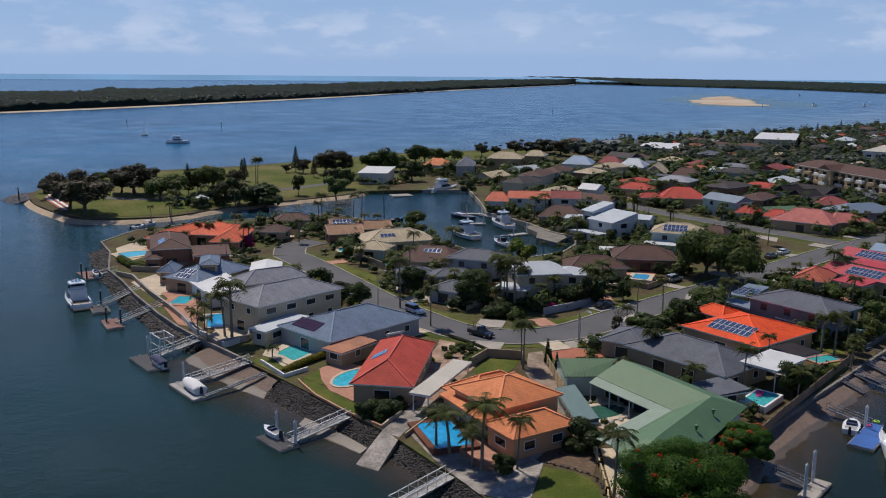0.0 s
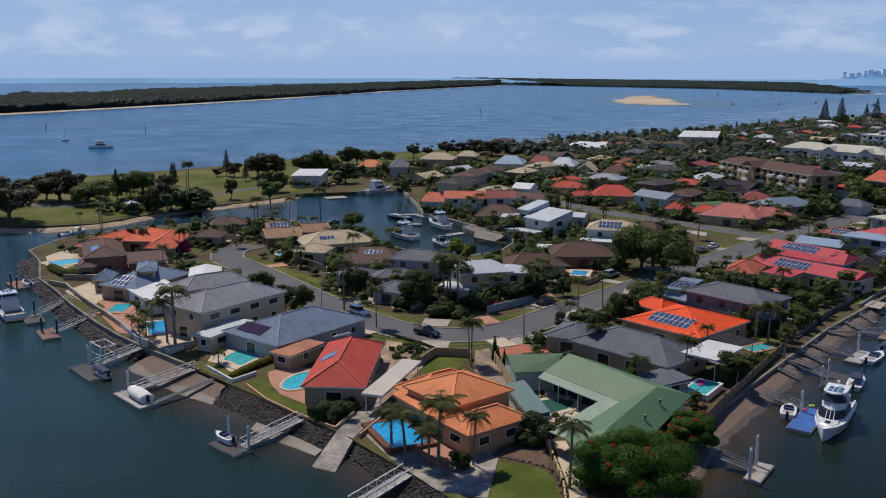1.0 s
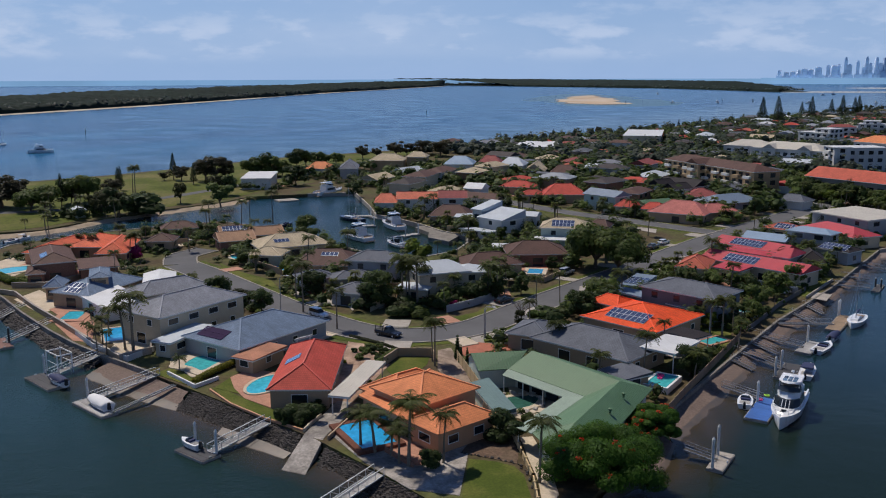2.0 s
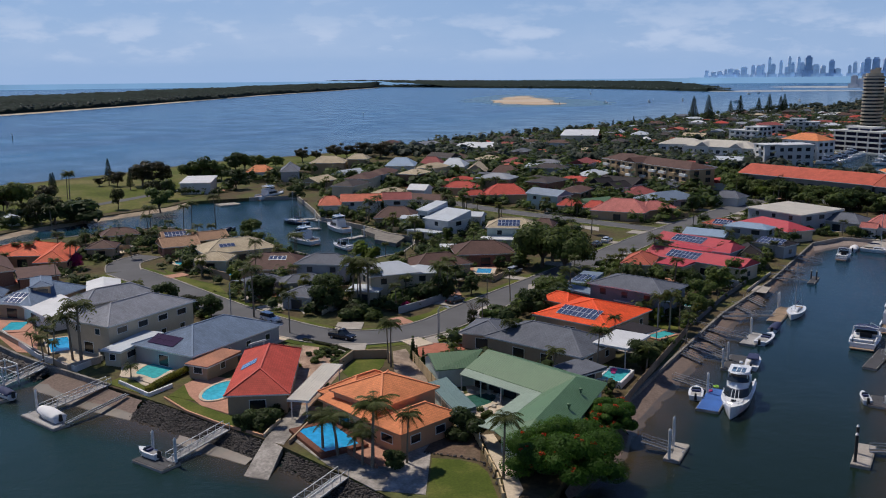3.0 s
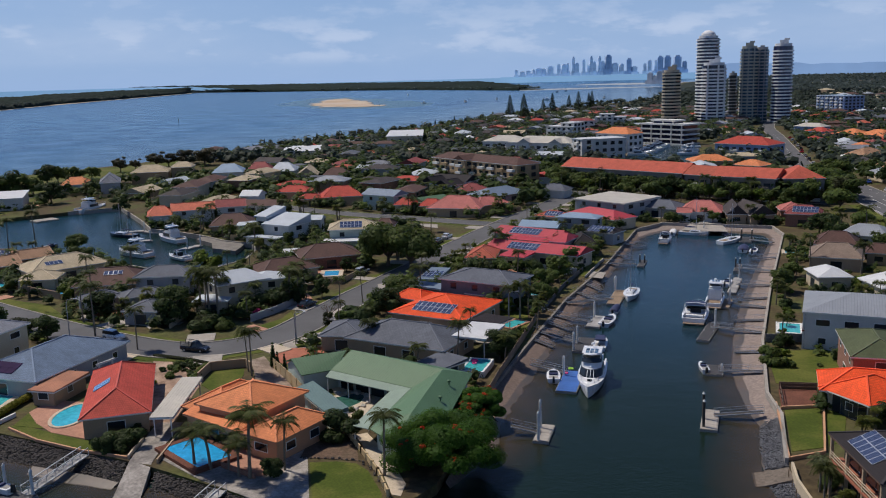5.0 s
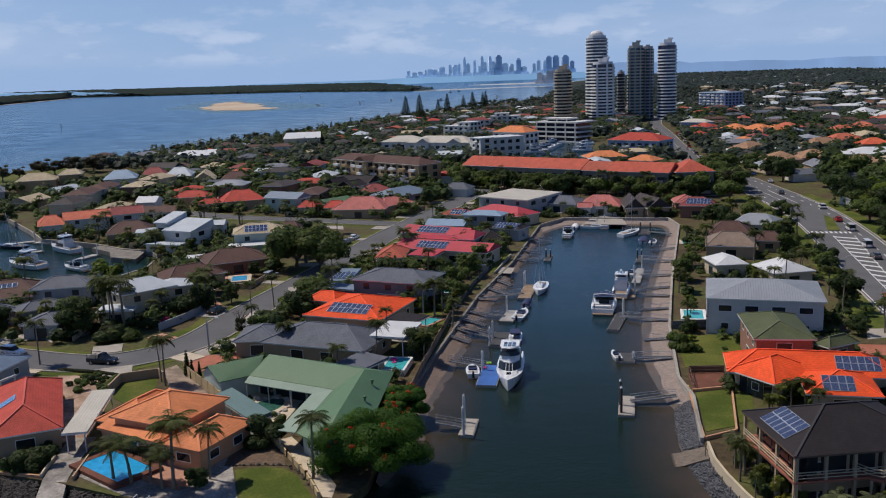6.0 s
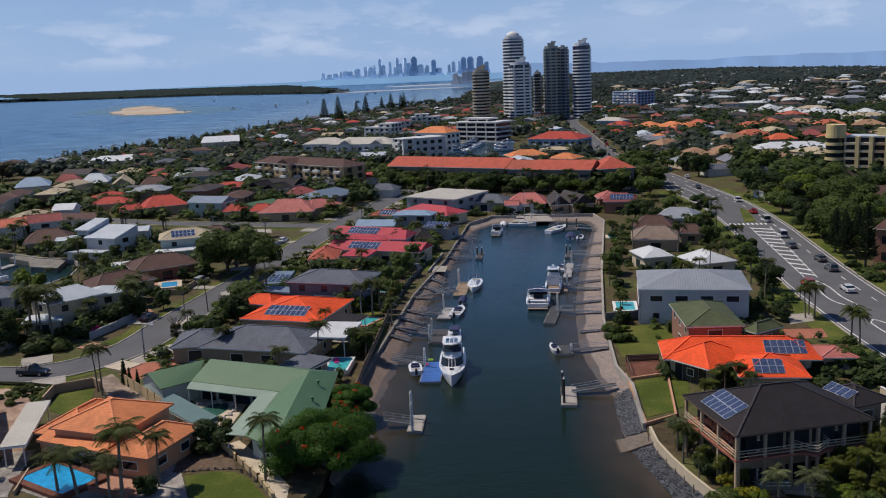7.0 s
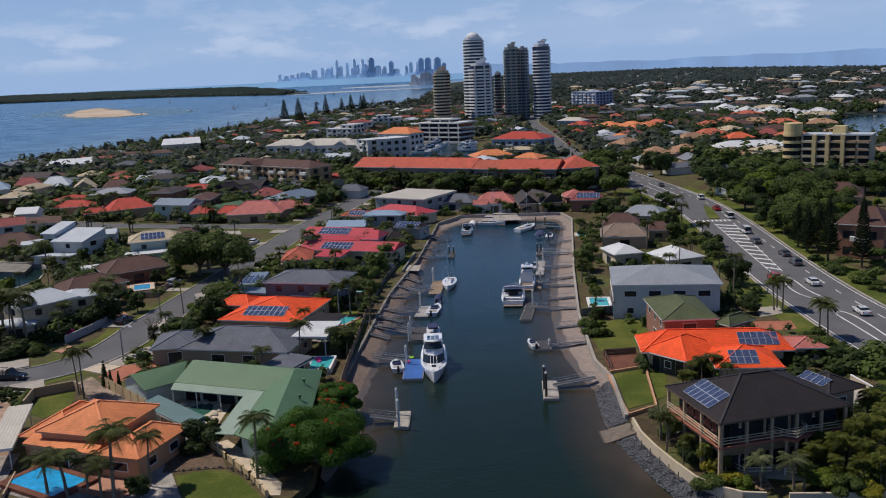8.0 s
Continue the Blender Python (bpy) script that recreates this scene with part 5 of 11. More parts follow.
def car(kind, paint, x, y, rot, label="parked car on the asphalt street", z=None):
    z = LAND + 0.1 if z is None else z
    key = (kind, paint)
    m = pose(x, y, z, 0, 0, rot)
    if key in CARS:
        return tagged(copy_thing(CARS[key], m), label)
    t = thing("car", x, y, z, rot, label, "car")
    CARS[key] = t
    L, W, H = {"sedan": (4.6, 1.8, 1.45), "wagon": (4.7, 1.85, 1.7), "ute": (5.2, 1.9, 1.8), "van": (4.9, 1.9, 2.0)}[kind]
    sill, belt = 0.35, 0.95
    body = Shape()
    rings = []
    for u, half, top in ((-0.5, 0.42, 0.78), (-0.47, 0.47, belt), (-0.2, 0.5, belt + 0.03), (0.2, 0.5, belt), (0.36, 0.49, belt - 0.06), (0.47, 0.46, 0.78), (0.5, 0.40, 0.62)):
        rings.append([(u * L, -half * W, sill), (u * L, half * W, sill), (u * L, half * W, top - 0.15), (u * L, half * W * 0.93, top), (u * L, -half * W * 0.93, top), (u * L, -half * W, top - 0.15)])
    body.loft(rings)
    part("body", body, paint, t)
    c0, c1 = {"sedan": (-0.36, 0.22), "wagon": (-0.47, 0.22), "ute": (-0.08, 0.24), "van": (-0.48, 0.34)}[kind]
    part("glasshouse", cabin_shape(c0 * L, c1 * L, W * 0.9, belt - 0.02, H - 0.1, 0.75, 0.45 if kind == "sedan" else 0.2, 0.84), "glass_dark", t)
    part("cabin_roof", cabin_shape(c0 * L + (0.4 if kind == "sedan" else 0.15), c1 * L - 0.62, W * 0.80, H - 0.12, H, 0.12, 0.1, 0.9), paint, t)
    if kind == "ute":
        part("tray", Shape().box(-0.49 * L, -0.1 * L, -W * 0.42, W * 0.42, belt, belt + 0.06), "rubber", t)
        part("roll_bar", Shape().tube([(-0.14 * L, -W * 0.4, belt), (-0.16 * L, -W * 0.36, H + 0.05), (-0.16 * L, W * 0.36, H + 0.05), (-0.14 * L, W * 0.4, belt)], [0.05] * 4, 6), "rubber", t)
        part("ladder_rack", Shape().beam((-0.46 * L, -W * 0.38, H), (-0.1 * L, -W * 0.38, H), 0.06, 0.06).beam((-0.46 * L, W * 0.38, H), (-0.1 * L, W * 0.38, H), 0.06, 0.06).beam((-0.46 * L, -W * 0.38, belt), (-0.46 * L, -W * 0.38, H), 0.06, 0.06).beam((-0.46 * L, W * 0.38, belt), (-0.46 * L, W * 0.38, H), 0.06, 0.06), "rubber", t)
    for px in (-0.31 * L, 0.31 * L):
        for py in (-W * 0.46, W * 0.46):
            wh = part("wheel", Shape().tube([(px, py - 0.11, 0.33), (px, py + 0.11, 0.33)], [0.33, 0.33], 14), "rubber", t)
            part("rim", Shape().tube([(px, py - 0.118, 0.33), (px, py + 0.118, 0.33)], [0.19, 0.19], 10), "alloy", wh)
    for py in (-W * 0.34, W * 0.34):
        part("headlight", Shape().box(0.485 * L, 0.502 * L, py - 0.16, py + 0.16, 0.62, 0.76), "gelcoat", t)
        part("tail_light", Shape().box(-0.503 * L, -0.49 * L, py - 0.14, py + 0.14, 0.66, 0.86), "car_red", t)
    return t

# ---- water, land and shores ----
def ring(radius, n=96):
    return [(math.cos(k * math.tau / n) * radius, math.sin(k * math.tau / n) * radius) for k in range(n)]


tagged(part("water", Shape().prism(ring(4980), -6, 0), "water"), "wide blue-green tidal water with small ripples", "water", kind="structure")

WEST = [(-236, 108), (-220, 103), (-200, 93), (-187, 90), (-173, 86), (-156, 82), (-145, 80), (-135, 79), (-119, 78), (-106, 77), (-90, 75.5), (-81, 74.5), (-67, 71.5), (-57, 69), (-47, 70)]
CANAL = [(-44, 80), (-45, 95), (-47, 108), (-47.5, 129), (-48, 168), (-46, 202), (-46, 255), (-40, 268), (-8, 268), (-5, 255), (-8, 186), (-9, 148), (-8, 121), (-6, 113), (-5.5, 97), (-4.7, 91.6), (-3.5, 87.3), (-2.1, 83.4), (-0.3, 79.1), (1.6, 76.8), (5, 75.2), (12, 74.6), (32, 72), (70, 62)]
INLAND = [(300, 55), (900, 200), (905, 1500), (886, 2250), (850, 2800), (800, 3900), (748, 4740), (-120, 4800), (-330, 3200), (-260, 2300)]
COAST = [(-232, 1983), (-194, 1446), (-250, 1303), (-285, 975), (-300, 737), (-320, 614), (-345, 512), (-356, 470), (-368, 411), (-385, 358), (-382, 291), (-384, 249), (-396, 190), (-369, 148), (-346, 131)]
SPIT = [(-322, 124), (-296, 121), (-276, 123), (-264, 143), (-268, 168), (-268, 191), (-266, 219), (-270, 233), (-256, 252), (-243, 266)]
HARBOUR = [(-214, 241), (-198, 226), (-186, 223), (-174, 219), (-161, 212.5), (-150, 210), (-144, 203), (-139, 189), (-141, 178), (-149, 172.5), (-160, 174), (-175, 178), (-196, 182), (-217, 186), (-231, 186), (-239, 166), (-246, 148), (-247, 124)]
land("ground", WEST + CANAL + INLAND + COAST + SPIT + HARBOUR, LAND, "garden_soil", "low filled land with gardens behind sea walls", smooth=False)


def offset_line(points, d):
    """The same line moved d metres to its right."""
    out = []
    for i, p in enumerate(points):
        a, b = Vector(points[max(i - 1, 0)]), Vector(points[min(i + 1, len(points) - 1)])
        e = (b - a).normalized()
        out.append((p[0] + e.y * d, p[1] - e.x * d))
    return out


def seawall(points, height, label, material="concrete", thick=0.45, z=-0.6):
    s = Shape()
    pts = [Vector(p) for p in points]
    for a, b in zip(pts, pts[1:]):
        s.beam((a.x, a.y, z + height / 2), (b.x, b.y, z + height / 2), thick, height)
    tagged(part("sea_wall", s, material), label, "sea wall", kind="structure")


LEFT_TOP = [(-47.2, 108), (-47.7, 129), (-48.2, 168), (-46.2, 202), (-46.2, 255)]
seawall(LEFT_TOP, 2.0, "weathered concrete sea wall along the canal", "concrete_dark")
bank("beach", LEFT_TOP, [(-41, 100), (-42.0, 130), (-43, 168), (-43.2, 205), (-43, 250)], 0.85, -0.35, "sand_brown", "narrow sandy canal beach below the sea wall", 0.35, seed=2)
bank("beach", [(-46.5, 104), (-45, 96), (-44.6, 90), (-43.6, 82)], [(-40.5, 102), (-39, 96), (-40, 90), (-42.5, 82)], 0.7, -0.4, "sand_brown", "small sandy beach beside the big tree", 0.3, seed=12)
seawall([(-46, 255), (-40, 268), (-8, 268), (-5, 255)], 2.3, "pale concrete sea wall at the canal's end")
bank("beach", [(-46, 253), (-39.5, 267), (-24, 267.5), (-8.5, 267), (-5.4, 253)], [(-43, 246), (-37, 258), (-24, 260), (-12, 258), (-10, 247)], 0.8, -0.3, "sand", "sand below the wall at the canal's end", 0.5, seed=4)
RIGHT_TOP = [(-5.2, 255), (-8.2, 186), (-9.2, 148), (-8.2, 121), (-6.3, 113), (-5.8, 98)]
seawall(RIGHT_TOP, 2.4, "pale concrete sea wall along the canal gardens")
bank("beach", RIGHT_TOP[:5], [(-10, 247), (-15.5, 181), (-15.5, 138), (-12.5, 120), (-9.6, 110)], 0.9, -0.3, "sand", "broad sandy canal beach below the sea wall", 0.35, seed=6)
bank("beach", [(-7.4, 113), (-7.2, 104), (-5.6, 97), (-4.9, 92)], [(-10.2, 113), (-10.4, 104), (-11.0, 97), (-8.4, 90)], 0.35, -0.4, "sand_wet", "wet sand beside the boat ramp", 0.4, seed=7)
revetment([(-6.2, 113.4), (-6.0, 105), (-5.6, 97.6)], [(-8.7, 113), (-8.8, 105), (-8.0, 98)], 1.15, 0.15, 3200, 0.13, "blue-grey loose stones of a small rock wall")
revetment([(-5.0, 93.4), (-4.7, 91.6), (-3.5, 87.3), (-2.1, 83.4), (-0.3, 79.1), (1.6, 76.8), (5, 75.0), (12, 74.4)], [(-8.6, 93.0), (-7.8, 91.2), (-6.6, 87.0), (-5.0, 82.4), (-3.4, 77.4), (-1.0, 73.6), (4, 71.2), (12, 70.6)], 1.0, -0.3, 6500, 0.125, "grey loose stones along the curved shore", 8)
seawall([(-5.2, 96.2), (-4.7, 91.6), (-3.5, 87.3), (-2.1, 83.4), (-0.3, 79.1), (1.6, 76.8), (4, 75.3), (6.4, 75.1)], 2.75, "curved pale garden wall on the shore", "wall_cream", 0.3)
seawall([(8.7, 75.0), (12, 75.0), (32, 75.6)], 2.75, "pale garden wall on the shore beyond the steps", "wall_cream", 0.3)
tagged(part("boat_ramp", Shape().loft([[(-13.8, 95.8, -0.55), (-13.0, 92.0, -0.55), (-13.0, 92.0, -1.1), (-13.8, 95.8, -1.1)], [(-8.6, 96.8, 0.14), (-8.2, 93.0, 0.14), (-8.2, 93.0, -0.5), (-8.6, 96.8, -0.5)], [(-5.0, 97.4, 1.1), (-4.8, 93.8, 1.1), (-4.8, 93.8, 0.4), (-5.0, 97.4, 0.4)]]), "concrete_sandy"), "old sandy concrete boat ramp on the beach", "boat ramp", kind="structure")
# western shore: walls, rock, ramps
seawall([(-236, 108), (-220, 103), (-200, 93), (-187, 90), (-173, 86), (-156, 82), (-145, 80), (-135, 79), (-119, 78)], 2.3, "old concrete sea wall along the western gardens", "concrete_dark")
revetment([(-228, 106), (-214, 100), (-204, 95), (-196, 92)], [(-230, 101), (-215, 95), (-204, 91), (-196, 89)], 1.1, -0.3, 700, 0.5, "dark boulders round the garden corner", 21, "rock_brown")
bank("beach", [(-196, 92), (-187, 89.6), (-173, 85.6), (-156, 81.6), (-145, 79.6), (-135, 78.6)], [(-195, 89), (-186, 87), (-171, 82), (-155, 79), (-144, 76), (-134, 75.5)], 0.9, -0.3, "rock", "dark stone shore under the sea wall", 0.5, seed=9)
revetment([(-196, 91.6), (-187, 89.2), (-173, 85.2), (-156, 81.2), (-145, 79.2), (-135, 78.2)], [(-195, 88.6), (-186, 86.2), (-171, 81.2), (-155, 78.2), (-144, 75.4), (-134, 75)], 1.0, -0.3, 1700, 0.36, "dark brown rubble below the terrace walls", 33, "rock_brown")
bank("beach", [(-133, 78.8), (-119, 77.8), (-110, 77)], [(-131, 71.5), (-119, 69.5), (-106, 70.5)], 0.9, -0.3, "sand_brown", "sandy landing between the gangways", 0.5, seed=10)
revetment([(-109, 77.2), (-100, 76.2), (-90, 75.3), (-84.2, 75.4)], [(-107, 70.5), (-98, 70.5), (-90, 71), (-81.4, 69.6)], 1.2, -0.35, 4800, 0.15, "dark brown-grey loose stones of the rock wall below the lawn", 5, "rock_brown")
revetment([(-79.4, 75.0), (-73, 73.2), (-67, 71.5), (-57, 69)], [(-75.6, 68.6), (-73, 69.2), (-67, 67.5), (-58, 65)], 1.2, -0.35, 3300, 0.15, "dark brown-grey loose stones below the palm terrace", 6, "rock_brown")
bank("beach", [(-96, 71.6), (-88, 71.6), (-82, 71)], [(-95, 68.6), (-88, 67.6), (-82, 68.5)], 0.35, -0.3, "sand_wet", "small wet sand patch at the foot of the rocks", 0.3, seed=14)
tagged(part("boat_ramp", Shape().loft([[(-78.9, 65.0, -0.4), (-75.4, 65.8, -0.4), (-75.4, 65.8, -0.9), (-78.9, 65.0, -0.9)], [(-83.4, 75.0, 1.39), (-80.2, 75.2, 1.39), (-80.2, 75.2, 0.4), (-83.4, 75.0, 0.4)], [(-85.4, 80.0, 1.40), (-82.2, 80.4, 1.40), (-82.2, 80.4, 0.4), (-85.4, 80.0, 0.4)]]), "concrete_worn"), "worn concrete boat ramp running down between two rock walls", "boat ramp", kind="structure")
seawall(SPIT[8:] + HARBOUR + WEST[:1], 2.1, "low pale concrete sea wall round the inner harbour", "concrete")
# the park spit
bank("beach", [(-346, 131), (-322, 124), (-296, 121), (-276, 123), (-264, 143), (-268, 168), (-268, 191), (-266, 219), (-270, 233)], [(-345, 128), (-321, 121), (-295, 118), (-274, 119.5), (-261, 142), (-265, 168), (-265, 191), (-263, 218), (-267, 231)], 1.0, -0.25, "sand_bright", "pale sand along the park", 0.6, seed=15)
revetment([(-352, 136), (-346, 131), (-334, 127)], [(-360, 132), (-348, 122), (-334, 121)], 1.0, -0.3, 600, 0.8, "grey boulders at the tip of the park", 22)
patch("lawn", [(-345, 134), (-322, 128), (-296, 125), (-279, 127), (-269, 145), (-273, 168), (-273, 191), (-271, 219), (-276, 240), (-300, 300), (-330, 420), (-345, 470), (-360, 410), (-378, 358), (-376, 291), (-377, 249), (-388, 190), (-364, 151)], LAND + 0.06, "grass_park", "mown park lawn with dry patches", smooth=True)
street("park_road", [(-340, 146), (-312, 152), (-296, 175), (-294, 210), (-300, 250), (-316, 330)], 5.0, LAND + 0.1, "asphalt", "narrow grey park road", kerb=0)

def murky(inner, outer, label="brown murky shallows along the sandy shore"):
    """A thin film of cloudy water from the shore (v 0) out to the deep (v 1)."""
    n = max(6, int(sum((Vector(b) - Vector(a)).length for a, b in zip(inner, inner[1:])) / 2.5))
    a, b = along(curve_through(inner, 2.0), n), along(curve_through(outer, 2.0), n)
    s = Shape()
    for i in range(n - 1):
        for j in range(4):
            u, w = j / 4, (j + 1) / 4
            p, q, r, k = a[i].lerp(b[i], u), a[i].lerp(b[i], w), a[i + 1].lerp(b[i + 1], w), a[i + 1].lerp(b[i + 1], u)
            s.face([(p.x, p.y, 0.03), (q.x, q.y, 0.03), (r.x, r.y, 0.03), (k.x, k.y, 0.03)], [(i, u), (i, w), (i + 1, w), (i + 1, u)])
    tagged(part("shallows", s, "murk"), label, "water", kind="structure")


murky([(-43.8, 86), (-43.2, 96), (-43.6, 104), (-44.5, 130), (-45, 168), (-45, 205), (-44.6, 250)], [(-36.5, 84), (-33, 96), (-35, 106), (-37.5, 130), (-39, 168), (-39.5, 205), (-39.5, 250)])
murky([(-8, 247), (-12.5, 181), (-12.5, 138), (-10, 120), (-8.4, 110), (-8.6, 98), (-7.0, 91), (-5.2, 85), (-3, 78), (0, 74.6), (6, 73)], [(-13.5, 247), (-20, 181), (-20.5, 138), (-17.5, 120), (-15.5, 110), (-16, 97), (-14.5, 87), (-12, 78), (-9, 70), (-4, 64), (4, 62)])
murky([(-132, 76), (-119, 73.5), (-108, 73), (-98, 72.5), (-90, 72.5), (-82, 71), (-77, 71.5), (-67, 69), (-57.5, 66.5), (-47, 68)], [(-134, 66), (-119, 63.5), (-106, 64.5), (-98, 65.5), (-88, 63.5), (-82, 63.5), (-76, 65), (-66, 62), (-56, 59.5), (-44, 61)])

# ---- streets ----
STREET = [(-186, 135), (-170, 131), (-157, 127), (-134, 120), (-118, 116.5), (-106, 116), (-97.5, 121), (-93, 131), (-92.5, 146), (-92, 160), (-91, 180), (-90, 205), (-89, 235), (-87, 262), (-84, 290), (-80, 330), (-74, 380)]
street("verge", STREET, 12.5, LAND + 0.05, "grass", "mown grass verge beside the street", kerb=0)
street("verge", [(51, 85), (42, 120), (38.4, 150), (37.1, 170), (36.7, 190), (36.7, 215), (36.6, 246), (34.6, 281), (28.6, 320)], 26.0, LAND + 0.045, "grass", "grass verge beside the highway", kerb=0)
street("street", STREET, 8.6, LAND + 0.08, "asphalt", "grey asphalt residential street with concrete kerbs")
street("street", [(-186, 135), (-194, 142), (-196, 152)], 8.0, LAND + 0.075, "asphalt", "asphalt turning circle at the street's end")
SIDE_STREET = [(-90, 256), (-105, 259), (-125, 263), (-150, 268), (-178, 278), (-200, 292)]
street("verge", SIDE_STREET, 11.0, LAND + 0.047, "grass", "mown grass verge beside the side street", kerb=0)
street("street", SIDE_STREET, 7.0, LAND + 0.077, "asphalt", "grey asphalt side street between houses")
street("street", [(-74, 352), (-50, 340), (-20, 330), (10, 322)], 8.0, LAND + 0.078, "asphalt", "cross street behind the canal's end")
HIGHWAY = [(70, 40), (51, 85), (42, 120), (38.4, 150), (37.1, 170), (36.7, 190), (36.7, 215), (36.6, 246), (34.6, 281), (28.6, 320), (17, 383), (4.2, 445), (0, 515), (-7, 640), (-13, 740), (-10, 850)]
street("highway", HIGHWAY[:10], 16.4, LAND + 0.09, "asphalt", "wide grey asphalt highway with painted lanes", kerb=0.35)
street("highway", HIGHWAY[9:12], (16.4, 11.0), LAND + 0.09, "asphalt", "grey asphalt highway narrowing between trees", kerb=0.35)
street("highway", HIGHWAY[11:], (11.0, 8.0), LAND + 0.09, "asphalt", "far grey asphalt road between trees", kerb=0.35)


def lane_mark(points, offset, dash=0.0, gap=0.0, width=0.22, start=0.0, stop=1e9, z=LAND + 0.094):
    """A painted line beside the middle of a road."""
    pts = curve_through(points, 1.5)
    s, run = Shape(), 0.0
    for i in range(len(pts) - 1):
        a, b = pts[i], pts[i + 1]
        d = Vector((b.x - a.x, b.y - a.y)).normalized()
        n = Vector((d.y, -d.x))
        run += (b - a).length
        if run < start or run > stop or (dash and run % (dash + gap) > dash):
            continue
        p, q = a.xy + n * (offset - width / 2), a.xy + n * (offset + width / 2)
        e, f = b.xy + n * (offset + width / 2), b.xy + n * (offset - width / 2)
        s.face([(p.x, p.y, z), (q.x, q.y, z), (e.x, e.y, z), (f.x, f.y, z)])
    return s


def paint(name, shape, label):
    tagged(part(name, shape, "line_paint"), label, "road marking", kind="structure")


for off, dash, start, stop in ((-7.6, 0, 0, 285), (7.6, 0, 0, 285), (4.7, 3, 0, 330), (-4.9, 3, 262, 330), (-1.6, 0, 262, 300), (1.6, 0, 262, 300), (0, 3, 300, 640)):
    paint("lane_line", lane_mark(HIGHWAY, off, dash, 6 if dash else 0, start=start, stop=stop), "white painted lane line")
hatch = Shape()
for k in range(12):
    y = 181 + k * 5.0
    x0, x1, z = 34.1, 36.7 + (y - 180) * 0.052, LAND + 0.094
    hatch.face([(x0, y + 2.6, z), (x1, y, z), (x1, y + 1.3, z), (x0, y + 3.9, z)])
paint("hatching", hatch, "white diagonal hatching on the road's median")
for edge in ([(34.0, 176), (34.1, 207), (34.3, 241)], [(36.6, 180), (37.6, 205), (39.7, 241)]):
    paint("lane_line", lane_mark(edge, 0, width=0.2, z=LAND + 0.097), "white line beside the hatching")
crossing = Shape()
for k in range(9):
    crossing.face([(29.6 + 1.2 * k, 244.4, LAND + 0.094), (30.2 + 1.2 * k, 244.4, LAND + 0.094), (30.2 + 1.2 * k, 247.0, LAND + 0.094), (29.6 + 1.2 * k, 247.0, LAND + 0.094)])
paint("crossing", crossing, "white bars of a pedestrian crossing")
for bay in ([(35.5, 177), (36.6, 172.1), (36.9, 163.2), (38.2, 156.3), (37.1, 155.6), (34.5, 160.1), (34.0, 167.8), (35.5, 177)], [(40.2, 128), (39.9, 138), (39.1, 145), (37.6, 147.7), (36.6, 145.6), (37.4, 137), (38.4, 126)]):
    paint("turning_bay", lane_mark(bay, 0, width=0.3, z=LAND + 0.099), "white curved outline of a turning bay")
patch("median", [(37.6, 274.6), (39.0, 269.3), (37.5, 248.4), (34.4, 248.6), (35.5, 258.8)], LAND + 0.25, "grass", "raised grass traffic island", thick=0.3)

# ---- distance ----
def far_point(azimuth, distance):
    """Azimuth in degrees, to the left from +y, as seen from over the canal mouth."""
    a = radians(azimuth)
    return -10 - math.sin(a) * distance, -8 + math.cos(a) * distance


def woods(name, area, count, height, size, material, label, seed=1, z=0.0, inside=None, sprays=12, fine=0.4):
    """A wood: many small crowns of leaf sprays, in one mesh."""
    rng = random.Random(seed)
    s = Shape()
    for _ in range(count):
        x, y = area(rng)
        if inside and not inside(x, y):
            continue
        h, r = height * rng.uniform(0.6, 1.15), size * rng.uniform(0.6, 1.3)
        stone_shape(s, x, y, z + h * 0.5, min(r, h * 0.6) * 0.8, rng)
        for k in range(sprays):
            a, u = rng.uniform(0, math.tau), rng.uniform(-0.35, 1.0)
            q = math.sqrt(1 - u * u) * r * rng.uniform(0.6, 1.05)
            c = Vector((x + math.cos(a) * q, y + math.sin(a) * q, z + h * (0.5 + 0.5 * u * rng.uniform(0.7, 1))))
            n = Vector((math.cos(a) * 0.7, math.sin(a) * 0.7, u + 0.6)).normalized()
            e = n.cross(Vector((rng.uniform(-1, 1), rng.uniform(-1, 1), rng.uniform(-1, 1)))).normalized() * r * fine * rng.uniform(0.7, 1.3)
            g = n.cross(e) * rng.uniform(0.6, 1)
            s.face([c - e - g * 0.6, c + e * 0.7 - g, c + e + g * 0.5, c - e * 0.5 + g])
    return tagged(part(name, s, material), label, "woods", kind="stuff")


ISLAND = [(-930, -500), (-960, -100), (-1010, 200), (-1053, 377), (-1147, 636), (-1361, 1114), (-1733, 1821), (-2380, 3285)]
ISLAND_BACK = [(-2440, 3400), (-2050, 2000), (-1640, 1150), (-1420, 640), (-1340, 377), (-1290, 150), (-1250, -100), (-1230, -500)]
tagged(part("island", Shape().prism([Vector(p) for p in (ISLAND + ISLAND_BACK)[::-1]] and (ISLAND + ISLAND_BACK)[::-1], -1, 1.2), "far_ground"), "long low wooded island across the water", "island", kind="structure")
bank("island_beach", ISLAND, offset_line(ISLAND, 12), 1.2, -0.2, "sand_bar", "thin pale beach along the far island", 2.0, rows=2, step=30, seed=31)


def on_island(rng):
    k = rng.random() ** 0.8
    i = min(int(k * 7), 6)
    u = k * 7 - i
    a = Vector(ISLAND[i]).lerp(Vector(ISLAND[i + 1]), u)
    b = Vector(ISLAND_BACK[7 - i]).lerp(Vector(ISLAND_BACK[6 - i]), u)
    p = a.lerp(b, 0.03 + 0.95 * rng.random() ** 2.0)
    return p.x, p.y


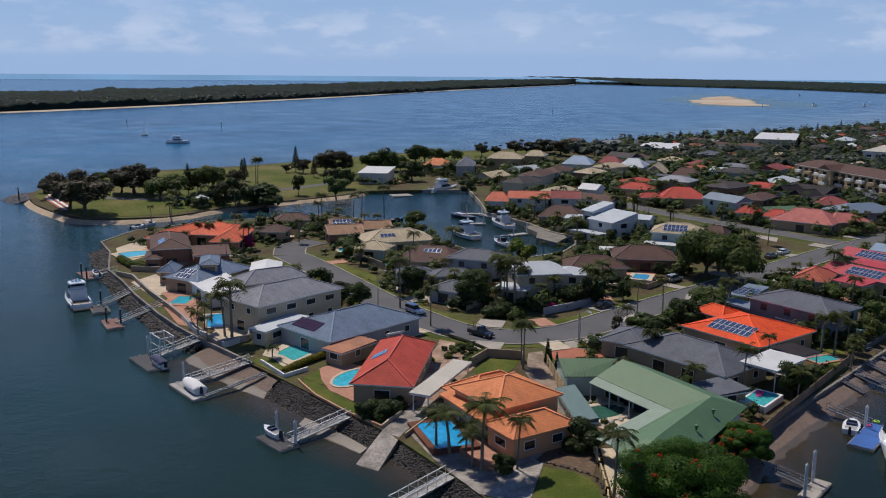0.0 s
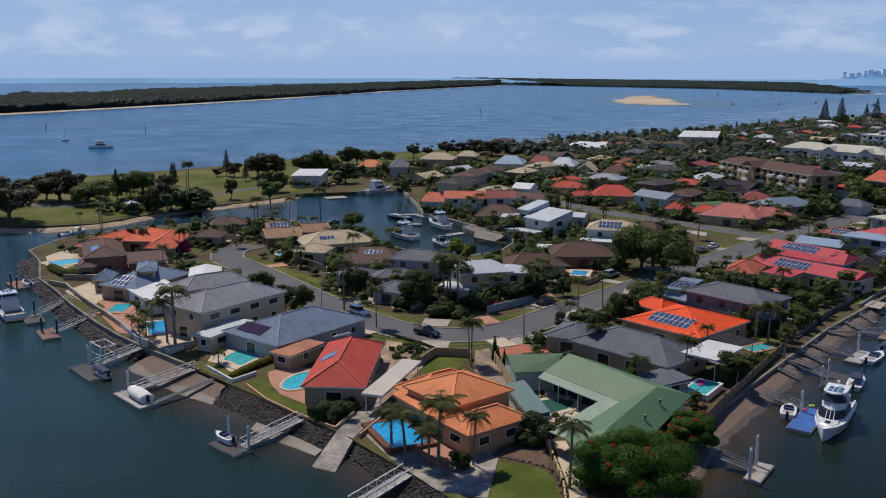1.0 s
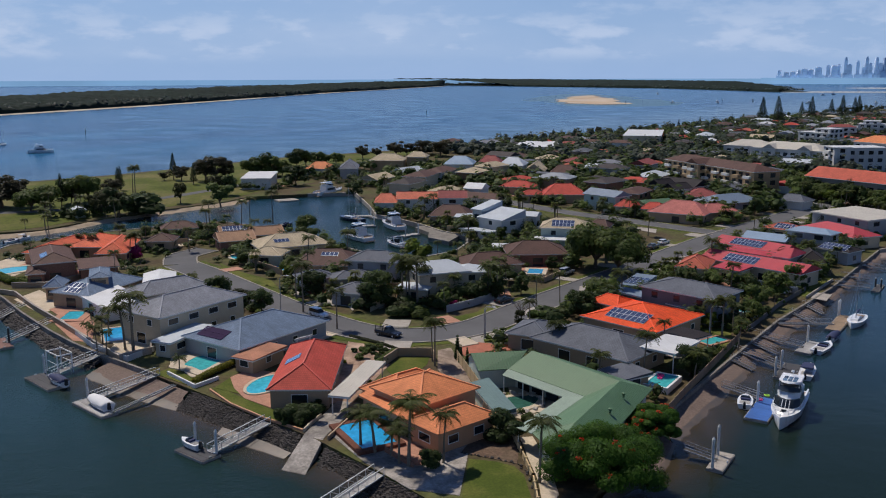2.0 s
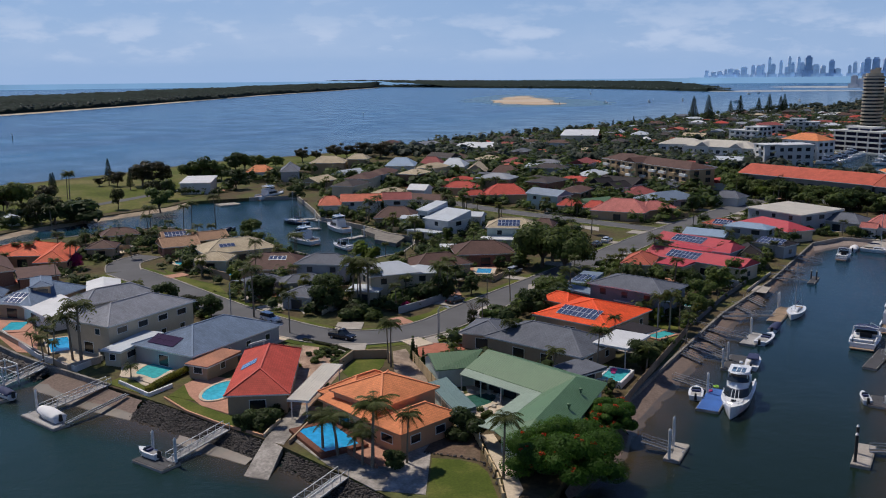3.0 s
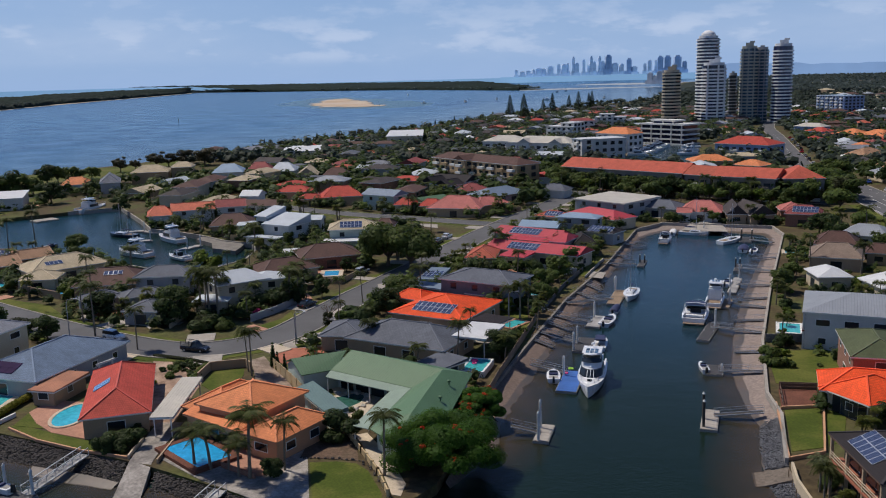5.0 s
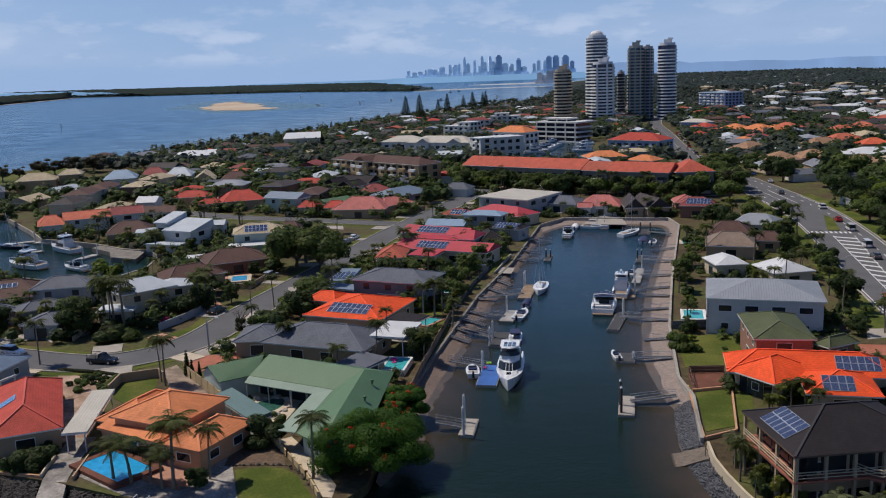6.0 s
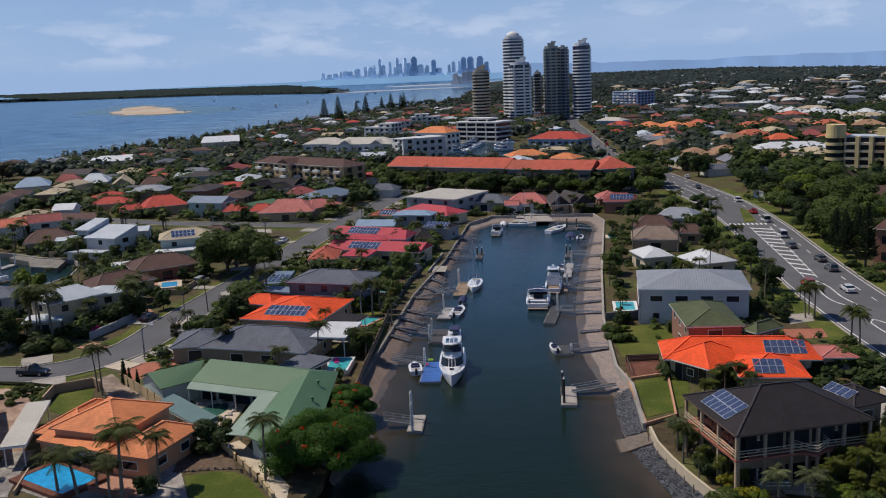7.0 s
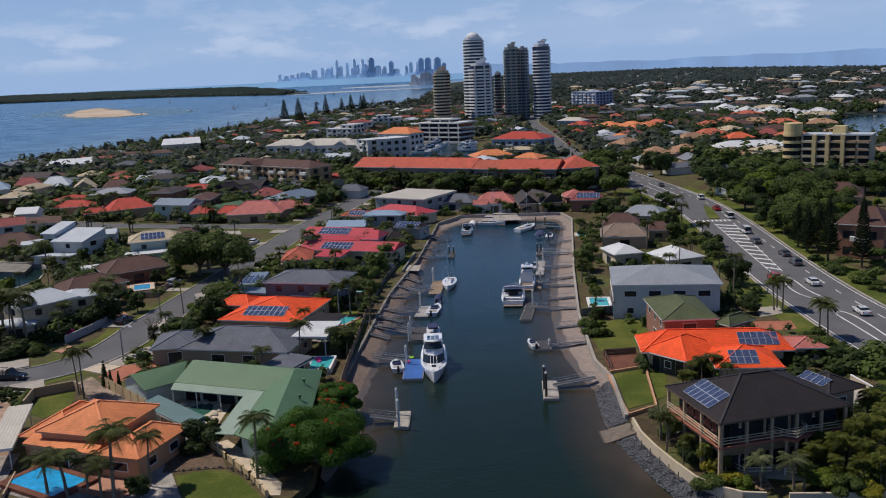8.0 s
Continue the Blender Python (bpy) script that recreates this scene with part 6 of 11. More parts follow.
woods("island_woods", on_island, 1500, 13, 6, "leaf_isle_hazed", "dark green coastal woods on the far island", 3, 1.0, None, 7, 0.24)


def canopy(name, front, back, low, high, length, rows, label, seed, rise=(0.3, 1.0)):
    """A closed canopy of tree tops that rises from a shore to dunes behind it."""
    a, b = along(front, length), along(back, length)
    s = Shape()
    for i in range(length):
        for j in range(rows + 1):
            w = (j / rows) ** 1.7
            p = a[i].lerp(b[i], 0.01 + 0.97 * w)
            bumps = 3.4 * noise.noise((p.x / 11, p.y / 11, seed)) + 2.2 * noise.noise((p.x / 4.5, p.y / 4.5, seed)) + 4.5 * noise.noise((p.x / 90, p.y / 90, seed))
            s.v.append((p.x, p.y, 0.3 if j == 0 else max(0.8, (low if j > 1 else low * 0.8) + (high - low) * min(1, w * 1.8) * (rise[0] + (rise[1] - rise[0]) * i / length) + bumps)))
    for i in range(length - 1):
        for j in range(rows):
            k = i * (rows + 1) + j
            s.f.append((k, k + 1, k + rows + 2, k + rows + 1))
    tagged(part(name, s, "far_wood", smooth=True), label, "woods", kind="stuff")


canopy("island_woods", ISLAND, ISLAND_BACK[::-1], 8, 25, 900, 34, "closed dark canopy of the long island's woods", 2.7)

ISLE = [(-2000, 3280), (-1600, 3150), (-1276, 3029), (-900, 2700), (-700, 2500), (-640, 2560), (-760, 2850), (-1180, 3900), (-1500, 4300), (-3300, 4000), (-2600, 3500)]
tagged(part("island", Shape().prism(ISLE, -1, 1.2), "far_ground"), "second low island with woods and a pale shore", "island", kind="structure")


def on_isle(rng):
    while True:
        x, y = rng.uniform(-3300, -640), rng.uniform(2500, 4300)
        sign = False
        for (ax, ay), (bx, by) in zip(ISLE, ISLE[1:] + ISLE[:1]):
            if (ay > y) != (by > y) and x < (bx - ax) * (y - ay) / (by - ay) + ax:
                sign = not sign
        if sign:
            return x, y


woods("island_woods", on_isle, 900, 10, 9, "leaf_isle_hazed", "dark coastal woods on the second island", 4, 1.0, None, 5, 0.25)
canopy("island_woods", ISLE[:5], [(-3300, 4000), (-2500, 4200), (-1900, 4250), (-1300, 4000), (-760, 2850)], 7, 30, 420, 40, "closed dark canopy of the second island's woods", 5.1, (1.0, 0.1))
patch("sand_spit", [(-690, 2480), (-560, 2480), (-430, 2560), (-300, 2600), (-420, 2700), (-640, 2640)], 0.25, "sand_hazed", "pale sand spit at the end of the island", "sand", True, 1.0)
patch("sand_spit", [(-700, 3300), (-480, 3150), (-200, 3200), (0, 3350), (-300, 3500), (-640, 3480)], 0.2, "sand_hazed", "far pale sand flat", "sand", True, 1.0)
SANDBAR = [(-850, 1546), (-910, 1700), (-972, 1861), (-958, 1925), (-880, 1800), (-805, 1690), (-700, 1510), (-634, 1406), (-653, 1345), (-715, 1365), (-780, 1440)]
SHOAL = [(-960, 1640), (-1080, 2040), (-985, 2010), (-885, 1880), (-635, 1587), (-554, 1416), (-576, 1295), (-682, 1285), (-800, 1400)]
def ragged(outline, size, scale, seed):
    """An outline with an uneven, washed edge."""
    out = []
    for p in curve_through(outline, size, closed=True):
        k = noise.fractal((p.x / scale, p.y / scale, seed), 0.9, 2.0, 4)
        out.append((p.x + k * size * 1.6, p.y + k * size * 2.4))
    return out


patch("shoal", ragged(SHOAL, 14, 60, 3.3), 0.03, "shoal", "pale shallow water round the sandbank", "shoal", False, 0.5)
patch("sandbank", ragged(SANDBAR, 7, 45, 1.7), 0.4, "sand_bar", "golden sandbank in the open water", "sandbank", False, 1.0)


def far_tower(azimuth, width, height, material, distance=4800.0, base=34.0):
    """One tower of the far city: a shaft with setbacks and a crown."""
    rng = random.Random(int(azimuth * 100))
    x, y = far_point(azimuth, distance)
    t = thing("far_tower", x, y, base, azimuth + rng.uniform(-20, 20), "blue-grey far high-rise tower of the city skyline", "tower", "far city towers")
    h, deep, height = width / 2, width * rng.uniform(0.35, 0.55), height * 0.86
    slim = height > 95 and width < 20
    part("shaft", Shape().box(-h, h, -deep, deep, -4, height * (0.7 if slim else 0.9)), material, t)
    part("crown", Shape().box(-h * 0.7, h * 0.7, -deep * 0.7, deep * 0.7, height * (0.7 if slim else 0.9), height, 0.15 if slim else rng.choice((1.0, 0.8))), material, t)
    part("podium", Shape().box(-h * 1.7, h * 1.7, -deep * 1.3, deep * 1.3, -4.2, height * rng.uniform(0.12, 0.3)), material, t)


# Glowing wall stands for hazy hills and hides the water behind.
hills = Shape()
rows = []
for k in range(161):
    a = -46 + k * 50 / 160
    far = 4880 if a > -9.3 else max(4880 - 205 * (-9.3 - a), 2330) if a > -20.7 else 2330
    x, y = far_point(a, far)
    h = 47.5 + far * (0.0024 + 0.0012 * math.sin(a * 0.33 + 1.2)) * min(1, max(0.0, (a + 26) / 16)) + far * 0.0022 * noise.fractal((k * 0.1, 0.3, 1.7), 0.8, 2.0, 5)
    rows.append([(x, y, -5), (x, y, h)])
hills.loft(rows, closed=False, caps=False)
tagged(part("hills", hills, "far_hill_glow"), "blue distant hill range on the horizon", "hills", kind="structure")
# Glowing wall painted as hazy sea up to the horizon.
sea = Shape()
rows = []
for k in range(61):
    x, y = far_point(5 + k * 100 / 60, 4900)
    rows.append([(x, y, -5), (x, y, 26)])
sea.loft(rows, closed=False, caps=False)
tagged(part("backdrop", sea, "far_sea_glow"), "far blue sea up to the horizon", "sea", kind="structure")

patch("marina_basin", [(-90, 476), (-70, 441), (-47, 447), (-44, 463), (-53, 575), (-79, 577), (-83, 523)], LAND + 0.03, "water", "dark blue marina basin behind the flats", "water", False)
patch("lake", [(166, 532), (180, 498), (330, 470), (420, 600), (250, 668), (213, 672), (190, 600)], LAND + 0.03, "water", "blue inland lake behind the flats", "water", True)

patch("plain", [(70, 300), (300, 200), (880, 420), (890, 1500), (840, 2800), (790, 3850), (740, 4600), (-110, 4600), (-300, 3200), (-240, 2300), (-215, 1985), (-170, 1446), (-215, 1250), (-120, 900), (40, 700)], LAND + 0.02, "far_ground", "dark green wooded plain behind the suburb", "ground", False, 0.1)

# ---- houses ----
house('single-storey house with a bright red hip tile roof', 'tile_red', 'wall_tan', [(-96.5, 89.4, 9.3, 21.6, 36.2, 3.0, 2.4, 'hip'), (-108.6, 100.4, 3.7, 0.2, 81.9, 2.7, 0.0, 'awning', 'metal_white')])
house('freestanding carport with a flat cream sheet roof', 'metal_cream', 'wall_cream', [(-86.7, 89.6, 3.2, 16.2, 21.2, 2.9, 0.0, 'awning')], name='carport', category='carport')
house('single-storey house with a blue-grey hip tile roof', 'tile_blue', 'wall_grey', [(-118.7, 99.2, 14.4, 21.9, 1.1, 3.0, 2.6, 'hip')])
house('low brick garden shed with a rusty flat roof', 'metal_rust', 'wall_tan', [(-109.3, 91.0, 4.6, 8.6, 6.4, 2.4, 0.2, 'mono')], name='shed', category='shed')
house('two-storey cream house with a grey hip tile roof', 'tile_slate', 'wall_cream', [(-136.2, 97.2, 11.5, 20.7, 2.5, 5.6, 2.2, 'hip'), (-127.4, 89.9, 4.1, 11.5, 12.5, 2.7, 0.2, 'mono', 'metal_pale')])
house('house with weathered grey tile roof between taller houses', 'tile_slate', 'wall_grey', [(-152.7, 106.1, 8.2, 15.6, -12.4, 4.3, 2.0, 'hip')])
house('white-roofed patio building beside a pool', 'metal_white', 'wall_white', [(-160.2, 97.7, 16.4, 8.9, -13.7, 2.9, 0.35, 'mono')])
house('house with a dark blue hip roof near the shore', 'tile_blue', 'wall_tan', [(-170.9, 102.2, 10.3, 17.3, 14.6, 3.1, 2.2, 'hip'), (-171.5, 103.0, 4.3, 9.4, 56.4, 5.6, 0.7, 'hip'), (-180.4, 98.2, 4.1, 6.9, 45.3, 2.9, 1.5, 'hip')])
house('low house with white sheet roofs behind the grey houses', 'metal_white', 'wall_white', [(-165.6, 113.7, 7.1, 10.8, 52.9, 3.3, 0.8, 'gable'), (-139.3, 110.4, 3.7, 6.6, 39.1, 2.9, 0.2, 'awning')])
house('two-storey brick house with a brown hip roof', 'tile_brown', 'wall_brick', [(-202.2, 110.3, 9.5, 20.5, 62.7, 4.6, 1.7, 'hip'), (-191.2, 115.2, 9.1, 11.7, 60.6, 3.1, 0.3, 'mono', 'tile_brown'), (-197.0, 103.2, 4.3, 9.5, 57.4, 2.9, 0.8, 'hip')])
house('long house with an orange-red hip tile roof by the canal mouth', 'tile_coral', 'wall_peach', [(-219.8, 123.9, 8.5, 22.5, 25.2, 3.0, 1.8, 'hip'), (-206.3, 131.2, 7.9, 20.1, 44.5, 3.0, 2.2, 'hip'), (-217.1, 131.6, 10.2, 16.3, 35.7, 3.1, 1.8, 'hip')])
house('brown-roofed house beside palms', 'tile_brown', 'wall_tan', [(-219.4, 160.7, 10.7, 8.4, 57.9, 2.9, 1.7, 'hipx'), (-206.6, 145.2, 7.8, 8.2, 40.0, 2.9, 1.7, 'hip')])
house('house with tan gabled roofs and solar panels', 'tile_tan', 'wall_brick', [(-191.0, 157.2, 10.0, 9.7, 60, 3.0, 1.9, 'gablex'), (-190.5, 168.6, 8.6, 8.5, 62, 3.0, 1.8, 'gablex'), (-199.5, 164.5, 9.0, 7.5, 58, 3.0, 1.7, 'gablex')])
house('large house with a cream hip roof by the inner canal', 'tile_cream', 'wall_cream', [(-173.6, 160.9, 19.4, 13.1, 62, 3.1, 2.5, 'hipx'), (-168.5, 148.6, 9.2, 8.0, 28.0, 2.9, 1.6, 'hip')])
house('wide house with a dark brown tile roof and skylights', 'tile_brown', 'wall_tan', [(-148.9, 150.2, 15.4, 14.0, 30, 3.1, 2.7, 'hipx')])
house('two-storey grey rendered house with blue-grey hip roofs', 'tile_grey', 'wall_grey', [(-133.5, 149.6, 12.5, 9.0, 22.8, 5.5, 1.7, 'hipx'), (-140.3, 136.0, 8.4, 6.5, 60, 2.9, 1.3, 'hip'), (-133.2, 140.6, 10.1, 6.4, 55, 3.0, 1.2, 'hip'), (-124.7, 131.9, 7.6, 8.8, 11.6, 2.9, 1.3, 'hip')])
house('two-storey white house with pale metal roofs', 'metal_pale', 'wall_cream', [(-114.5, 147.5, 12.0, 9.6, 55, 5.7, 1.9, 'hipx'), (-109.6, 152.0, 7.0, 7.0, 40, 5.4, 1.2, 'hip'), (-115.8, 141.0, 7.3, 6.2, 20, 2.9, 0.8, 'hip')])
house('house with a broad brown tile roof', 'tile_brown', 'wall_tan', [(-116.8, 170.8, 14.5, 10.8, 52, 3.1, 2.2, 'hipx')])
house('brown tile-roofed house with a white carport', 'tile_brown', 'wall_brick', [(-114.6, 189.3, 15.6, 12.4, 38, 3.1, 2.4, 'hipx'), (-124.8, 191.8, 7.6, 4.9, 30, 2.7, 0.0, 'awning', 'metal_white')])
house('two-storey pale house with a cream roof and solar panels', 'tile_cream', 'wall_mint', [(-118.6, 213.3, 14.0, 10.6, 24, 5.7, 2.1, 'hipx'), (-117.5, 205.8, 12.0, 3.6, 24, 3.0, 0.3, 'mono', 'metal_white')])
house('tall white house with curved pale metal roofs', 'metal_pale', 'wall_white', [(-142.7, 217.8, 10.6, 10.0, -12, 5.2, 2.2, 'mono'), (-150.0, 221.0, 4.8, 9.0, -12, 6.9, 2.0, 'mono'), (-158.6, 222.6, 6.9, 8.4, 27.1, 3.7, 0.2, 'flat'), (-146.9, 232.5, 16.0, 6.0, 14.5, 4.0, 1.1, 'gablex'), (-146.0, 210.4, 12.0, 4.0, -8, 2.2, 0.1, 'flat')])
house('row of white houses with red tile roofs', 'tile_salmon', 'wall_white', [(-191.5, 240.5, 14.3, 9.8, 36.5, 4.9, 2.0, 'gablex'), (-181.2, 247.3, 10.0, 9.8, 34.7, 5.3, 2.0, 'gablex', 'tile_maroon'), (-200.2, 234.0, 8.1, 12.7, 37.2, 3.9, 2.5, 'hipx')])
house('brown-roofed canal house behind a white shed', 'tile_brown', 'wall_tan', [(-167.5, 227.2, 13.2, 14.0, 28.2, 3.1, 2.8, 'hipx')])
house('white house with white metal roof', 'metal_white', 'wall_white', [(-191.0, 276.9, 7.7, 8.9, 11.8, 4.7, 1.8, 'gablex')])
house('house with a red tile roof among trees', 'tile_red', 'wall_tan', [(-186.5, 300.7, 13.9, 10.3, 14.3, 3.3, 2.1, 'hipx')])
house('house with a bright red hip roof', 'tile_red', 'wall_tan', [(-162.8, 293.3, 15.5, 16.1, 34, 3.3, 3.2, 'hipx'), (-170.5, 284.0, 9.0, 7.0, 34, 3.0, 1.6, 'hipx')])
house('two-storey pale house with a slate-blue gable roof', 'metal_bluegrey', 'wall_mint', [(-138.8, 281, 15.0, 8.8, -15, 5.5, 1.8, 'gablex')])
house('long house with faded pink-red tile roofs', 'tile_pink', 'wall_tan', [(-108.8, 275, 18.6, 16.5, 5.3, 3.1, 3.3, 'hipx'), (-101.2, 281.5, 14.6, 10.8, 55.3, 3.1, 2.2, 'hip')])
house('house with a blue-grey metal roof by the street', 'metal_bluegrey', 'wall_grey', [(-104.6, 306, 22.8, 12.5, 62, 3.1, 2.5, 'hipx')])
house('long house with crimson metal roofs and solar panels', 'metal_crimson', 'wall_cream', [(-62.8, 203.5, 26.0, 9.4, -13.7, 3.5, 1.6, 'gablex'), (-74.8, 195.3, 7.5, 11.0, 9.5, 3.3, 2.0, 'hip', 'tile_terracotta'), (-66.5, 196.2, 7.0, 6.0, -12, 3.2, 0.3, 'mono', 'metal_crimson')])
house('house with a crimson metal roof and solar panels', 'metal_crimson', 'wall_grey', [(-70.0, 225.0, 20.4, 8.6, -16, 3.5, 1.5, 'gablex'), (-58.3, 213.0, 4.6, 10.0, -9.2, 4.5, 1.6, 'hipx'), (-68.6, 218.6, 13.0, 6.0, -14, 3.0, 0.4, 'mono')])
house('two-storey grey house with a grey hip tile roof', 'tile_grey', 'wall_slate', [(-63.6, 162.0, 16.7, 11.0, -10.0, 5.5, 1.6, 'hipx'), (-70.9, 160.3, 19.5, 3.4, -14.5, 2.9, 0.3, 'mono', 'metal_bluegrey'), (-78.8, 172.0, 4.6, 10.0, 3.3, 2.9, 0.5, 'mono', 'metal_bluegrey')])
house('house with a vermilion hip tile roof and solar panels', 'tile_vermilion', 'wall_tan', [(-66.4, 145.6, 16.0, 16.6, -9.0, 3.2, 2.4, 'hip'), (-75.6, 152.4, 7.0, 6.6, -11.0, 3.15, 1.3, 'hipx')])
house('open patio with a flat white insulated roof', 'metal_white', 'wall_white', [(-54.8, 129.9, 6.2, 9.4, -4.0, 3.65, 0.0, 'awning'), (-55.5, 139.4, 6.0, 5.6, -16.0, 3.0, 0.0, 'awning', 'tile_charcoal')], name='patio_cover', category='patio cover')
house('large low house with a dark grey hip tile roof', 'tile_grey', 'wall_tan', [(-66.1, 126.6, 19.6, 12.1, -8.5, 3.0, 2.4, 'hip'), (-78.5, 127.5, 8.2, 9.6, 10.6, 2.9, 1.5, 'hip'), (-56.5, 116.5, 5.9, 5.8, -24.4, 2.3, 0.3, 'mono')])
green_house = house('house with ribbed green metal roofs round a pool courtyard', 'metal_green', 'wall_mint', [(-67.2, 95.7, 12.7, 2.9, -39.9, 2.3, 0.5, 'mono', 'metal_teal')])
for sheet in ([(-70.6, 105.6, 3.1), (-55.8, 101.6, 3.1), (-52.3, 105.2, 5.0), (-69.3, 110.2, 5.0)], [(-49.4, 110, 3.1), (-68.0, 114.8, 3.1), (-69.3, 110.2, 5.0), (-52.3, 105.2, 5.0)],
              [(-73.8, 102.1, 3.1), (-70.0, 106.2, 3.1), (-70.3, 110.4, 4.8), (-76.8, 104.5, 4.7)], [(-73.5, 113.5, 3.1), (-79.6, 107.3, 3.1), (-76.8, 104.5, 4.7), (-70.3, 110.4, 4.8)],
              [(-55.8, 101.6, 3.1), (-55.2, 86.2, 3.1), (-50.3, 88.2, 5.0), (-52.3, 105.2, 5.0)], [(-46.3, 87.2, 3.1), (-49.4, 110, 3.1), (-52.3, 105.2, 5.0), (-50.3, 88.2, 5.0)],
              [(-55.2, 86.2, 3.1), (-50.6, 82.9, 3.1), (-50.3, 88.2, 5.0)], [(-50.6, 82.9, 3.1), (-46.3, 87.2, 3.1), (-50.3, 88.2, 5.0)]):
    roof_sheet(green_house, sheet, 'metal_green')
for sheet in ([(-70.4, 103.4, 2.75), (-58.6, 100.4, 2.75), (-55.9, 101.7, 3.04), (-70.7, 105.7, 3.04)], [(-58.6, 100.4, 2.75), (-58.1, 87.3, 2.75), (-55.3, 86.2, 3.04), (-55.9, 101.7, 3.04)],
              [(-51.4, 82.6, 2.6), (-47.6, 82.2, 2.6), (-46.6, 86.2, 2.95), (-50.8, 84.0, 2.95)]):
    roof_sheet(green_house, sheet, 'metal_sage')
wall_block(green_house, [(-70.0, 106.6), (-55.4, 102.6), (-54.6, 87.0), (-50.6, 84.0), (-47.0, 87.5), (-50.0, 109.2), (-68.0, 113.8)], 2.95, 'wall_mint')
wall_block(green_house, [(-76.6, 104.9), (-73.7, 102.7), (-70.0, 106.8), (-70.6, 111.6), (-73.6, 112.7), (-79.0, 107.2)], 2.95, 'wall_mint')
part('gable', Shape().face([(-79.0 + 67.2, 107.0 - 95.7, 2.9), (-73.8 + 67.2, 102.4 - 95.7, 2.9), (-76.6 + 67.2, 104.7 - 95.7, 4.6)]), 'wall_mint', green_house)
for px, py in ((-70.2, 103.6), (-66.3, 102.6), (-62.4, 101.6), (-58.5, 100.6), (-58.2, 96), (-58.1, 92), (-58.0, 87.6)):
    part('post', Shape().box(px + 67.2 - 0.07, px + 67.2 + 0.07, py - 95.7 - 0.07, py - 95.7 + 0.07, 0, 2.66), 'trim_white', green_house)
for k in range(5):
    part('glass_door', Shape().box(-1.2, 1.2, -0.05, 0.05, 0.1, 2.3), 'glass_dark', green_house, m=pose(-68.2 + 2.9 * k + 67.2, 106.02 - 0.8 * k - 95.7, 0, 0, 0, -15.3))
for k in range(4):
    part('glass_door', Shape().box(-1.2, 1.2, -0.05, 0.05, 0.1, 2.3), 'glass_dark', green_house, m=pose(-55.3 + 0.2 * k + 67.2, 99.5 - 3.6 * k - 95.7, 0, 0, 0, 87))
for vx, vy, vz in ((-50.0, 101.5, 4.35), (-49.1, 95.5, 4.25)):
    part('roof_vent', Shape().tube([(0, 0, 0), (0, 0, 0.35), (0, 0, 0.4), (0, 0, 0.62), (0, 0, 0.7)], [0.13, 0.13, 0.24, 0.26, 0.05], 10), 'metal_green', green_house, m=pose(vx + 67.2, vy - 95.7, vz - 0.15))
TAKEN.extend([(-60, 107, 7), (-52, 98, 5), (-51, 90, 5), (-74, 107, 5), (-68, 109, 5)])
house('house with clay orange tile roofs and a pool terrace', 'tile_orange', 'wall_peach', [(-73.9, 88.9, 10.6, 11.2, -12.0, 4.4, 2.2, 'hip'), (-78.7, 91.0, 7.8, 11.4, -12.0, 3.0, 2.2, 'hip'), (-66.4, 84.9, 6.4, 10.4, -13.5, 3.0, 1.6, 'hip'), (-75.9, 84.0, 11.4, 3.4, -17.0, 2.9, 0.8, 'mono')], trim='wall_peach')
# ---- houses of the other bank ----
black_house = house('two-storey house with a black hip tile roof and balconies', 'tile_charcoal', 'wall_tan', [(7.9, 87.3, 12.7, 16.4, -71.3, 7.1, 2.8, 'hip'), (18.2, 93.5, 6.4, 6.0, -62.0, 6.3, 1.2, 'hip')], trim='trim_brown', over=1.7)
orange_house = house('house with vermilion hip roofs and solar panels', 'tile_vermilion', 'wall_cream', [(9.6, 120.2, 22.5, 8.8, 0, 3.2, 2.2, 'hipx'), (4.7, 117.5, 8.4, 9.8, -45, 3.25, 2.15, 'hip'), (12.6, 113.0, 9.6, 9.4, 0, 3.15, 1.95, 'hip'), (23.6, 120.6, 5.4, 6.0, 0, 2.9, 0.8, 'hip', 'tile_pink')], over=1.3)
house('two-storey brick house with a mossy olive tile roof', 'tile_olive', 'wall_brick', [(6.7, 132.4, 14.5, 9.1, -85.2, 5.5, 1.6, 'hip'), (15.9, 133.1, 3.2, 6.5, -51.4, 2.9, 1.2, 'hip')])
white_house = house('big two-storey white house with a pale grey hip roof', 'metal_grey', 'wall_white', [(7.0, 152.4, 15.6, 19.6, -93.0, 6.5, 2.0, 'hip')])
house('house with a white metal roof beside a palm', 'metal_white', 'wall_cream', [(3.3, 192.0, 9.0, 7.4, -73.6, 3.3, 1.5, 'hipx'), (14.8, 186.5, 9.8, 9.3, -66.9, 3.1, 1.9, 'hipx')])
house('house with a grey-brown tile roof', 'tile_mushroom', 'wall_tan', [(6.2, 215.4, 11.9, 12.4, -3.2, 3.1, 2.5, 'hipx')])
house('house with a dark brown tile roof beside the highway', 'tile_brown', 'wall_brick', [(7.2, 231.5, 10.4, 12.4, -4.8, 3.1, 2.5, 'hipx')])
house('house with a weathered grey metal roof', 'metal_grey', 'wall_white', [(15.5, 245.7, 12.3, 11.6, -15.4, 3.1, 2.3, 'hipx')])
house('brown-roofed house beside the highway fence', 'tile_brown', 'wall_tan', [(15.9, 221.5, 5.9, 8.6, -5.7, 3.0, 1.7, 'hipx')])
house('canal-end house with a grey roof', 'tile_grey', 'wall_grey', [(-42.0, 284.6, 14.3, 11.4, -18.0, 3.1, 2.1, 'hipx')])
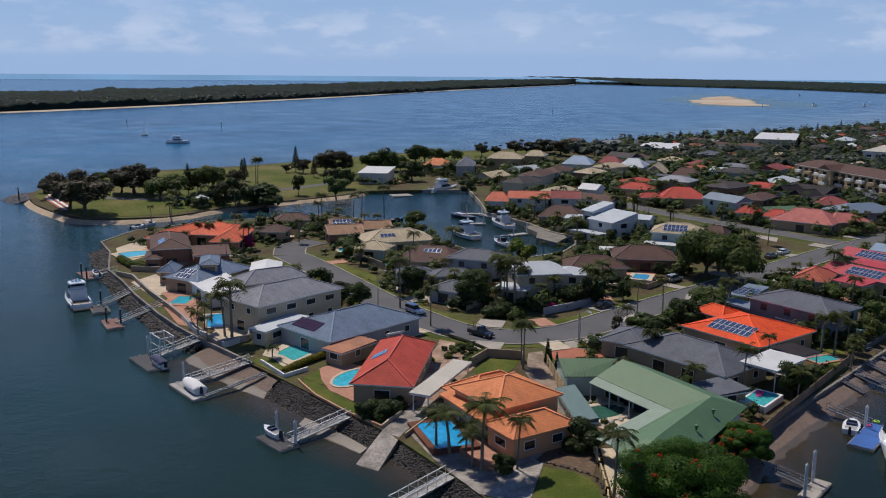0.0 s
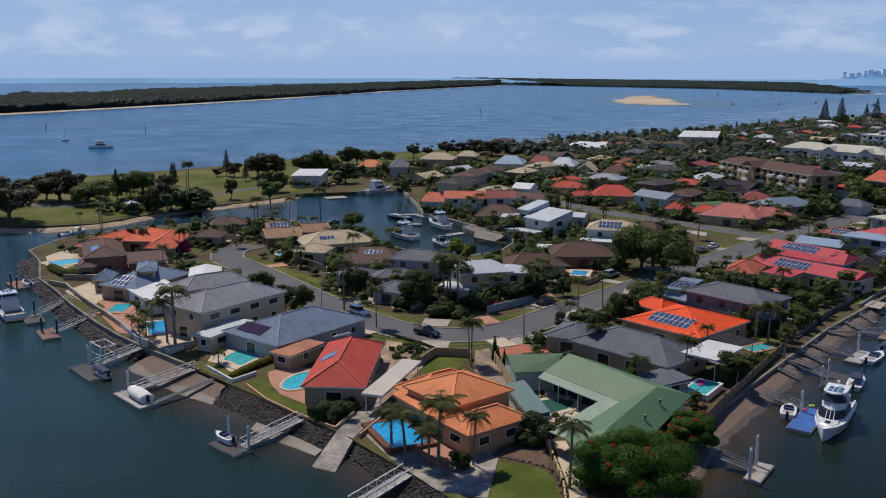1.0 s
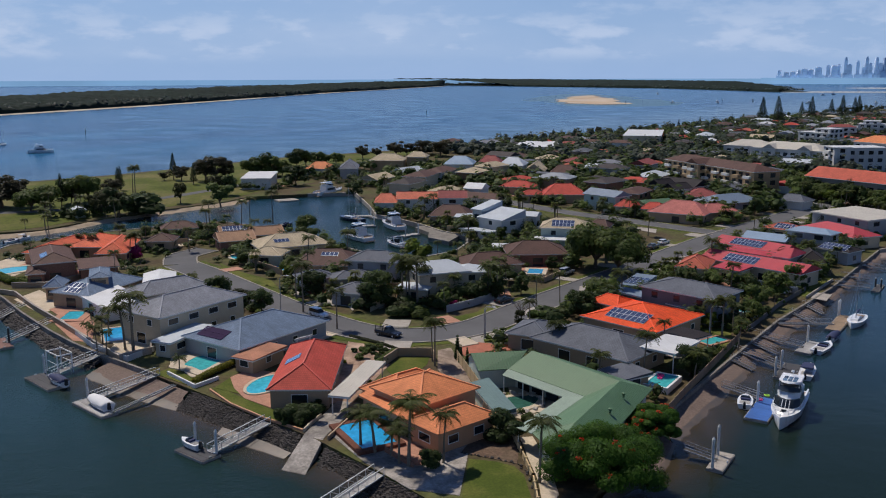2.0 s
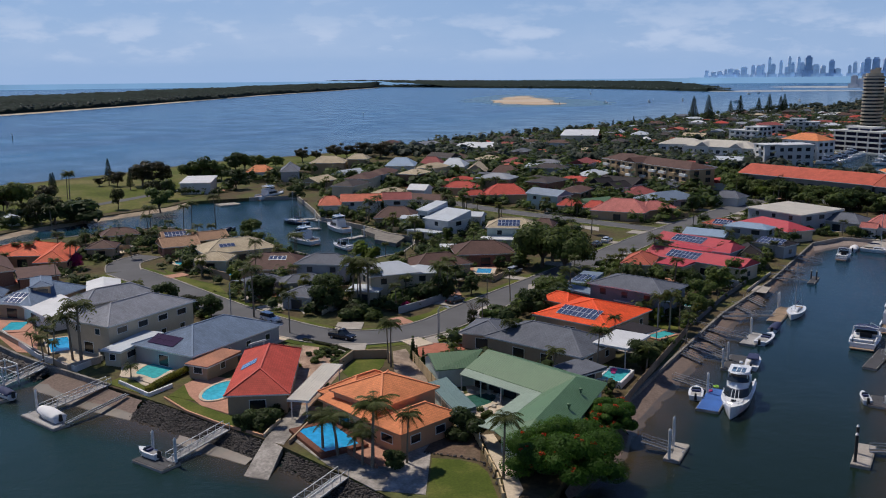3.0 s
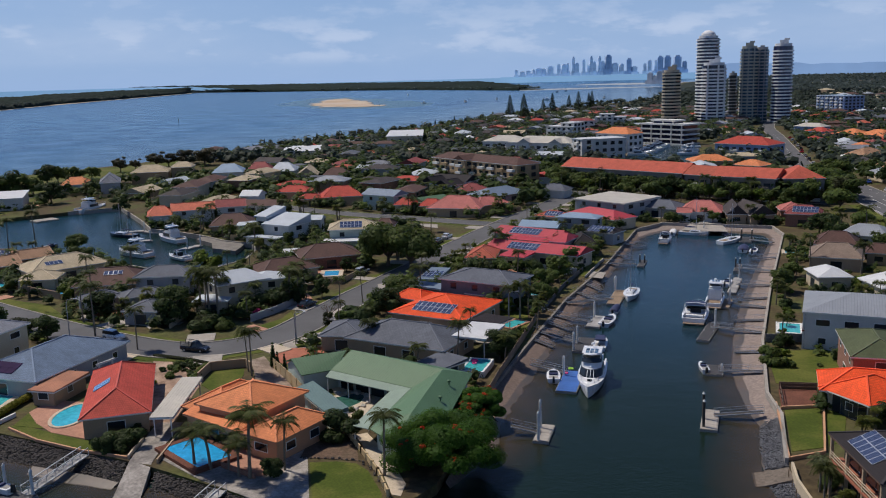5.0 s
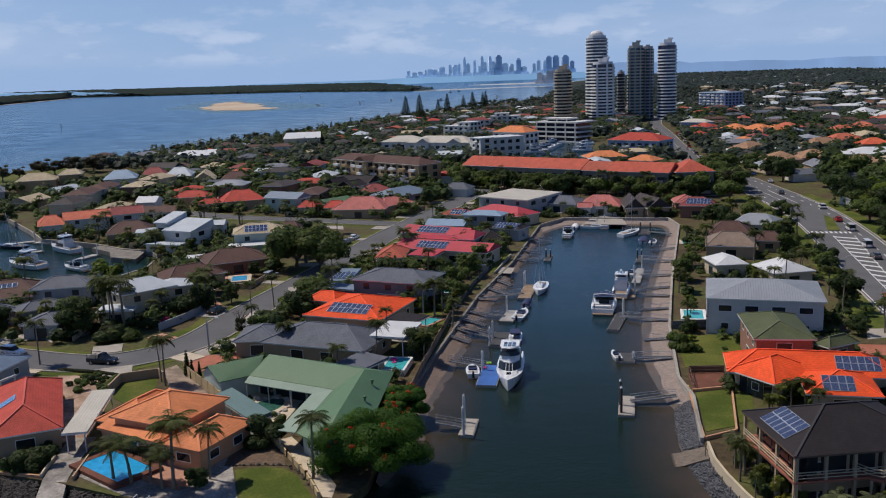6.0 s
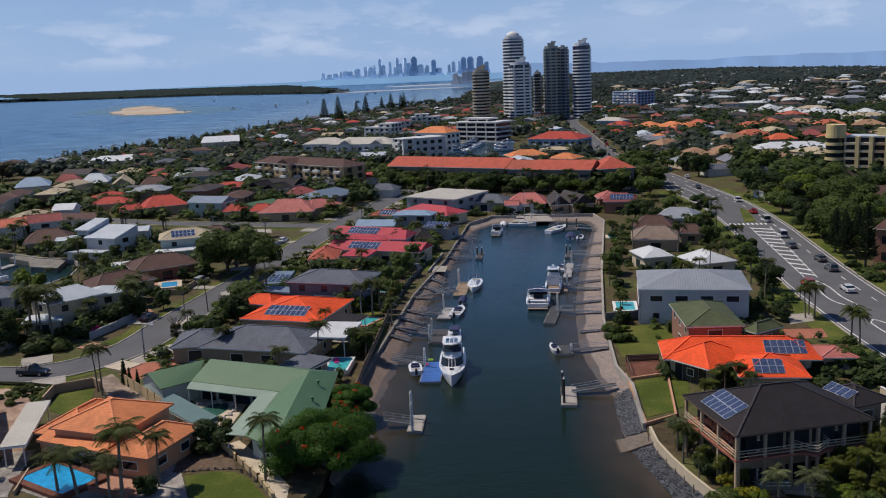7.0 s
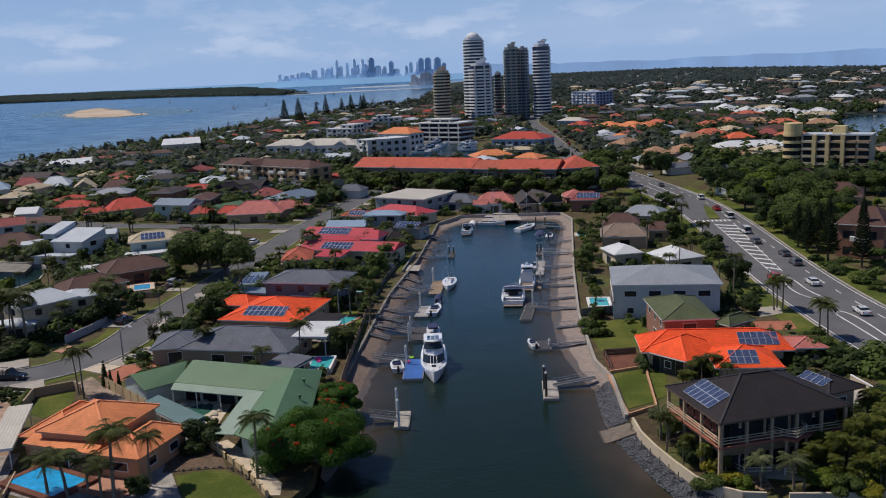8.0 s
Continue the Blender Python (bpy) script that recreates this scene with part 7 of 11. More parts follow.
house('canal-end house with a pink-red hip roof', 'tile_pink', 'wall_white', [(-29.1, 280.2, 12.9, 14.1, -1.3, 3.1, 2.8, 'hipx'), (-33.8, 273.6, 4.6, 4.2, -1.3, 3.0, 1.3, 'gable')])
house('canal-end house with dark gabled roofs', 'tile_dark', 'wall_tan', [(-19.3, 277.5, 6.4, 14.4, 9.0, 3.1, 2.7, 'gable'), (-13.8, 277.2, 8.2, 14.3, 25.7, 3.1, 2.9, 'gable')])
house('house with a maroon roof and solar panels', 'tile_maroon', 'wall_brick', [(0.6, 274.0, 10.4, 10.5, -5.8, 3.9, 2.1, 'hipx'), (-2.8, 284.8, 8.0, 9.7, 8.2, 3.3, 1.9, 'hip', 'tile_pink')])
house('large grey building with a flat cream roof', 'metal_cream', 'wall_grey', [(-56.4, 283.5, 20.8, 19.8, -28, 5.5, 0.3, 'mono')])
house('house with a crimson metal roof in a row', 'metal_crimson', 'wall_cream', [(-57.7, 261.8, 20.9, 10.2, -35.3, 3.3, 2.0, 'hipx'), (-72.3, 260.0, 10.1, 7.7, -10.9, 3.0, 1.5, 'hip', 'tile_terracotta')])
house('house with a pale blue metal roof in a row', 'metal_blue', 'wall_grey', [(-70.9, 239.1, 12.0, 7.6, -4.4, 3.3, 1.4, 'gablex'), (-61.0, 245.5, 12.7, 6.4, -10.4, 5.2, 1.1, 'hipx')])
house('house with dark roof and solar panels by the canal', 'tile_charcoal', 'wall_grey', [(-51.9, 234.0, 9.9, 7.1, -19.5, 3.3, 1.2, 'hipx'), (-54.9, 218.0, 7.1, 11.1, 22.0, 3.1, 2.2, 'hip')])
house('white gabled two-storey house with charcoal roof', 'tile_charcoal', 'wall_white', [(-128.5, 326.1, 17.1, 12.1, -10.5, 5.3, 2.4, 'gablex'), (-134.0, 318.7, 7.5, 8.8, -20, 5.3, 2.4, 'gable'), (-125.8, 313.4, 8.0, 8.9, -26, 5.3, 2.0, 'gable')])
house('house with a mauve-brown roof', 'tile_maroon', 'wall_tan', [(-117.2, 315, 13.2, 12.2, 32, 3.3, 2.5, 'hip')])
house('house with a maroon hip roof near the foreshore', 'tile_maroon', 'wall_white', [(-243.3, 367.5, 11.8, 17.6, 26.8, 4.3, 3.4, 'hipx')])
house('white house with solar panels near the foreshore', 'metal_pale', 'wall_white', [(-227.2, 362.7, 12.5, 16.9, 22.3, 4.7, 3.4, 'hipx')])
house('house with cream gabled roofs', 'tile_cream', 'wall_cream', [(-208.5, 351.9, 9.7, 18.5, 24.2, 4.1, 3.4, 'gable')])
house('house with a dark brown roof among shrubs', 'tile_brown', 'wall_tan', [(-196.2, 356.7, 13.2, 18.6, 24.4, 3.1, 3.4, 'hipx')])
house('white flat-roofed foreshore house', 'metal_white', 'wall_white', [(-279.9, 478.0, 24.7, 43.1, 24.7, 4.7, 0.2, 'mono')])
house('two-storey cream foreshore house with a white roof', 'metal_white', 'wall_cream', [(-250.0, 569.8, 24.7, 60.8, 20.8, 7.7, 0.4, 'mono')])
house('two-storey ochre house with cream roofs', 'tile_cream', 'wall_ochre', [(-286.2, 340.0, 17.3, 14.7, 31.3, 5.7, 2.9, 'hipx')])
house('two-storey ochre house with a cream roof by the foreshore', 'tile_cream', 'wall_ochre', [(-277.7, 353.3, 10.3, 11.7, 26.0, 6.7, 2.3, 'hipx')])
house('house with a pale blue roof by the foreshore', 'metal_blue', 'wall_white', [(-252.1, 353.8, 14.7, 17.2, 29.2, 4.7, 3.4, 'hipx')])
house('orange-roofed house by the inner canal', 'tile_orange', 'wall_white', [(-297.4, 303.2, 11.5, 14.1, 33.0, 4.1, 2.8, 'hipx')])
house('two-storey grey house by the inner canal', 'tile_slate', 'wall_grey', [(-275.8, 299.5, 8.6, 16.6, 38.9, 5.9, 3.3, 'hip')])
house('white modern house by the inner canal', 'metal_white', 'wall_white', [(-291.1, 258.9, 12.9, 25.2, 39.5, 4.7, 0.3, 'mono')])
house('house with a red tile roof and carport', 'tile_red', 'wall_cream', [(-128.6, 276.5, 7.4, 9.3, 8.3, 3.0, 1.9, 'hipx'), (-119.0, 276.0, 7.8, 9.4, 9.9, 3.0, 1.9, 'hipx')])
house('house with a green metal roof by the street', 'metal_green', 'wall_tan', [(-122.8, 285.2, 12.5, 7.5, 60, 3.1, 1.5, 'gablex')])
house('house with a brown roof beside the fig tree', 'tile_brown', 'wall_tan', [(-117.4, 232.5, 6.3, 9.7, 14.7, 3.1, 1.9, 'hipx')])
house('house with a grey roof in the back row', 'tile_grey', 'wall_white', [(-86.0, 322.0, 11.0, 10.0, -8, 3.1, 2.0, 'hipx')])
# ---- larger buildings ----
house('three-storey ochre apartments with a brown hip roof', 'tile_brown', 'wall_ochre', [(-130.6, 372.0, 62.0, 13.5, -34, 9.0, 2.5, 'hipx'), (-137.8, 371.0, 9.0, 10.0, -34, 9.4, 2.0, 'gable')], near=False, group='apartment blocks', category='apartment building', name='apartment_building')
house('long apartment block with an orange-red tile roof', 'tile_pink', 'wall_taupe', [(-62.6, 352.4, 55.8, 16.8, -23.2, 8.2, 3.3, 'gablex', 'tile_brickred'), (-32.1, 338.1, 11.4, 14.6, -22.7, 8.0, 2.9, 'gablex', 'tile_terracotta'), (-16.1, 331.1, 23.3, 15.3, -17.7, 8.2, 3.0, 'gablex', 'tile_brickred'), (0.2, 331.4, 14.4, 17.4, 12, 8.2, 3.8, 'hip', 'tile_brickred')], near=False, group='apartment blocks', category='apartment building', name='apartment_building')
house('white apartment block with a pale metal roof', 'metal_cream', 'wall_white', [(-156.4, 499.1, 25.9, 16.9, 0.7, 8.2, 3.0, 'hipx'), (-130.3, 487.5, 40.0, 17.4, -13, 8.2, 3.3, 'hipx'), (-121, 479, 8.0, 9.0, -13, 8.2, 2.4, 'gable'), (-140, 484, 8.0, 9.0, -13, 8.2, 2.4, 'gable')], near=False, group='apartment blocks', category='apartment building', name='apartment_building')
house('four-storey white apartments with balconies', 'metal_white', 'wall_white', [(-97.5, 474.0, 15.0, 26.0, -52, 11.3, 0.3, 'flat'), (-103.0, 462.0, 12.0, 9.0, -52, 11.9, 0.3, 'flat'), (-94.1, 522.0, 24.6, 14.8, -28.6, 10.7, 3.4, 'hip', 'tile_orange')], near=False, group='apartment blocks', category='apartment building', name='apartment_building')
house('white stepped apartments with flat roofs', 'metal_white', 'wall_white', [(-146.0, 612.0, 24.0, 16.0, -25, 9.7, 0.3, 'flat'), (-141.0, 612.0, 12.0, 14.0, -25, 12.2, 0.3, 'flat'), (-148.9, 684.5, 19.1, 10.9, 18.9, 9.5, 2.0, 'hip', 'tile_maroon')], near=False, group='apartment blocks', category='apartment building', name='apartment_building')
house('white and blue balconied apartments by the marina', 'metal_pale', 'glass_navy', [(-71.5, 580.0, 34.0, 15.0, -33, 12.4, 0.3, 'flat'), (-72.5, 581.0, 18.0, 9.0, -33, 14.6, 0.3, 'flat')], near=False, group='apartment blocks', category='apartment building', name='apartment_building', bands=True)
house('white apartments behind the marina', 'metal_white', 'wall_white', [(-135.8, 738.0, 24.8, 14.0, 1.8, 9.7, 0.3, 'flat'), (-139, 738, 12, 10, 1.8, 12, 0.3, 'flat')], near=False, group='apartment blocks', category='apartment building', name='apartment_building')
house('blue-walled motel with a red hip roof', 'tile_red', 'wall_blue', [(-20.5, 485.5, 31.1, 18.2, -26.2, 7.7, 3.6, 'hipx')], near=False, group='apartment blocks', category='apartment building', name='apartment_building')
house('orange-roofed villas behind the long block', 'tile_orange', 'wall_tan', [(-35.7, 413.7, 19.5, 13.1, 20, 5.7, 2.6, 'hip'), (-17, 400, 14, 11, -30, 5.2, 2.2, 'hip')], near=False, group='apartment blocks', category='apartment building', name='apartment_building')
house('blue-grey office block among trees', 'metal_blue', 'wall_blue', [(50.3, 945.6, 44.0, 22.7, -58.0, 17.7, 0.3, 'flat')], near=False, group='apartment blocks', category='apartment building', name='apartment_building')
house('long white shed roof by the highway', 'metal_white', 'wall_white', [(87.2, 421.0, 35.9, 18.1, -5.8, 5, 2.4, 'hipx')], near=False, group='apartment blocks', category='apartment building', name='apartment_building')
house('tan-roofed hall among trees', 'tile_tan', 'wall_tan', [(42.5, 415.4, 15.9, 16.3, 7.6, 3.5, 3.3, 'hip', 'tile_tan'), (57.2, 424.0, 17.3, 15.7, 16.1, 3.5, 3.1, 'hip'), (72.9, 399.5, 16.5, 14.8, -3.8, 3.5, 3.0, 'hip')], near=False, group='apartment blocks', category='apartment building', name='apartment_building')
house('brown-roofed club building among trees', 'tile_brown', 'wall_tan', [(74.3, 307.8, 14.9, 17.1, -18.4, 4.7, 3.4, 'hipx'), (77.7, 269.2, 14.1, 16.7, -19.6, 3.7, 3.3, 'hipx')], near=False, group='apartment blocks', category='apartment building', name='apartment_building')
house('brick townhouses with brown roofs', 'tile_brown', 'wall_brick', [(60.4, 198.6, 10.9, 16.0, -29.3, 7.7, 3.2, 'hipx')], near=False, group='apartment blocks', category='apartment building', name='apartment_building')
house('lilac and cream flats by the road', 'metal_cream', 'wall_blue', [(15.0, 638.7, 21.3, 10.8, -34.7, 7, 2.2, 'hip'), (19.6, 621.2, 16.0, 12.8, -49.1, 5, 2.4, 'hip', 'tile_red')], near=False, group='apartment blocks', category='apartment building', name='apartment_building')
for side in (0, 1):
    verandah(black_house, (7.9, 87.3, 12.7, 16.4, -71.3, 7.1, 2.8, 'hip'), side, 4.25, 1.66, 'wall_cream', 'wall_tan')
# Dark glass doors, which also stand in for the deep shade under the eave.
for k in range(4):
    part('glass_door', Shape().box(-2.75 + 1.4 * k, -1.45 + 1.4 * k, -3.66, -3.56, 0.1, 2.5), 'glass_dark', orange_house, m=pose(4.7 - 9.6, 117.5 - 120.2, 0, 0, 0, -45))
bay = [Vector((px - black_house.location.x, py - black_house.location.y)) for px, py in ((7.6, 83.2), (10.0, 81.0), (11.0, 80.6), (12.6, 82.5), (12.2, 84.4), (10.2, 85.6))]
part('balcony_slab', Shape().prism([(q.x, q.y) for q in bay], 4.0, 4.26), 'paving_red', black_house)
for a, b in zip(bay[:4], bay[1:5]):
    for k in (0.4, 0.75, 1.05):
        part('railing', Shape().beam((a.x, a.y, 4.26 + k), (b.x, b.y, 4.26 + k), 0.06, 0.09), 'wall_cream', black_house)
    part('column', Shape().box(a.x - 0.13, a.x + 0.13, a.y + 0.05, a.y + 0.31, 0, 4.0), 'wall_tan', black_house)
verandah(white_house, (7.0, 152.4, 15.6, 19.6, -93.0, 6.5, 2.0, 'hip'), 0, 3.3, 0.46, 'trim_white', 'wall_white')

# ---- jetties and boats ----
pontoon(-92.0, 64.1, -3, 6.0, 2.9, [(-2.0, 1.2), (2.4, 1.2)], 'deck_dark', 'dark floating pontoon with a dinghy and two white piles', gang=((-90.1, 74.6, 1.4), (1.6, 0.8)), truss=True, pile_h=3.4, pile='pile_white')
runabout(-93.9, 64.6, 179, 3.6, 1.5, label='small white dinghy resting on a dark pontoon', z=0.45)
pontoon(-117.1, 65.7, -6, 9.0, 2.6, [(-4.2, 1.1)], 'deck_grey', 'pale pontoon carrying a boat under a white cover', gang=((-119.5, 78.6, 1.4), (-3.0, 0.7)), truss=True, pile_h=3.4, pile='pile_white')
runabout(-117.0, 66.4, 172, 6.0, 2.3, label='runabout under a white canvas cover on a pontoon', z=0.45, cover='canvas_white')
gangway((-113.2, 77.0, 1.3), (-112.8, 65.9, 0.5), 0.6, 0.12, 'thin pale boarding plank', truss=False)
pontoon(-133.7, 68.0, -7, 8.8, 3.5, [(-4.1, 1.5)], 'deck_dark', 'dark pontoon with a white boat-lift frame', gang=((-136.2, 79.6, 1.4), (-1.6, 1.1)), truss=True, pile_h=3.4, pile='pile_white')
lift = thing('boat_lift', -137.2, 72.4, 0.3, -7, 'white metal boat-lift frame over a dark pontoon', 'boat lift')
for px in (-2.1, 2.1):
    for py in (-1.2, 1.2):
        part('post', Shape().box(px - 0.09, px + 0.09, py - 0.09, py + 0.09, -1.0, 3.0), 'trim_white', lift)
    part('cross_beam', Shape().beam((px, -1.3, 3.05), (px, 1.3, 3.05), 0.16, 0.2), 'trim_white', lift)
for py in (-1.2, 1.2):
    part('top_rail', Shape().beam((-2.3, py, 3.2), (2.3, py, 3.2), 0.14, 0.16), 'trim_white', lift)
    part('lower_rail', Shape().beam((-2.1, py, 1.6), (2.1, py, 1.6), 0.08, 0.1), 'trim_white', lift)
runabout(-131.0, 68.3, 178, 4.7, 1.7, label='small boat under a dark blue cover', z=0.45, cover='canvas_navy')
pontoon(-159.8, 74.4, -16, 7.0, 3.2, [(-1.8, -0.8), (0.7, 1.4)], 'deck_red', 'red-brown timber pontoon with dark piles', gang=((-162.6, 86.1, 1.4), (0.4, 0.7)), pile_h=3.2, pile='pile_dark')
pontoon(-172.0, 77.6, -18, 6.3, 3.4, [(-2.9, 0.6)], 'deck_dark', 'dark pontoon beside a cruiser', gang=((-179.7, 90.7, 1.4), (-1.3, 0.0)), pile_h=3.4, pile='pile_dark')
cruiser(-180.5, 76.7, 165, 12.5, 4.5, label='white and navy flybridge cruiser with blue canopy')
pontoon(-203.1, 89.9, -10, 8.5, 4.3, [(-0.3, -1.9), (4.0, -1.8)], 'deck_red', 'timber pontoon with a small white boat', gang=((-199.4, 94.8, 1.4), (2.0, -0.5)), pile_h=3.2, pile='pile_dark')
runabout(-201.1, 90.5, 171, 5.0, 1.8, label='small white runabout on a timber pontoon', z=0.45)
gangway((-67.5, 71.3, 1.35), (-67.9, 62.5, 0.4), 1.6, 1.0, 'wide timber gangway with pale rails')
pontoon(-36.2, 100.5, 4, 2.1, 5.9, [(-0.3, -2.7), (-0.8, 1.6)], 'concrete', 'pale concrete pontoon with two white piles', gang=((-40.6, 99.7, 1.2), (-0.4, -0.3)), pile_h=4.2, pile='pile_white')
pontoon(-37.2, 121.7, 4, 3.3, 9.7, [(-1.4, 2.5)], 'deck_blue', 'blue floating dock cluttered with water toys', gang=((-44.6, 125.7, 1.2), (-1.0, 3.6)), pile_h=3.4, pile='pile_white')
runabout(-40.2, 123.0, 104, 4.5, 2.2, label='small white rigid dinghy beside a blue dock')
cruiser(-34.0, 122.6, -84, 14.0, 4.3, label='large white flybridge cruiser moored at a blue dock')
pontoon(-38.9, 141.2, 3, 3.1, 8.5, [(-1.3, 0.6), (-1.3, -3.6)], 'deck_dark', 'dark pontoon with two white piles', gang=((-48.9, 145.1, 1.2), (-0.9, 0.3)), pile_h=3.4, pile='pile_white')
runabout(-36.2, 142.5, 97, 7.0, 2.4, label='runabout with a navy canopy beside a dark pontoon', cover='canvas_navy')
pontoon(-39.5, 156.7, -3, 2.8, 8.0, [(-1.2, 2.8)], 'deck_grey', 'grey pontoon with a small boat', gang=((-51.1, 157.4, 1.2), (-0.8, -1.0)), pile_h=3.4, pile='pile_white')
runabout(-37.4, 157.6, 84, 7.0, 2.5, label='slim white open boat beside a pontoon')
runabout(-37.4, 165.8, 86, 5.0, 1.8, label='small boat with a blue cover', cover='canvas_navy')
pontoon(-38.9, 176.8, 1, 2.8, 12.5, [(-1.2, 4.9), (-1.2, 5.9)], 'timber', 'weathered timber pontoon with white piles', gang=((-47.8, 166.3, 1.2), (-0.8, -1.9)), pile_h=3.4, pile='pile_white')
sailboat(-36.3, 179.1, -90, 9.5, 3.2, label='white sailing yacht beside a timber pontoon')
gangway((-47.8, 139.5, 1.2), (-43.7, 138.4, 0.4), 0.9, 0.9, 'narrow grey jetty walkway over the sand', truss=False)
gangway((-47.7, 150.9, 1.2), (-42.9, 149.4, 0.4), 0.9, 0.9, 'narrow grey jetty walkway over the sand', truss=False)
gangway((-48.0, 176.3, 1.2), (-42.7, 173.8, 0.4), 0.9, 0.9, 'narrow grey jetty walkway over the sand', truss=False)
gangway((-47.6, 184.5, 1.2), (-43.0, 181.8, 0.4), 0.9, 0.9, 'narrow grey jetty walkway over the sand', truss=False)
gangway((-47.3, 206.5, 1.2), (-39.8, 211.4, 0.4), 0.9, 0.9, 'narrow grey jetty walkway over the sand', truss=False)
gangway((-47.5, 217.4, 1.2), (-42.1, 220.6, 0.4), 0.9, 0.9, 'narrow grey jetty walkway over the sand', truss=False)
gangway((-47.0, 233.6, 1.2), (-40.2, 235.0, 0.4), 0.9, 0.9, 'narrow grey jetty walkway over the sand', truss=False)
pontoon(-38.5, 212.4, 1, 1.6, 7.9, [(-0.6, 0.4), (0.6, 0.2)], 'deck_dark', 'small dark jetty head between old piles', pile_h=2.4, pile='pile_dark')
cruiser(-36.4, 245.1, 88, 9.0, 3.2, label='small white cruiser with a navy canopy', fly=False)
runabout(-35.6, 257.4, 90, 6.0, 2.2, label='small white boat at the canal end', cover='canvas_white')
sailboat(-29.7, 257.3, -10, 8.5, 3.1, label='white yacht alongside a jetty')
pontoon(-26.3, 263.6, -4, 2.1, 16.9, [(-0.7, -2.2)], 'timber', 'timber jetty at the canal end', pile_h=3.4, pile='pile_white')
sailboat(-19.1, 247.7, 60, 10.0, 3.6, label='white sailing yacht with a tall mast')
runabout(-15.1, 236.7, 88, 7.5, 2.7, label='white boat with a navy cover', cover='canvas_navy')
runabout(-12.5, 234.0, 83, 5.5, 2.0, label='small beige boat at a mooring')
pontoon(-14.8, 250.8, -3, 3.3, 8.7, [(-1.4, 0.6), (1.4, 0.1)], 'deck_dark', 'dark pontoon at the canal end', gang=((-7.7, 243.6, 1.2), (1.1, -0.3)), pile_h=3.2, pile='pile_dark')
pontoon(-15.5, 111.5, 1, 2.3, 7.6, [(-0.9, -0.0), (-0.7, -2.9)], 'concrete', 'pale pontoon with dark white-capped piles', gang=((-8.6, 114.3, 1.2), (0.5, 1.5)), gang_w=1.3, truss=False, pile_h=4.0, pile='pile_dark')
pontoon(-16.1, 133.3, 1, 2.5, 4.8, [(1.0, -0.4)], 'deck_dark', 'dark pontoon with a dinghy', gang=((-9.0, 131.9, 1.2), (0.6, -0.4)), pile_h=1.4, pile='pile_white')
runabout(-18.0, 133.5, 108, 4.0, 1.4, label='white and black dinghy beside a dark pontoon')
cruiser(-21.7, 166.0, 90, 11.5, 4.9, label='white sports cruiser with a dark cockpit canopy', fly=False)
pontoon(-18.6, 155.4, -6, 2.2, 12.5, [(0.4, 4.5)], 'deck_dark', 'long dark pontoon behind a cruiser', gang=((-8.8, 154.1, 1.2), (0.1, 2.9)), pile_h=3.4, pile='pile_white')
cruiser(-18.8, 178.4, 89, 10.5, 3.6, label='white flybridge cruiser stern-on at a pontoon')
pontoon(-16.5, 177.1, -3, 1.7, 7.3, [(0.6, -0.6)], 'timber', 'timber pontoon beside a cruiser', gang=((-8.9, 172.5, 1.2), (0.3, 0.0)), pile_h=3.4, pile='pile_white')
pontoon(-15.6, 193.9, -3, 1.9, 15.2, [(0.3, 7.4), (-0.7, -3.5)], 'deck_grey', 'grey pontoon with tall white piles', gang=((-8.3, 192.0, 1.2), (0.4, 0.8)), pile_h=3.4, pile='pile_white')
runabout(-17.3, 195.3, 82, 5.5, 2.0, label='white dinghy with dark seats')
pontoon(-15.7, 212.7, -3, 1.4, 8.6, [(-0.5, -0.0), (0.5, -0.1)], 'deck_dark', 'small dark pontoon with piles', gang=((-7.9, 207.0, 1.2), (0.1, -0.6)), pile_h=2.6, pile='pile_dark')
gangway((-9.0, 142.5, 1.2), (-13.5, 143.7, 0.4), 0.9, 0.9, 'narrow grey jetty walkway over the sand', truss=False)
gangway((-8.9, 162.9, 1.2), (-14.6, 164.1, 0.4), 0.9, 0.9, 'narrow grey jetty walkway over the sand', truss=False)
gangway((-8.7, 180.4, 1.2), (-14.4, 181.6, 0.4), 0.9, 0.9, 'narrow grey jetty walkway over the sand', truss=False)
gangway((-6.8, 223.4, 1.2), (-12.8, 224.4, 0.4), 0.9, 0.9, 'narrow grey jetty walkway over the sand', truss=False)
cruiser(-177.5, 192.3, 166, 13.1, 4.6, label='big white flybridge cruiser in the inner canal')
cruiser(-181.5, 214.1, 154, 14.0, 4.2, label='long white cruiser with a dark windscreen')
cruiser(-254.0, 262.6, 92, 16.0, 4.6, label='sleek white motor yacht by a wall')
sailboat(-202.7, 218.3, 174, 11.4, 4.1, label='dark-hulled yacht with tall mast', dark=True)
cruiser(-161.3, 190.8, 159, 9.1, 3.3, label='white cruiser seen over roofs', fly=False)
runabout(-212.3, 197.3, 82, 5.2, 1.9, label='blue-sided small boat in the inner canal', dark=True)
runabout(-257.0, 129.7, 111, 5.7, 2.1, label='white boat off the orange-roofed house')
runabout(-258.8, 134.7, 108, 4.9, 1.7, label='white boat with canopy off the orange-roofed house', cover='canvas_white')
pontoon(-194.5, 228.6, 1, 12.3, 7.7, [], 'deck_grey', 'grey jetty in the inner canal', pile_h=3.4, pile='pile_white')
pontoon(-255.5, 239.9, 67, 8.4, 6.1, [], 'concrete', 'pale jetty in the inner canal', pile_h=3.4, pile='pile_white')
sailboat(-629.6, 327.7, 130, 10.0, 3.6, label='distant yacht at anchor on open water')
cruiser(-546.4, 308.0, 50, 15.0, 5.4, label='distant white motor boat on open water')
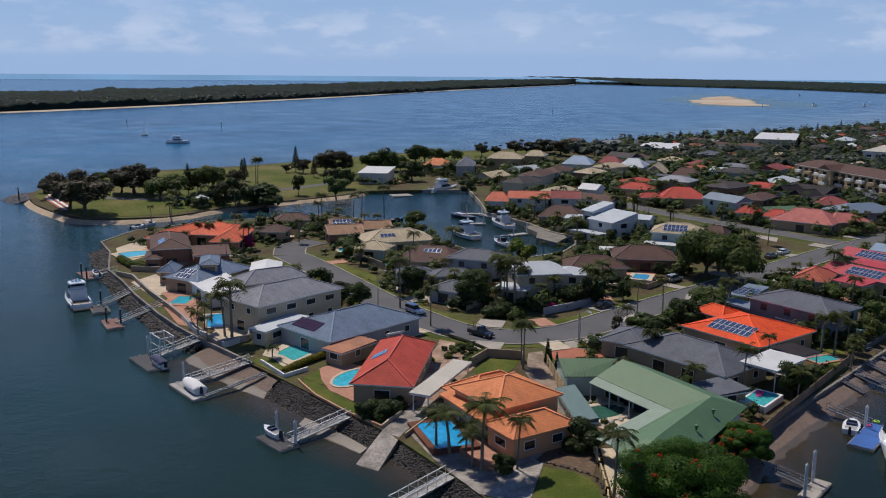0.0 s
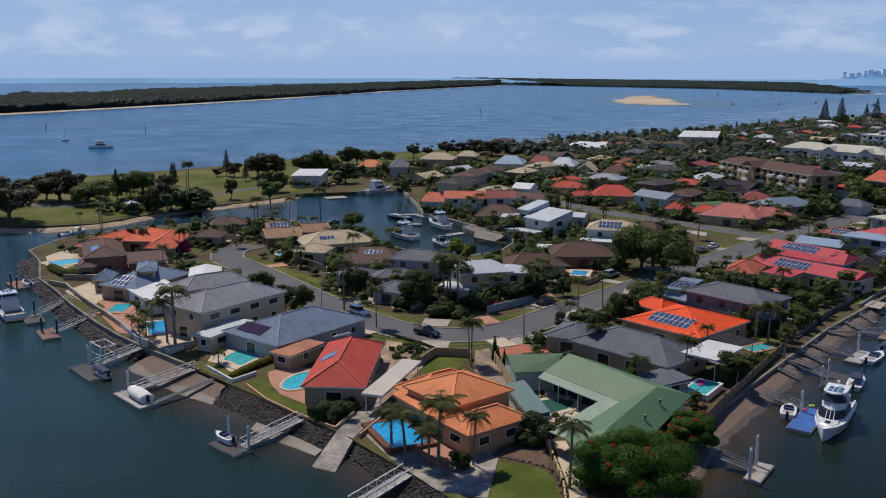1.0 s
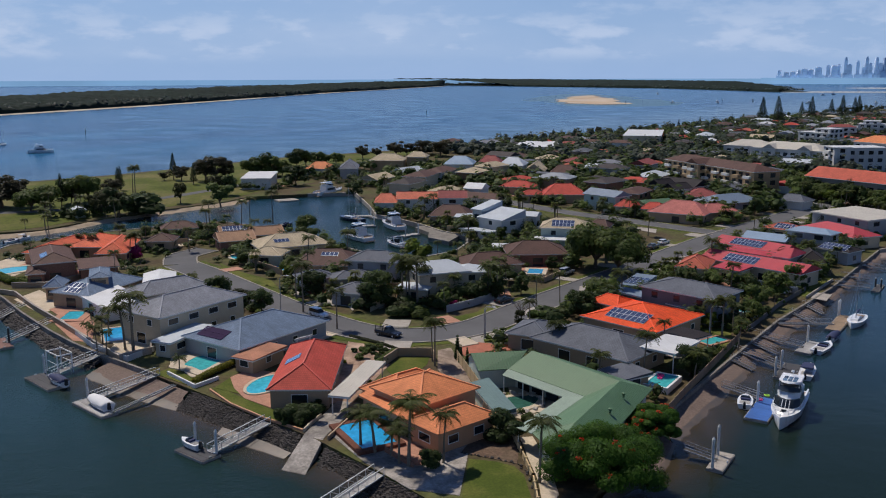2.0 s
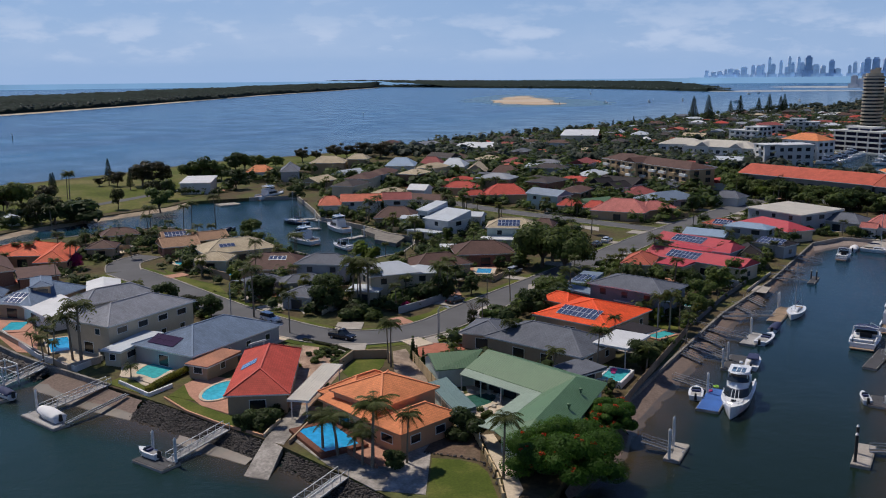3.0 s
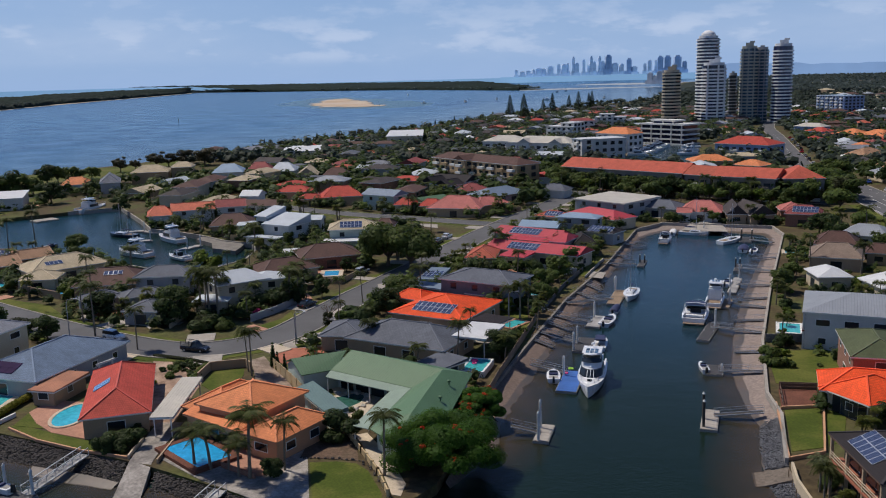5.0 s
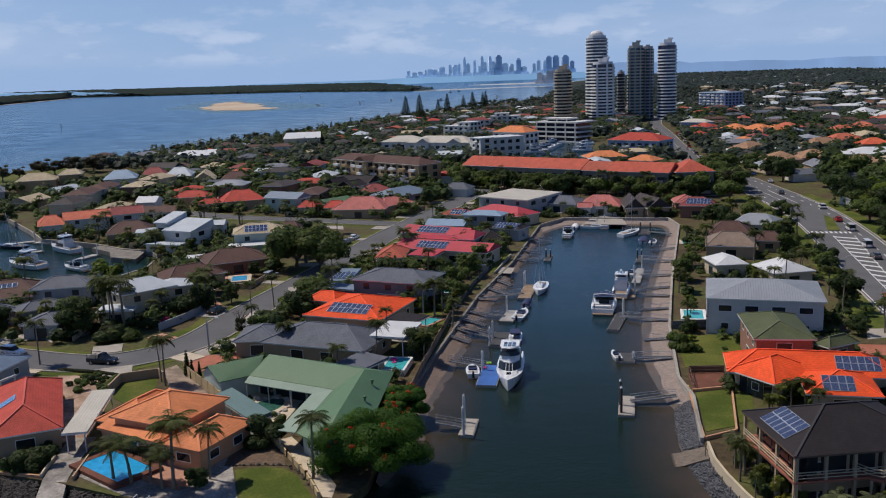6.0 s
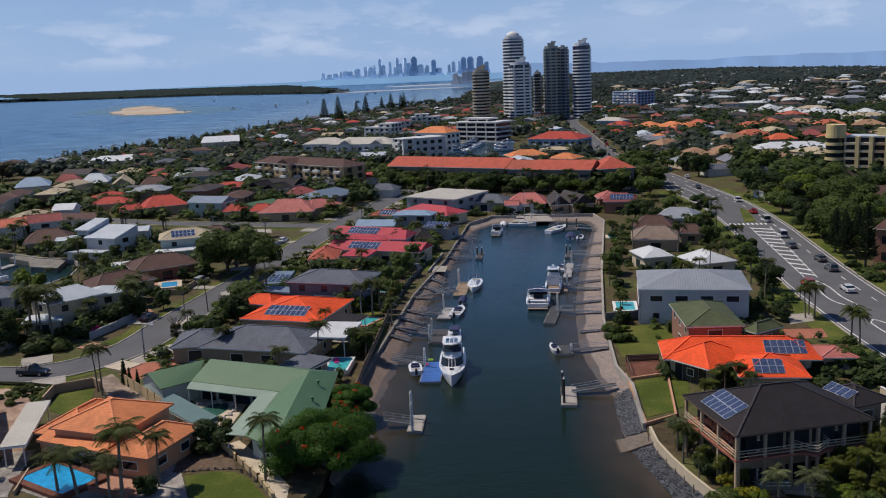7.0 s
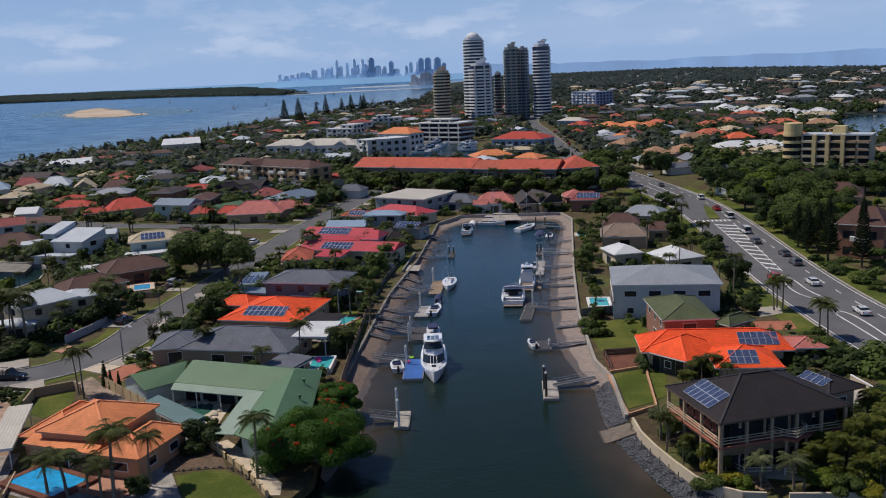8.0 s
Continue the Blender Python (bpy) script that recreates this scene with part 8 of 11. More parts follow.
cruiser(-526, 1514, 124, 11, 3.8, label='far white boat at anchor on open water')
cruiser(-502, 1630, 110, 11, 3.8, label='far white boat at anchor on open water')
cruiser(-390, 1563, 200, 11, 3.8, label='far white boat at anchor on open water')
cruiser(-507, 2253, 230, 11, 3.8, label='far white boat at anchor on open water')
cruiser(-509, 2166, 35, 11, 3.8, label='far white boat at anchor on open water')
cruiser(-558, 2787, 85, 11, 3.8, label='far white boat at anchor on open water')
cruiser(-297, 1618, 300, 11, 3.8, label='far white boat at anchor on open water')
cruiser(-885, 2121, 300, 11, 3.8, label='far white boat at anchor on open water')
cruiser(-586, 1464, 155, 11, 3.8, label='far white boat at anchor on open water')

# ---- pools ----
pool(-101.8, 85.1, 4.6, 8.6, 20, water='pool_cyan', edge='paving_sand', shape='oval', border=0.5, label='oval pool with a raised pale rim on pink paving')
pool(-118.5, 87.3, 5.5, 9.0, 35, water='pool_teal', edge='paving_sand', shape='kidney', border=2.2, label='freeform pool in broad cream paving')
pool(-76.0, 78.9, 4.8, 8.6, 64, water='pool_blue', edge='brick_paving', border=0.9, label='bright blue pool behind a low brick terrace', lift=0.5)
pool(-66.3, 100.4, 4.6, 8.0, 0, water='pool_green', edge='paving_sand', shape='kidney', border=1.0, label='dark green pool among pale boulders in the courtyard')
pool(-52.0, 120.0, 3.3, 6.0, 3, water='pool_teal', edge='trim_white', border=0.35, label='small raised teal pool with pink floats', lift=1.0)
pool(-106.1, 175.0, 3.4, 5.0, 24, water='pool_blue', edge='paving_sand', border=1.0, label='bright blue pool on a raised walled terrace', lift=1.2)
pool(-144.6, 87.7, 3.5, 9.0, 60, water='pool_blue', edge='paving_sand', border=0.6, label='long blue pool on the shore terrace')
pool(-162.9, 91.0, 3.5, 6.0, 40, water='pool_cyan', edge='paving_pink', border=1.5, label='small pale blue pool on the terrace')
pool(-214.1, 106.7, 7.0, 9.0, 20, water='pool_cyan', edge='paving_sand', shape='kidney', border=1.6, label='pale blue pool on the garden corner')
pool(-180.5, 149.7, 4.5, 7.5, 60, water='pool_cyan', edge='paving_sand', shape='oval', border=0.8, label='pale blue pool beside a curved wall')
pool(-161.9, 146.2, 3.0, 6.0, 60, water='pool_blue', edge='paving_sand', border=0.6, label='small covered pool behind a wall')
pool(-53.6, 147.3, 2.6, 5.0, -20, water='pool_teal', edge='paving_pink', border=0.6, label='small teal pool by the canal garden')
pool(-54.5, 168.4, 4.0, 4.0, 0, water='pool_teal', edge='trim_white', shape='oval', border=0.25, label='round above-ground pool in a garden', lift=1.1)
pool(-0.9, 229.7, 4.0, 8.0, 90, water='pool_cyan', edge='paving_sand', border=0.8, label='pale blue pool by the canal wall')
pool(-4.7, 157.3, 3.5, 6.0, 0, water='pool_teal', edge='trim_white', border=0.6, label='small teal pool beside the white house')
pool(-28.6, 278.1, 3.0, 8.0, 90, water='pool_teal', edge='paving_sand', border=0.6, label='pool at the canal end')
pool(-44.8, 280.1, 3.0, 7.0, 90, water='pool_blue', edge='paving_sand', border=0.6, label='blue pool at the canal end')

def boulder(x, y, r, seed):
    t = thing("boulder", x, y, LAND, 0, "pale weathered boulder beside the courtyard pool", "boulder", "boulders round the pool")
    s = Shape()
    stone_shape(s, 0, 0, r * 0.35, r, random.Random(seed))
    part("stone", s, "boulder_pale", t)


def edge_stone(x, y, r, seed):
    t = thing("edging_stone", x, y, LAND + 0.06, 0, "brown garden stone edging a planted bed", "stone", "stones round the garden bed")
    s = Shape()
    stone_shape(s, 0, 0, r * 0.3, r, random.Random(seed))
    part("stone", s, "rock_brown", t)


for k in range(22):
    a = k * math.tau / 22
    boulder(-66.3 + math.cos(a) * (3.5 + 0.5 * math.sin(3 * a)), 100.2 + math.sin(a) * (4.9 + 0.4 * math.cos(2 * a)), 0.5 + 0.22 * math.sin(k * 2.7), 60 + k)

# ---- cars ----
car('ute', 'car_black', -103.0, 116.4, 2, 'black utility with a ladder rack parked on the street')
car('wagon', 'car_white', -122.6, 118.7, -10, 'white car parked in a driveway')
car('sedan', 'car_silver', -159.8, 124.2, 160, 'silver-blue hatchback parked on the street')
car('sedan', 'car_black', -98.5, 149.0, 80, 'dark car parked on the bend')
car('sedan', 'car_grey', -96.9, 222.9, 85, 'grey car parked on the street')
car('sedan', 'car_white', -96.9, 230.3, 85, 'white car parked on the street')
car('wagon', 'car_silver', -100.9, 180.8, 85, 'pale car parked under the fig tree')
car('wagon', 'car_white', -81.5, 127.8, 75, 'white utility in a carport')
car('sedan', 'car_white', -82.2, 167.0, 70, 'white car in a driveway')
car('sedan', 'car_white', 39.2, 168.0, 93, 'car driving on the highway')
car('sedan', 'car_white', 41.0, 145.8, 93, 'car driving on the highway')
car('wagon', 'car_red', 32.8, 172.7, 93, 'car driving on the highway')
car('sedan', 'car_grey', 41.4, 196.3, 93, 'car driving on the highway')
car('wagon', 'car_grey', 41.1, 186.5, 93, 'car driving on the highway')
car('sedan', 'car_grey', 38.6, 211.9, 93, 'car driving on the highway')
car('van', 'car_white', 39.5, 225.9, 93, 'car driving on the highway')
car('van', 'car_white', 40.2, 249.5, 93, 'car driving on the highway')
car('sedan', 'car_red', 39.7, 264.4, 93, 'car driving on the highway')
car('wagon', 'car_white', 39.4, 288.7, 93, 'car driving on the highway')
car('sedan', 'car_grey', 31.3, 322.8, 93, 'car driving on the highway')
car('sedan', 'car_white', 31.4, 354.6, 93, 'car driving on the highway')
car('sedan', 'car_blue', 27.5, 380.5, 93, 'car driving on the highway')

# ---- small things ----
def water_tank(x, y, r, h):
    t = thing("water_tank", x, y, LAND, 0, "round cream rainwater tank beside the orange house", "water tank")
    part("drum", Shape().tube([(0, 0, -0.05), (0, 0, h)], [r, r], 24), "wall_cream", t)
    for k in range(4):
        part("hoop", Shape().tube([(0, 0, 0.3 + k * 0.45), (0, 0, 0.38 + k * 0.45)], [r + 0.03, r + 0.03], 24), "wall_tan", t)
    part("lid", Shape().tube([(0, 0, h), (0, 0, h + 0.16)], [r, 0.2], 24), "metal_cream", t)


def float_ring(x, y, z, r, material, label):
    t = thing("pool_float", x, y, z, 0, label, "pool toy")
    s = Shape()
    rings = [[((r + 0.3 * r * math.cos(b)) * math.cos(a), (r + 0.3 * r * math.cos(b)) * math.sin(a), 0.3 * r * math.sin(b) + 0.1) for b in (j * math.tau / 8 for j in range(8))] for a in (k * math.tau / 18 for k in range(19))]
    part("ring", s.loft(rings, caps=False), material, t, smooth=True)



water_tank(-66.5, 87.0, 0.8, 2.0)
float_ring(-52.9, 121.6, 2.3, 0.45, 'plastic_pink', 'pink inflatable ring floating in a pool')
float_ring(-52.5, 120.3, 2.3, 0.30, 'plastic_pink', 'pink inflatable toy in a pool')
float_ring(-38.3, 127.2, 0.45, 0.35, 'plastic_green', 'lime green inflatable toy on a blue dock')
float_ring(-38.6, 124.8, 0.45, 0.30, 'plastic_pink', 'pink inflatable toy on a blue dock')


def channel_marker(x, y):
    t = thing("channel_marker", x, y, 0, 0, "slim dark channel marker pile with a white top mark", "marker", "channel markers")
    part("pile", Shape().tube([(0, 0, -4), (0, 0, 5.2)], [0.28, 0.24], 8), "pile_dark", t)
    part("top_mark", Shape().box(-0.6, 0.6, -0.1, 0.1, 4.2, 5.6), "trim_white", t)


channel_marker(-754, 376)
channel_marker(-683, 427)
channel_marker(-338, 125)
channel_marker(-619, 1348)
channel_marker(-535, 1567)
channel_marker(-672, 885)
runabout(-53.2, 191.6, 250, 5.6, 2.2, label='white runabout parked on a waterfront lawn', z=LAND + 0.28)

# ---- towers and the far city ----
def high_rise(x, y, height, outline, label, wall, glass, rot=0.0, band=0.42, step=2.75, piers=(), top="flat"):
    """A tall block of flats: a glazed core, a slab with its parapet on every floor, upright piers, and a roof storey."""
    t = thing("tower", x, y, LAND, rot, label, "tower", "high-rise towers")
    n = int(height / step)
    part("core", Shape().prism([(p[0] * 0.92, p[1] * 0.92) for p in outline], -0.3, height), glass, t)
    slab = Shape().prism(outline, 0, step * band).mesh("balcony")
    for k in range(n):
        part("balcony", slab, wall, t, m=pose(0, 0, k * step + step * 0.3))
    for px, py, w in piers:
        part("pier", Shape().box(px - w, px + w, py - w, py + w, 0, height), wall, t)
    part("plant_room", Shape().prism([(p[0] * 0.8, p[1] * 0.8) for p in outline], height + 0.01, height + 2.2), wall, t)
    r = max(p[0] for p in outline)
    if top == "dome":
        rings = [[(math.cos(k * math.tau / 20) * r * 0.62 * math.cos(v), math.sin(k * math.tau / 20) * r * 0.62 * math.cos(v), height + 2.2 + 4.6 * math.sin(v)) for k in range(20)] for v in (0, 0.35, 0.7, 1.05, 1.4)]
        part("dome", Shape().loft(rings), wall, t, smooth=True)
    elif top == "step":
        part("roof_storey", Shape().box(-r * 0.35, r * 0.45, -r * 0.4, r * 0.4, height + 2.2, height + 5.0), wall, t)
        part("lift_room", Shape().box(0.05 * r, r * 0.55, -r * 0.25, r * 0.25, height + 5.0, height + 6.4), wall, t)
    else:
        part("lift_room", Shape().box(-r * 0.3, r * 0.3, -r * 0.3, r * 0.3, height + 2.2, height + 3.6), wall, t)
    return t


def lobed(radius, sides=24, lobes=4, depth=0.03, squash=1.0):
    """A rounded plan with shallow lobes."""
    return [(math.cos(k * math.tau / sides) * radius * (1 + depth * math.cos(lobes * k * math.tau / sides)), math.sin(k * math.tau / sides) * radius * squash * (1 + depth * math.cos(lobes * k * math.tau / sides))) for k in range(sides)]


high_rise(-64, 798, 71.5, lobed(9.6), "tall white and navy banded high-rise with a domed top", "wall_bright", "glass_navy", top="dome")
high_rise(-58, 786, 49, lobed(10.0, 16, 4, 0.05), "white banded high-rise in front of taller towers", "wall_bright", "glass_navy", band=0.52, piers=[(-4.2, -9.2, 0.7), (4.2, -9.2, 0.7), (9.0, -3.0, 0.7)], top="step")
high_rise(-92, 780, 44, lobed(7.9, 20, 5, 0.04), "tan high-rise with rounded balconies", "wall_cream", "glass_dark", band=0.5, top="step")
high_rise(-31, 806, 62, lobed(7.6, 10, 5, 0.04), "grey-tan faceted high-rise with banded balconies", "wall_stone", "glass_blue", band=0.5, piers=[(-4.5, -6.0, 0.5), (0.0, -7.6, 0.5), (4.5, -6.0, 0.5)], top="step")
high_rise(-20.5, 811, 61, lobed(5.6, 8, 4, 0.02), "grey rear wing of the faceted high-rise", "wall_grey", "glass_blue", band=0.36, piers=[(-2.0, -5.0, 0.4), (2.2, -5.0, 0.4)])
high_rise(-4, 798, 63, lobed(8.0, 16, 4, 0.05), "slim white and navy banded high-rise", "wall_bright", "glass_navy", top="step")
high_rise(-44, 822, 40, lobed(3.9, 8, 4, 0.0), "dark slim tower between the high-rises", "wall_grey", "glass_dark", band=0.3)

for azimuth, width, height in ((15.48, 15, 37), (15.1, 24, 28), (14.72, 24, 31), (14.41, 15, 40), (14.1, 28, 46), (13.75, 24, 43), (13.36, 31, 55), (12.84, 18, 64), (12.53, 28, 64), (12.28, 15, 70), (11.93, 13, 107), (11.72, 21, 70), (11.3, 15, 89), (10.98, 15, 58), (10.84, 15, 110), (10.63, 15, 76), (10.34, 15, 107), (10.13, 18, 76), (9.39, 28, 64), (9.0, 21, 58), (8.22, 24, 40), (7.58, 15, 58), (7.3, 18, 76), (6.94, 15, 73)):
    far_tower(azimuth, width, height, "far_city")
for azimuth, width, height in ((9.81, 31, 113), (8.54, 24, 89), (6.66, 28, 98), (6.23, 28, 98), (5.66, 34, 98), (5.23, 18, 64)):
    far_tower(azimuth, width, height, "hazed_city_dark")
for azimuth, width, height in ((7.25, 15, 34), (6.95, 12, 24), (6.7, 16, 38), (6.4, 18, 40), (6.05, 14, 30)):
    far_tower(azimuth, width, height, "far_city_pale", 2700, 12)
# Added raised block under the towers; glows sea-blue in place of hazy water.
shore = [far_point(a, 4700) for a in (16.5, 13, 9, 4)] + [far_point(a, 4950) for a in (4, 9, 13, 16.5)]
tagged(part("far_shore", Shape().prism(shore, -1, 30), "far_sea_glow"), "far blue water and flats below the city towers", "shore", kind="structure")


def stepped_flats(x, y, rot):
    """Cream block of flats with a rounded stair tower and deep balconies."""
    t = thing("apartment_building", x, y, LAND, rot, "five-storey cream flats with rounded yellow corner tower", "apartment building", "apartment blocks")
    H, n = 14.5, 5
    step = H / n
    part("core", Shape().box(-14, 15, -4.5, 4.5, 0, H), "wall_cream", t)
    for k in range(n):
        for a, b in ((-10.0, -6.0), (-4.8, -1.2), (0.2, 4.8), (5.4, 9.8), (10.4, 14.6)):
            part("balcony", Shape().box(a, b, -6.2, -4.48, k * step + 0.1, k * step + 0.95), "wall_cream" if a < 0 else "wall_tan", t)
            part("window", Shape().box(a + 0.2, b - 0.2, -4.56, -4.4, k * step + 1.0, (k + 1) * step - 0.15), "glass_dark", t)
    for px in (-5.4, -0.5, 5.1):
        part("pier", Shape().box(px - 0.7, px + 0.7, -6.5, -4.47, 0, H + 0.3), "wall_yellow", t)
    ring_line = [(-14 + math.cos(a * math.tau / 20) * 3.6, -3.4 + math.sin(a * math.tau / 20) * 3.6) for a in range(20)]
    part("corner_tower", Shape().prism(ring_line, 0, H + 0.4), "glass_dark", t)
    for k in range(n + 1):
        big = [(-14 + (p[0] + 14) * 1.06, -3.4 + (p[1] + 3.4) * 1.06) for p in ring_line]
        part("corner_band", Shape().prism(big, k * step - 0.3, k * step + 0.85), "wall_yellow", t)
    part("roof_room", Shape().prism([(p[0], p[1]) for p in ring_line], H + 0.85, H + 4.8), "wall_yellow", t)
    part("roof_room", Shape().box(0.5, 5.5, -2.5, 2.5, H + 0.01, H + 3.4, 0.9), "wall_yellow", t)
    part("roof_slab", Shape().box(-10, 15.3, -4.8, 4.8, H + 0.003, H + 0.5), "metal_pale", t)
    TAKEN.append((x, y, 13))
    return t


stepped_flats(102, 352, -30)

# ---- a great flowering tree ----
def poinciana(x, y, height, radius):
    rng = random.Random(77)
    t = thing("poinciana_tree", x, y, LAND, 0, "broad bright green poinciana tree with red blossom", "tree")
    wood, blobs = Shape(), []
    wood.tube([(0, 0, -0.4), (0.2, 0.1, 1.2), (0.2, 0.2, 2.2)], [0.6, 0.42, 0.36], 10)
    for k in range(34):
        a = k * 2.4
        out = radius * (0.18 + 0.66 * math.sqrt((k + 0.5) / 34)) * rng.uniform(0.85, 1.1)
        z = height * (0.80 - 0.52 * (out / radius) ** 2) * (1 if k % 3 else 0.5) + rng.uniform(-0.3, 0.3)
        end = Vector((math.cos(a) * out, math.sin(a) * out, z))
        wood.tube([(0.2, 0.2, 2.0), tuple(end * 0.55 + Vector((0, 0, 1.0))), tuple(end)], [0.22, 0.13, 0.05], 6)
        blobs.append((end.x, end.y, end.z, radius * rng.uniform(0.22, 0.31)))
    part("trunk", wood, "bark", t)
    part("crown", leaf_cloud(rng, blobs, 44000, 0.115, 0.62), "leaf_poinciana", t)
    red = []
    for k in range(44):
        bx, by, bz, br = rng.choice(blobs)
        a = rng.uniform(0, math.tau)
        q = rng.uniform(0.2, 0.95)
        red.append((bx + math.cos(a) * br * q, by + math.sin(a) * br * q, bz + br * 0.66 * math.sqrt(1 - q * q) + 0.05, rng.uniform(0.15, 0.38)))
    part("blossom", leaf_cloud(rng, red, 800, 0.11, 0.5), "blossom_red", t)
    return t


poinciana(-45.0, 85.4, 6.8, 7.1)
tagged(poinciana(-45.8, 101.5, 4.4, 3.6), "smaller poinciana with dense red blossom")


def street_lamp(x, y, height):
    t = thing("street_lamp", x, y, LAND, 20, "thin grey street lamp with a curved arm", "street lamp", "street lamps")
    part("pole", Shape().tube([(0, 0, -0.2), (0, 0, height * 0.92), (0.3, 0, height), (1.5, 0, height + 0.15)], [0.10, 0.07, 0.055, 0.05], 7), "trim_grey", t)
    part("lamp_head", Shape().box(1.35, 2.0, -0.14, 0.14, height + 0.06, height + 0.2, 0.8), "trim_white", t)
    return t

def open_rail(points, height, label, rail, post, gap=1.6, z=LAND):
    """Thin posts with two rails along a line."""
    base = Vector(points[0])
    t = thing('railing', base.x, base.y, z, 0, label, 'railing')
    for a, b in zip(points, points[1:]):
        a, b = Vector(a) - base, Vector(b) - base
        for k in (0.5, 0.97):
            if rail:
                part('rail', Shape().beam((a.x, a.y, height * k), (b.x, b.y, height * k), 0.07, 0.09), rail, t)
        n = max(1, int((b - a).length / gap))
        for i in range(n):
            q = a.lerp(b, i / n)
            part('post', Shape().box(q.x - 0.06, q.x + 0.06, q.y - 0.06, q.y + 0.06, -0.1, height), post, t)
    return t


# ---- lawns, paving and garden walls ----
patch('lawn', [(-107.6, 79.5), (-104.2, 79.9), (-99.9, 79.2), (-94.2, 78.5), (-87.7, 78.9), (-84.9, 75.9), (-91.8, 75.9), (-99.9, 76.6)], LAND + 0.054, 'grass', 'mown lawn on the bank above the rock wall', 'lawn')
patch('lawn', [(-107.2, 79.7), (-108.9, 84.5), (-109.2, 87.0), (-101.4, 80.2), (-104.2, 79.9)], LAND + 0.058, 'grass', 'mown green garden lawn', 'lawn')
patch('paving', [(-108.9, 84.3), (-109.6, 89.2), (-104.1, 90.1), (-93.5, 78.8), (-99.9, 79.2), (-104.6, 81.3)], LAND + 0.075, 'paving_pink', 'pink paving round the oval pool', 'paving')
barrier('garden_wall', [(-106.8, 78.5), (-99.6, 76.3), (-91.3, 75.3), (-84.0, 75.3)], 0.35, 0.25, 'wall_peach', 'low orange rendered garden edge', 'wall', None, None, 0)
barrier('garden_wall', [(-118.2, 79.5), (-109.5, 77.9), (-109.7, 82.6)], 0.60, 0.25, 'trim_white', 'low white wall round the pool garden', 'wall', None, None, 0)
patch('lawn', [(-121.0, 81.9), (-114.9, 80.7), (-110.4, 78.5), (-117.8, 79.1)], LAND + 0.066, 'grass', 'mown green garden lawn', 'lawn')
hedge([(-111.1, 79.4), (-112.4, 84.0), (-113.3, 89.4)], 1.1, 1.1, 'leaf_yellow', 'yellow-green clipped hedge beside the pool', 3)
patch('paving', [(-124.9, 85.3), (-125.5, 90.1), (-113.3, 89.4), (-111.8, 79.9), (-117.7, 82.1), (-121.6, 82.5)], LAND + 0.070, 'paving_sand', 'cream paving round the freeform pool', 'paving')
patch('paving', [(-85.4, 79.6), (-88.0, 86.4), (-84.6, 87.6), (-82.0, 80.0)], LAND + 0.074, 'concrete_worn', 'concrete side drive beside the carport', 'paving')
patch('paving', [(-100.8, 102.4), (-98.2, 104.9), (-92.5, 103.9), (-85.7, 87.1), (-88.4, 85.0)], LAND + 0.050, 'pebble', 'pebbled pink yard under the carport', 'paving')
patch('paving', [(-80.2, 76.6), (-80.4, 82.2), (-66.7, 81.8), (-69.0, 87.8), (-63.8, 84.7), (-61.6, 81.4), (-56.4, 72.2), (-62.0, 70.2), (-71.1, 72.7)], LAND + 0.054, 'concrete_worn', 'worn concrete apron in front of the orange house', 'paving')
patch('paving', [(-71.2, 76.9), (-71.9, 81.6), (-67.6, 82.2), (-63.9, 76.7), (-65.2, 75.6)], LAND + 0.085, 'paving_pink', 'salmon paving beside the bright blue pool', 'paving')
barrier('garden_wall', [(-70.9, 76.6), (-65.2, 75.0)], 0.70, 0.22, 'wall_brick', 'low red-brown brick wall in front of the pool terrace', 'wall', None, None, 0)
patch('lawn', [(-61.1, 81.0), (-58.0, 82.2), (-55.4, 82.4), (-53.2, 81.0), (-49.0, 75.8), (-48.2, 73.4), (-55.6, 71.4)], LAND + 0.062, 'grass', 'dry mown lawn by the timber fence', 'lawn')
patch('paving', [(-63.0, 82.0), (-64.8, 88.6), (-61.0, 90.4), (-57.1, 86.2), (-55.5, 83.2)], LAND + 0.060, 'earth', 'bare red-brown garden bed edged with stones', 'paving')
for k, (bx, by) in enumerate(along([Vector(p) for p in ((-62.8, 81.8), (-58.8, 82.9), (-55.4, 83.2), (-53.0, 81.6), (-50.2, 78.2))], 26)):
    edge_stone(bx + 0.12 * math.sin(k * 4.1), by + 0.12 * math.cos(k * 2.3), 0.2 + 0.07 * math.sin(k * 1.9), 90 + k)
barrier('fence', [(-85.6, 112.9), (-75.6, 103.8), (-62.5, 90.6)], 1.80, 0.06, 'timber_pale', 'pale timber paling fence with posts', 'fence', None, None, 2.4)
barrier('garden_wall', [(-60.6, 90.4), (-56.2, 85.6), (-51.6, 80.4), (-48.2, 75.6)], 0.80, 0.16, 'timber_pale', 'low weathered timber fence along the garden', 'fence', None, None, 1.8)
patch('paving', [(-59.4, 90.4), (-58.2, 91.6), (-53.0, 86.2), (-47.4, 79.0), (-46.8, 76.0), (-47.9, 76.0), (-51.0, 80.6), (-55.6, 85.8)], LAND + 0.066, 'paving_sand', 'cream gravel strip between the fence and the green-roofed house', 'paving')
patch('paving', [(-90.6, 114.7), (-89.5, 117.1), (-77.8, 105.6), (-66.3, 93.3), (-64.0, 86.0), (-68.6, 92.1), (-76.3, 100.2), (-84.5, 106.3)], LAND + 0.070, 'path_sand', 'sandy path beside the timber fence', 'paving')
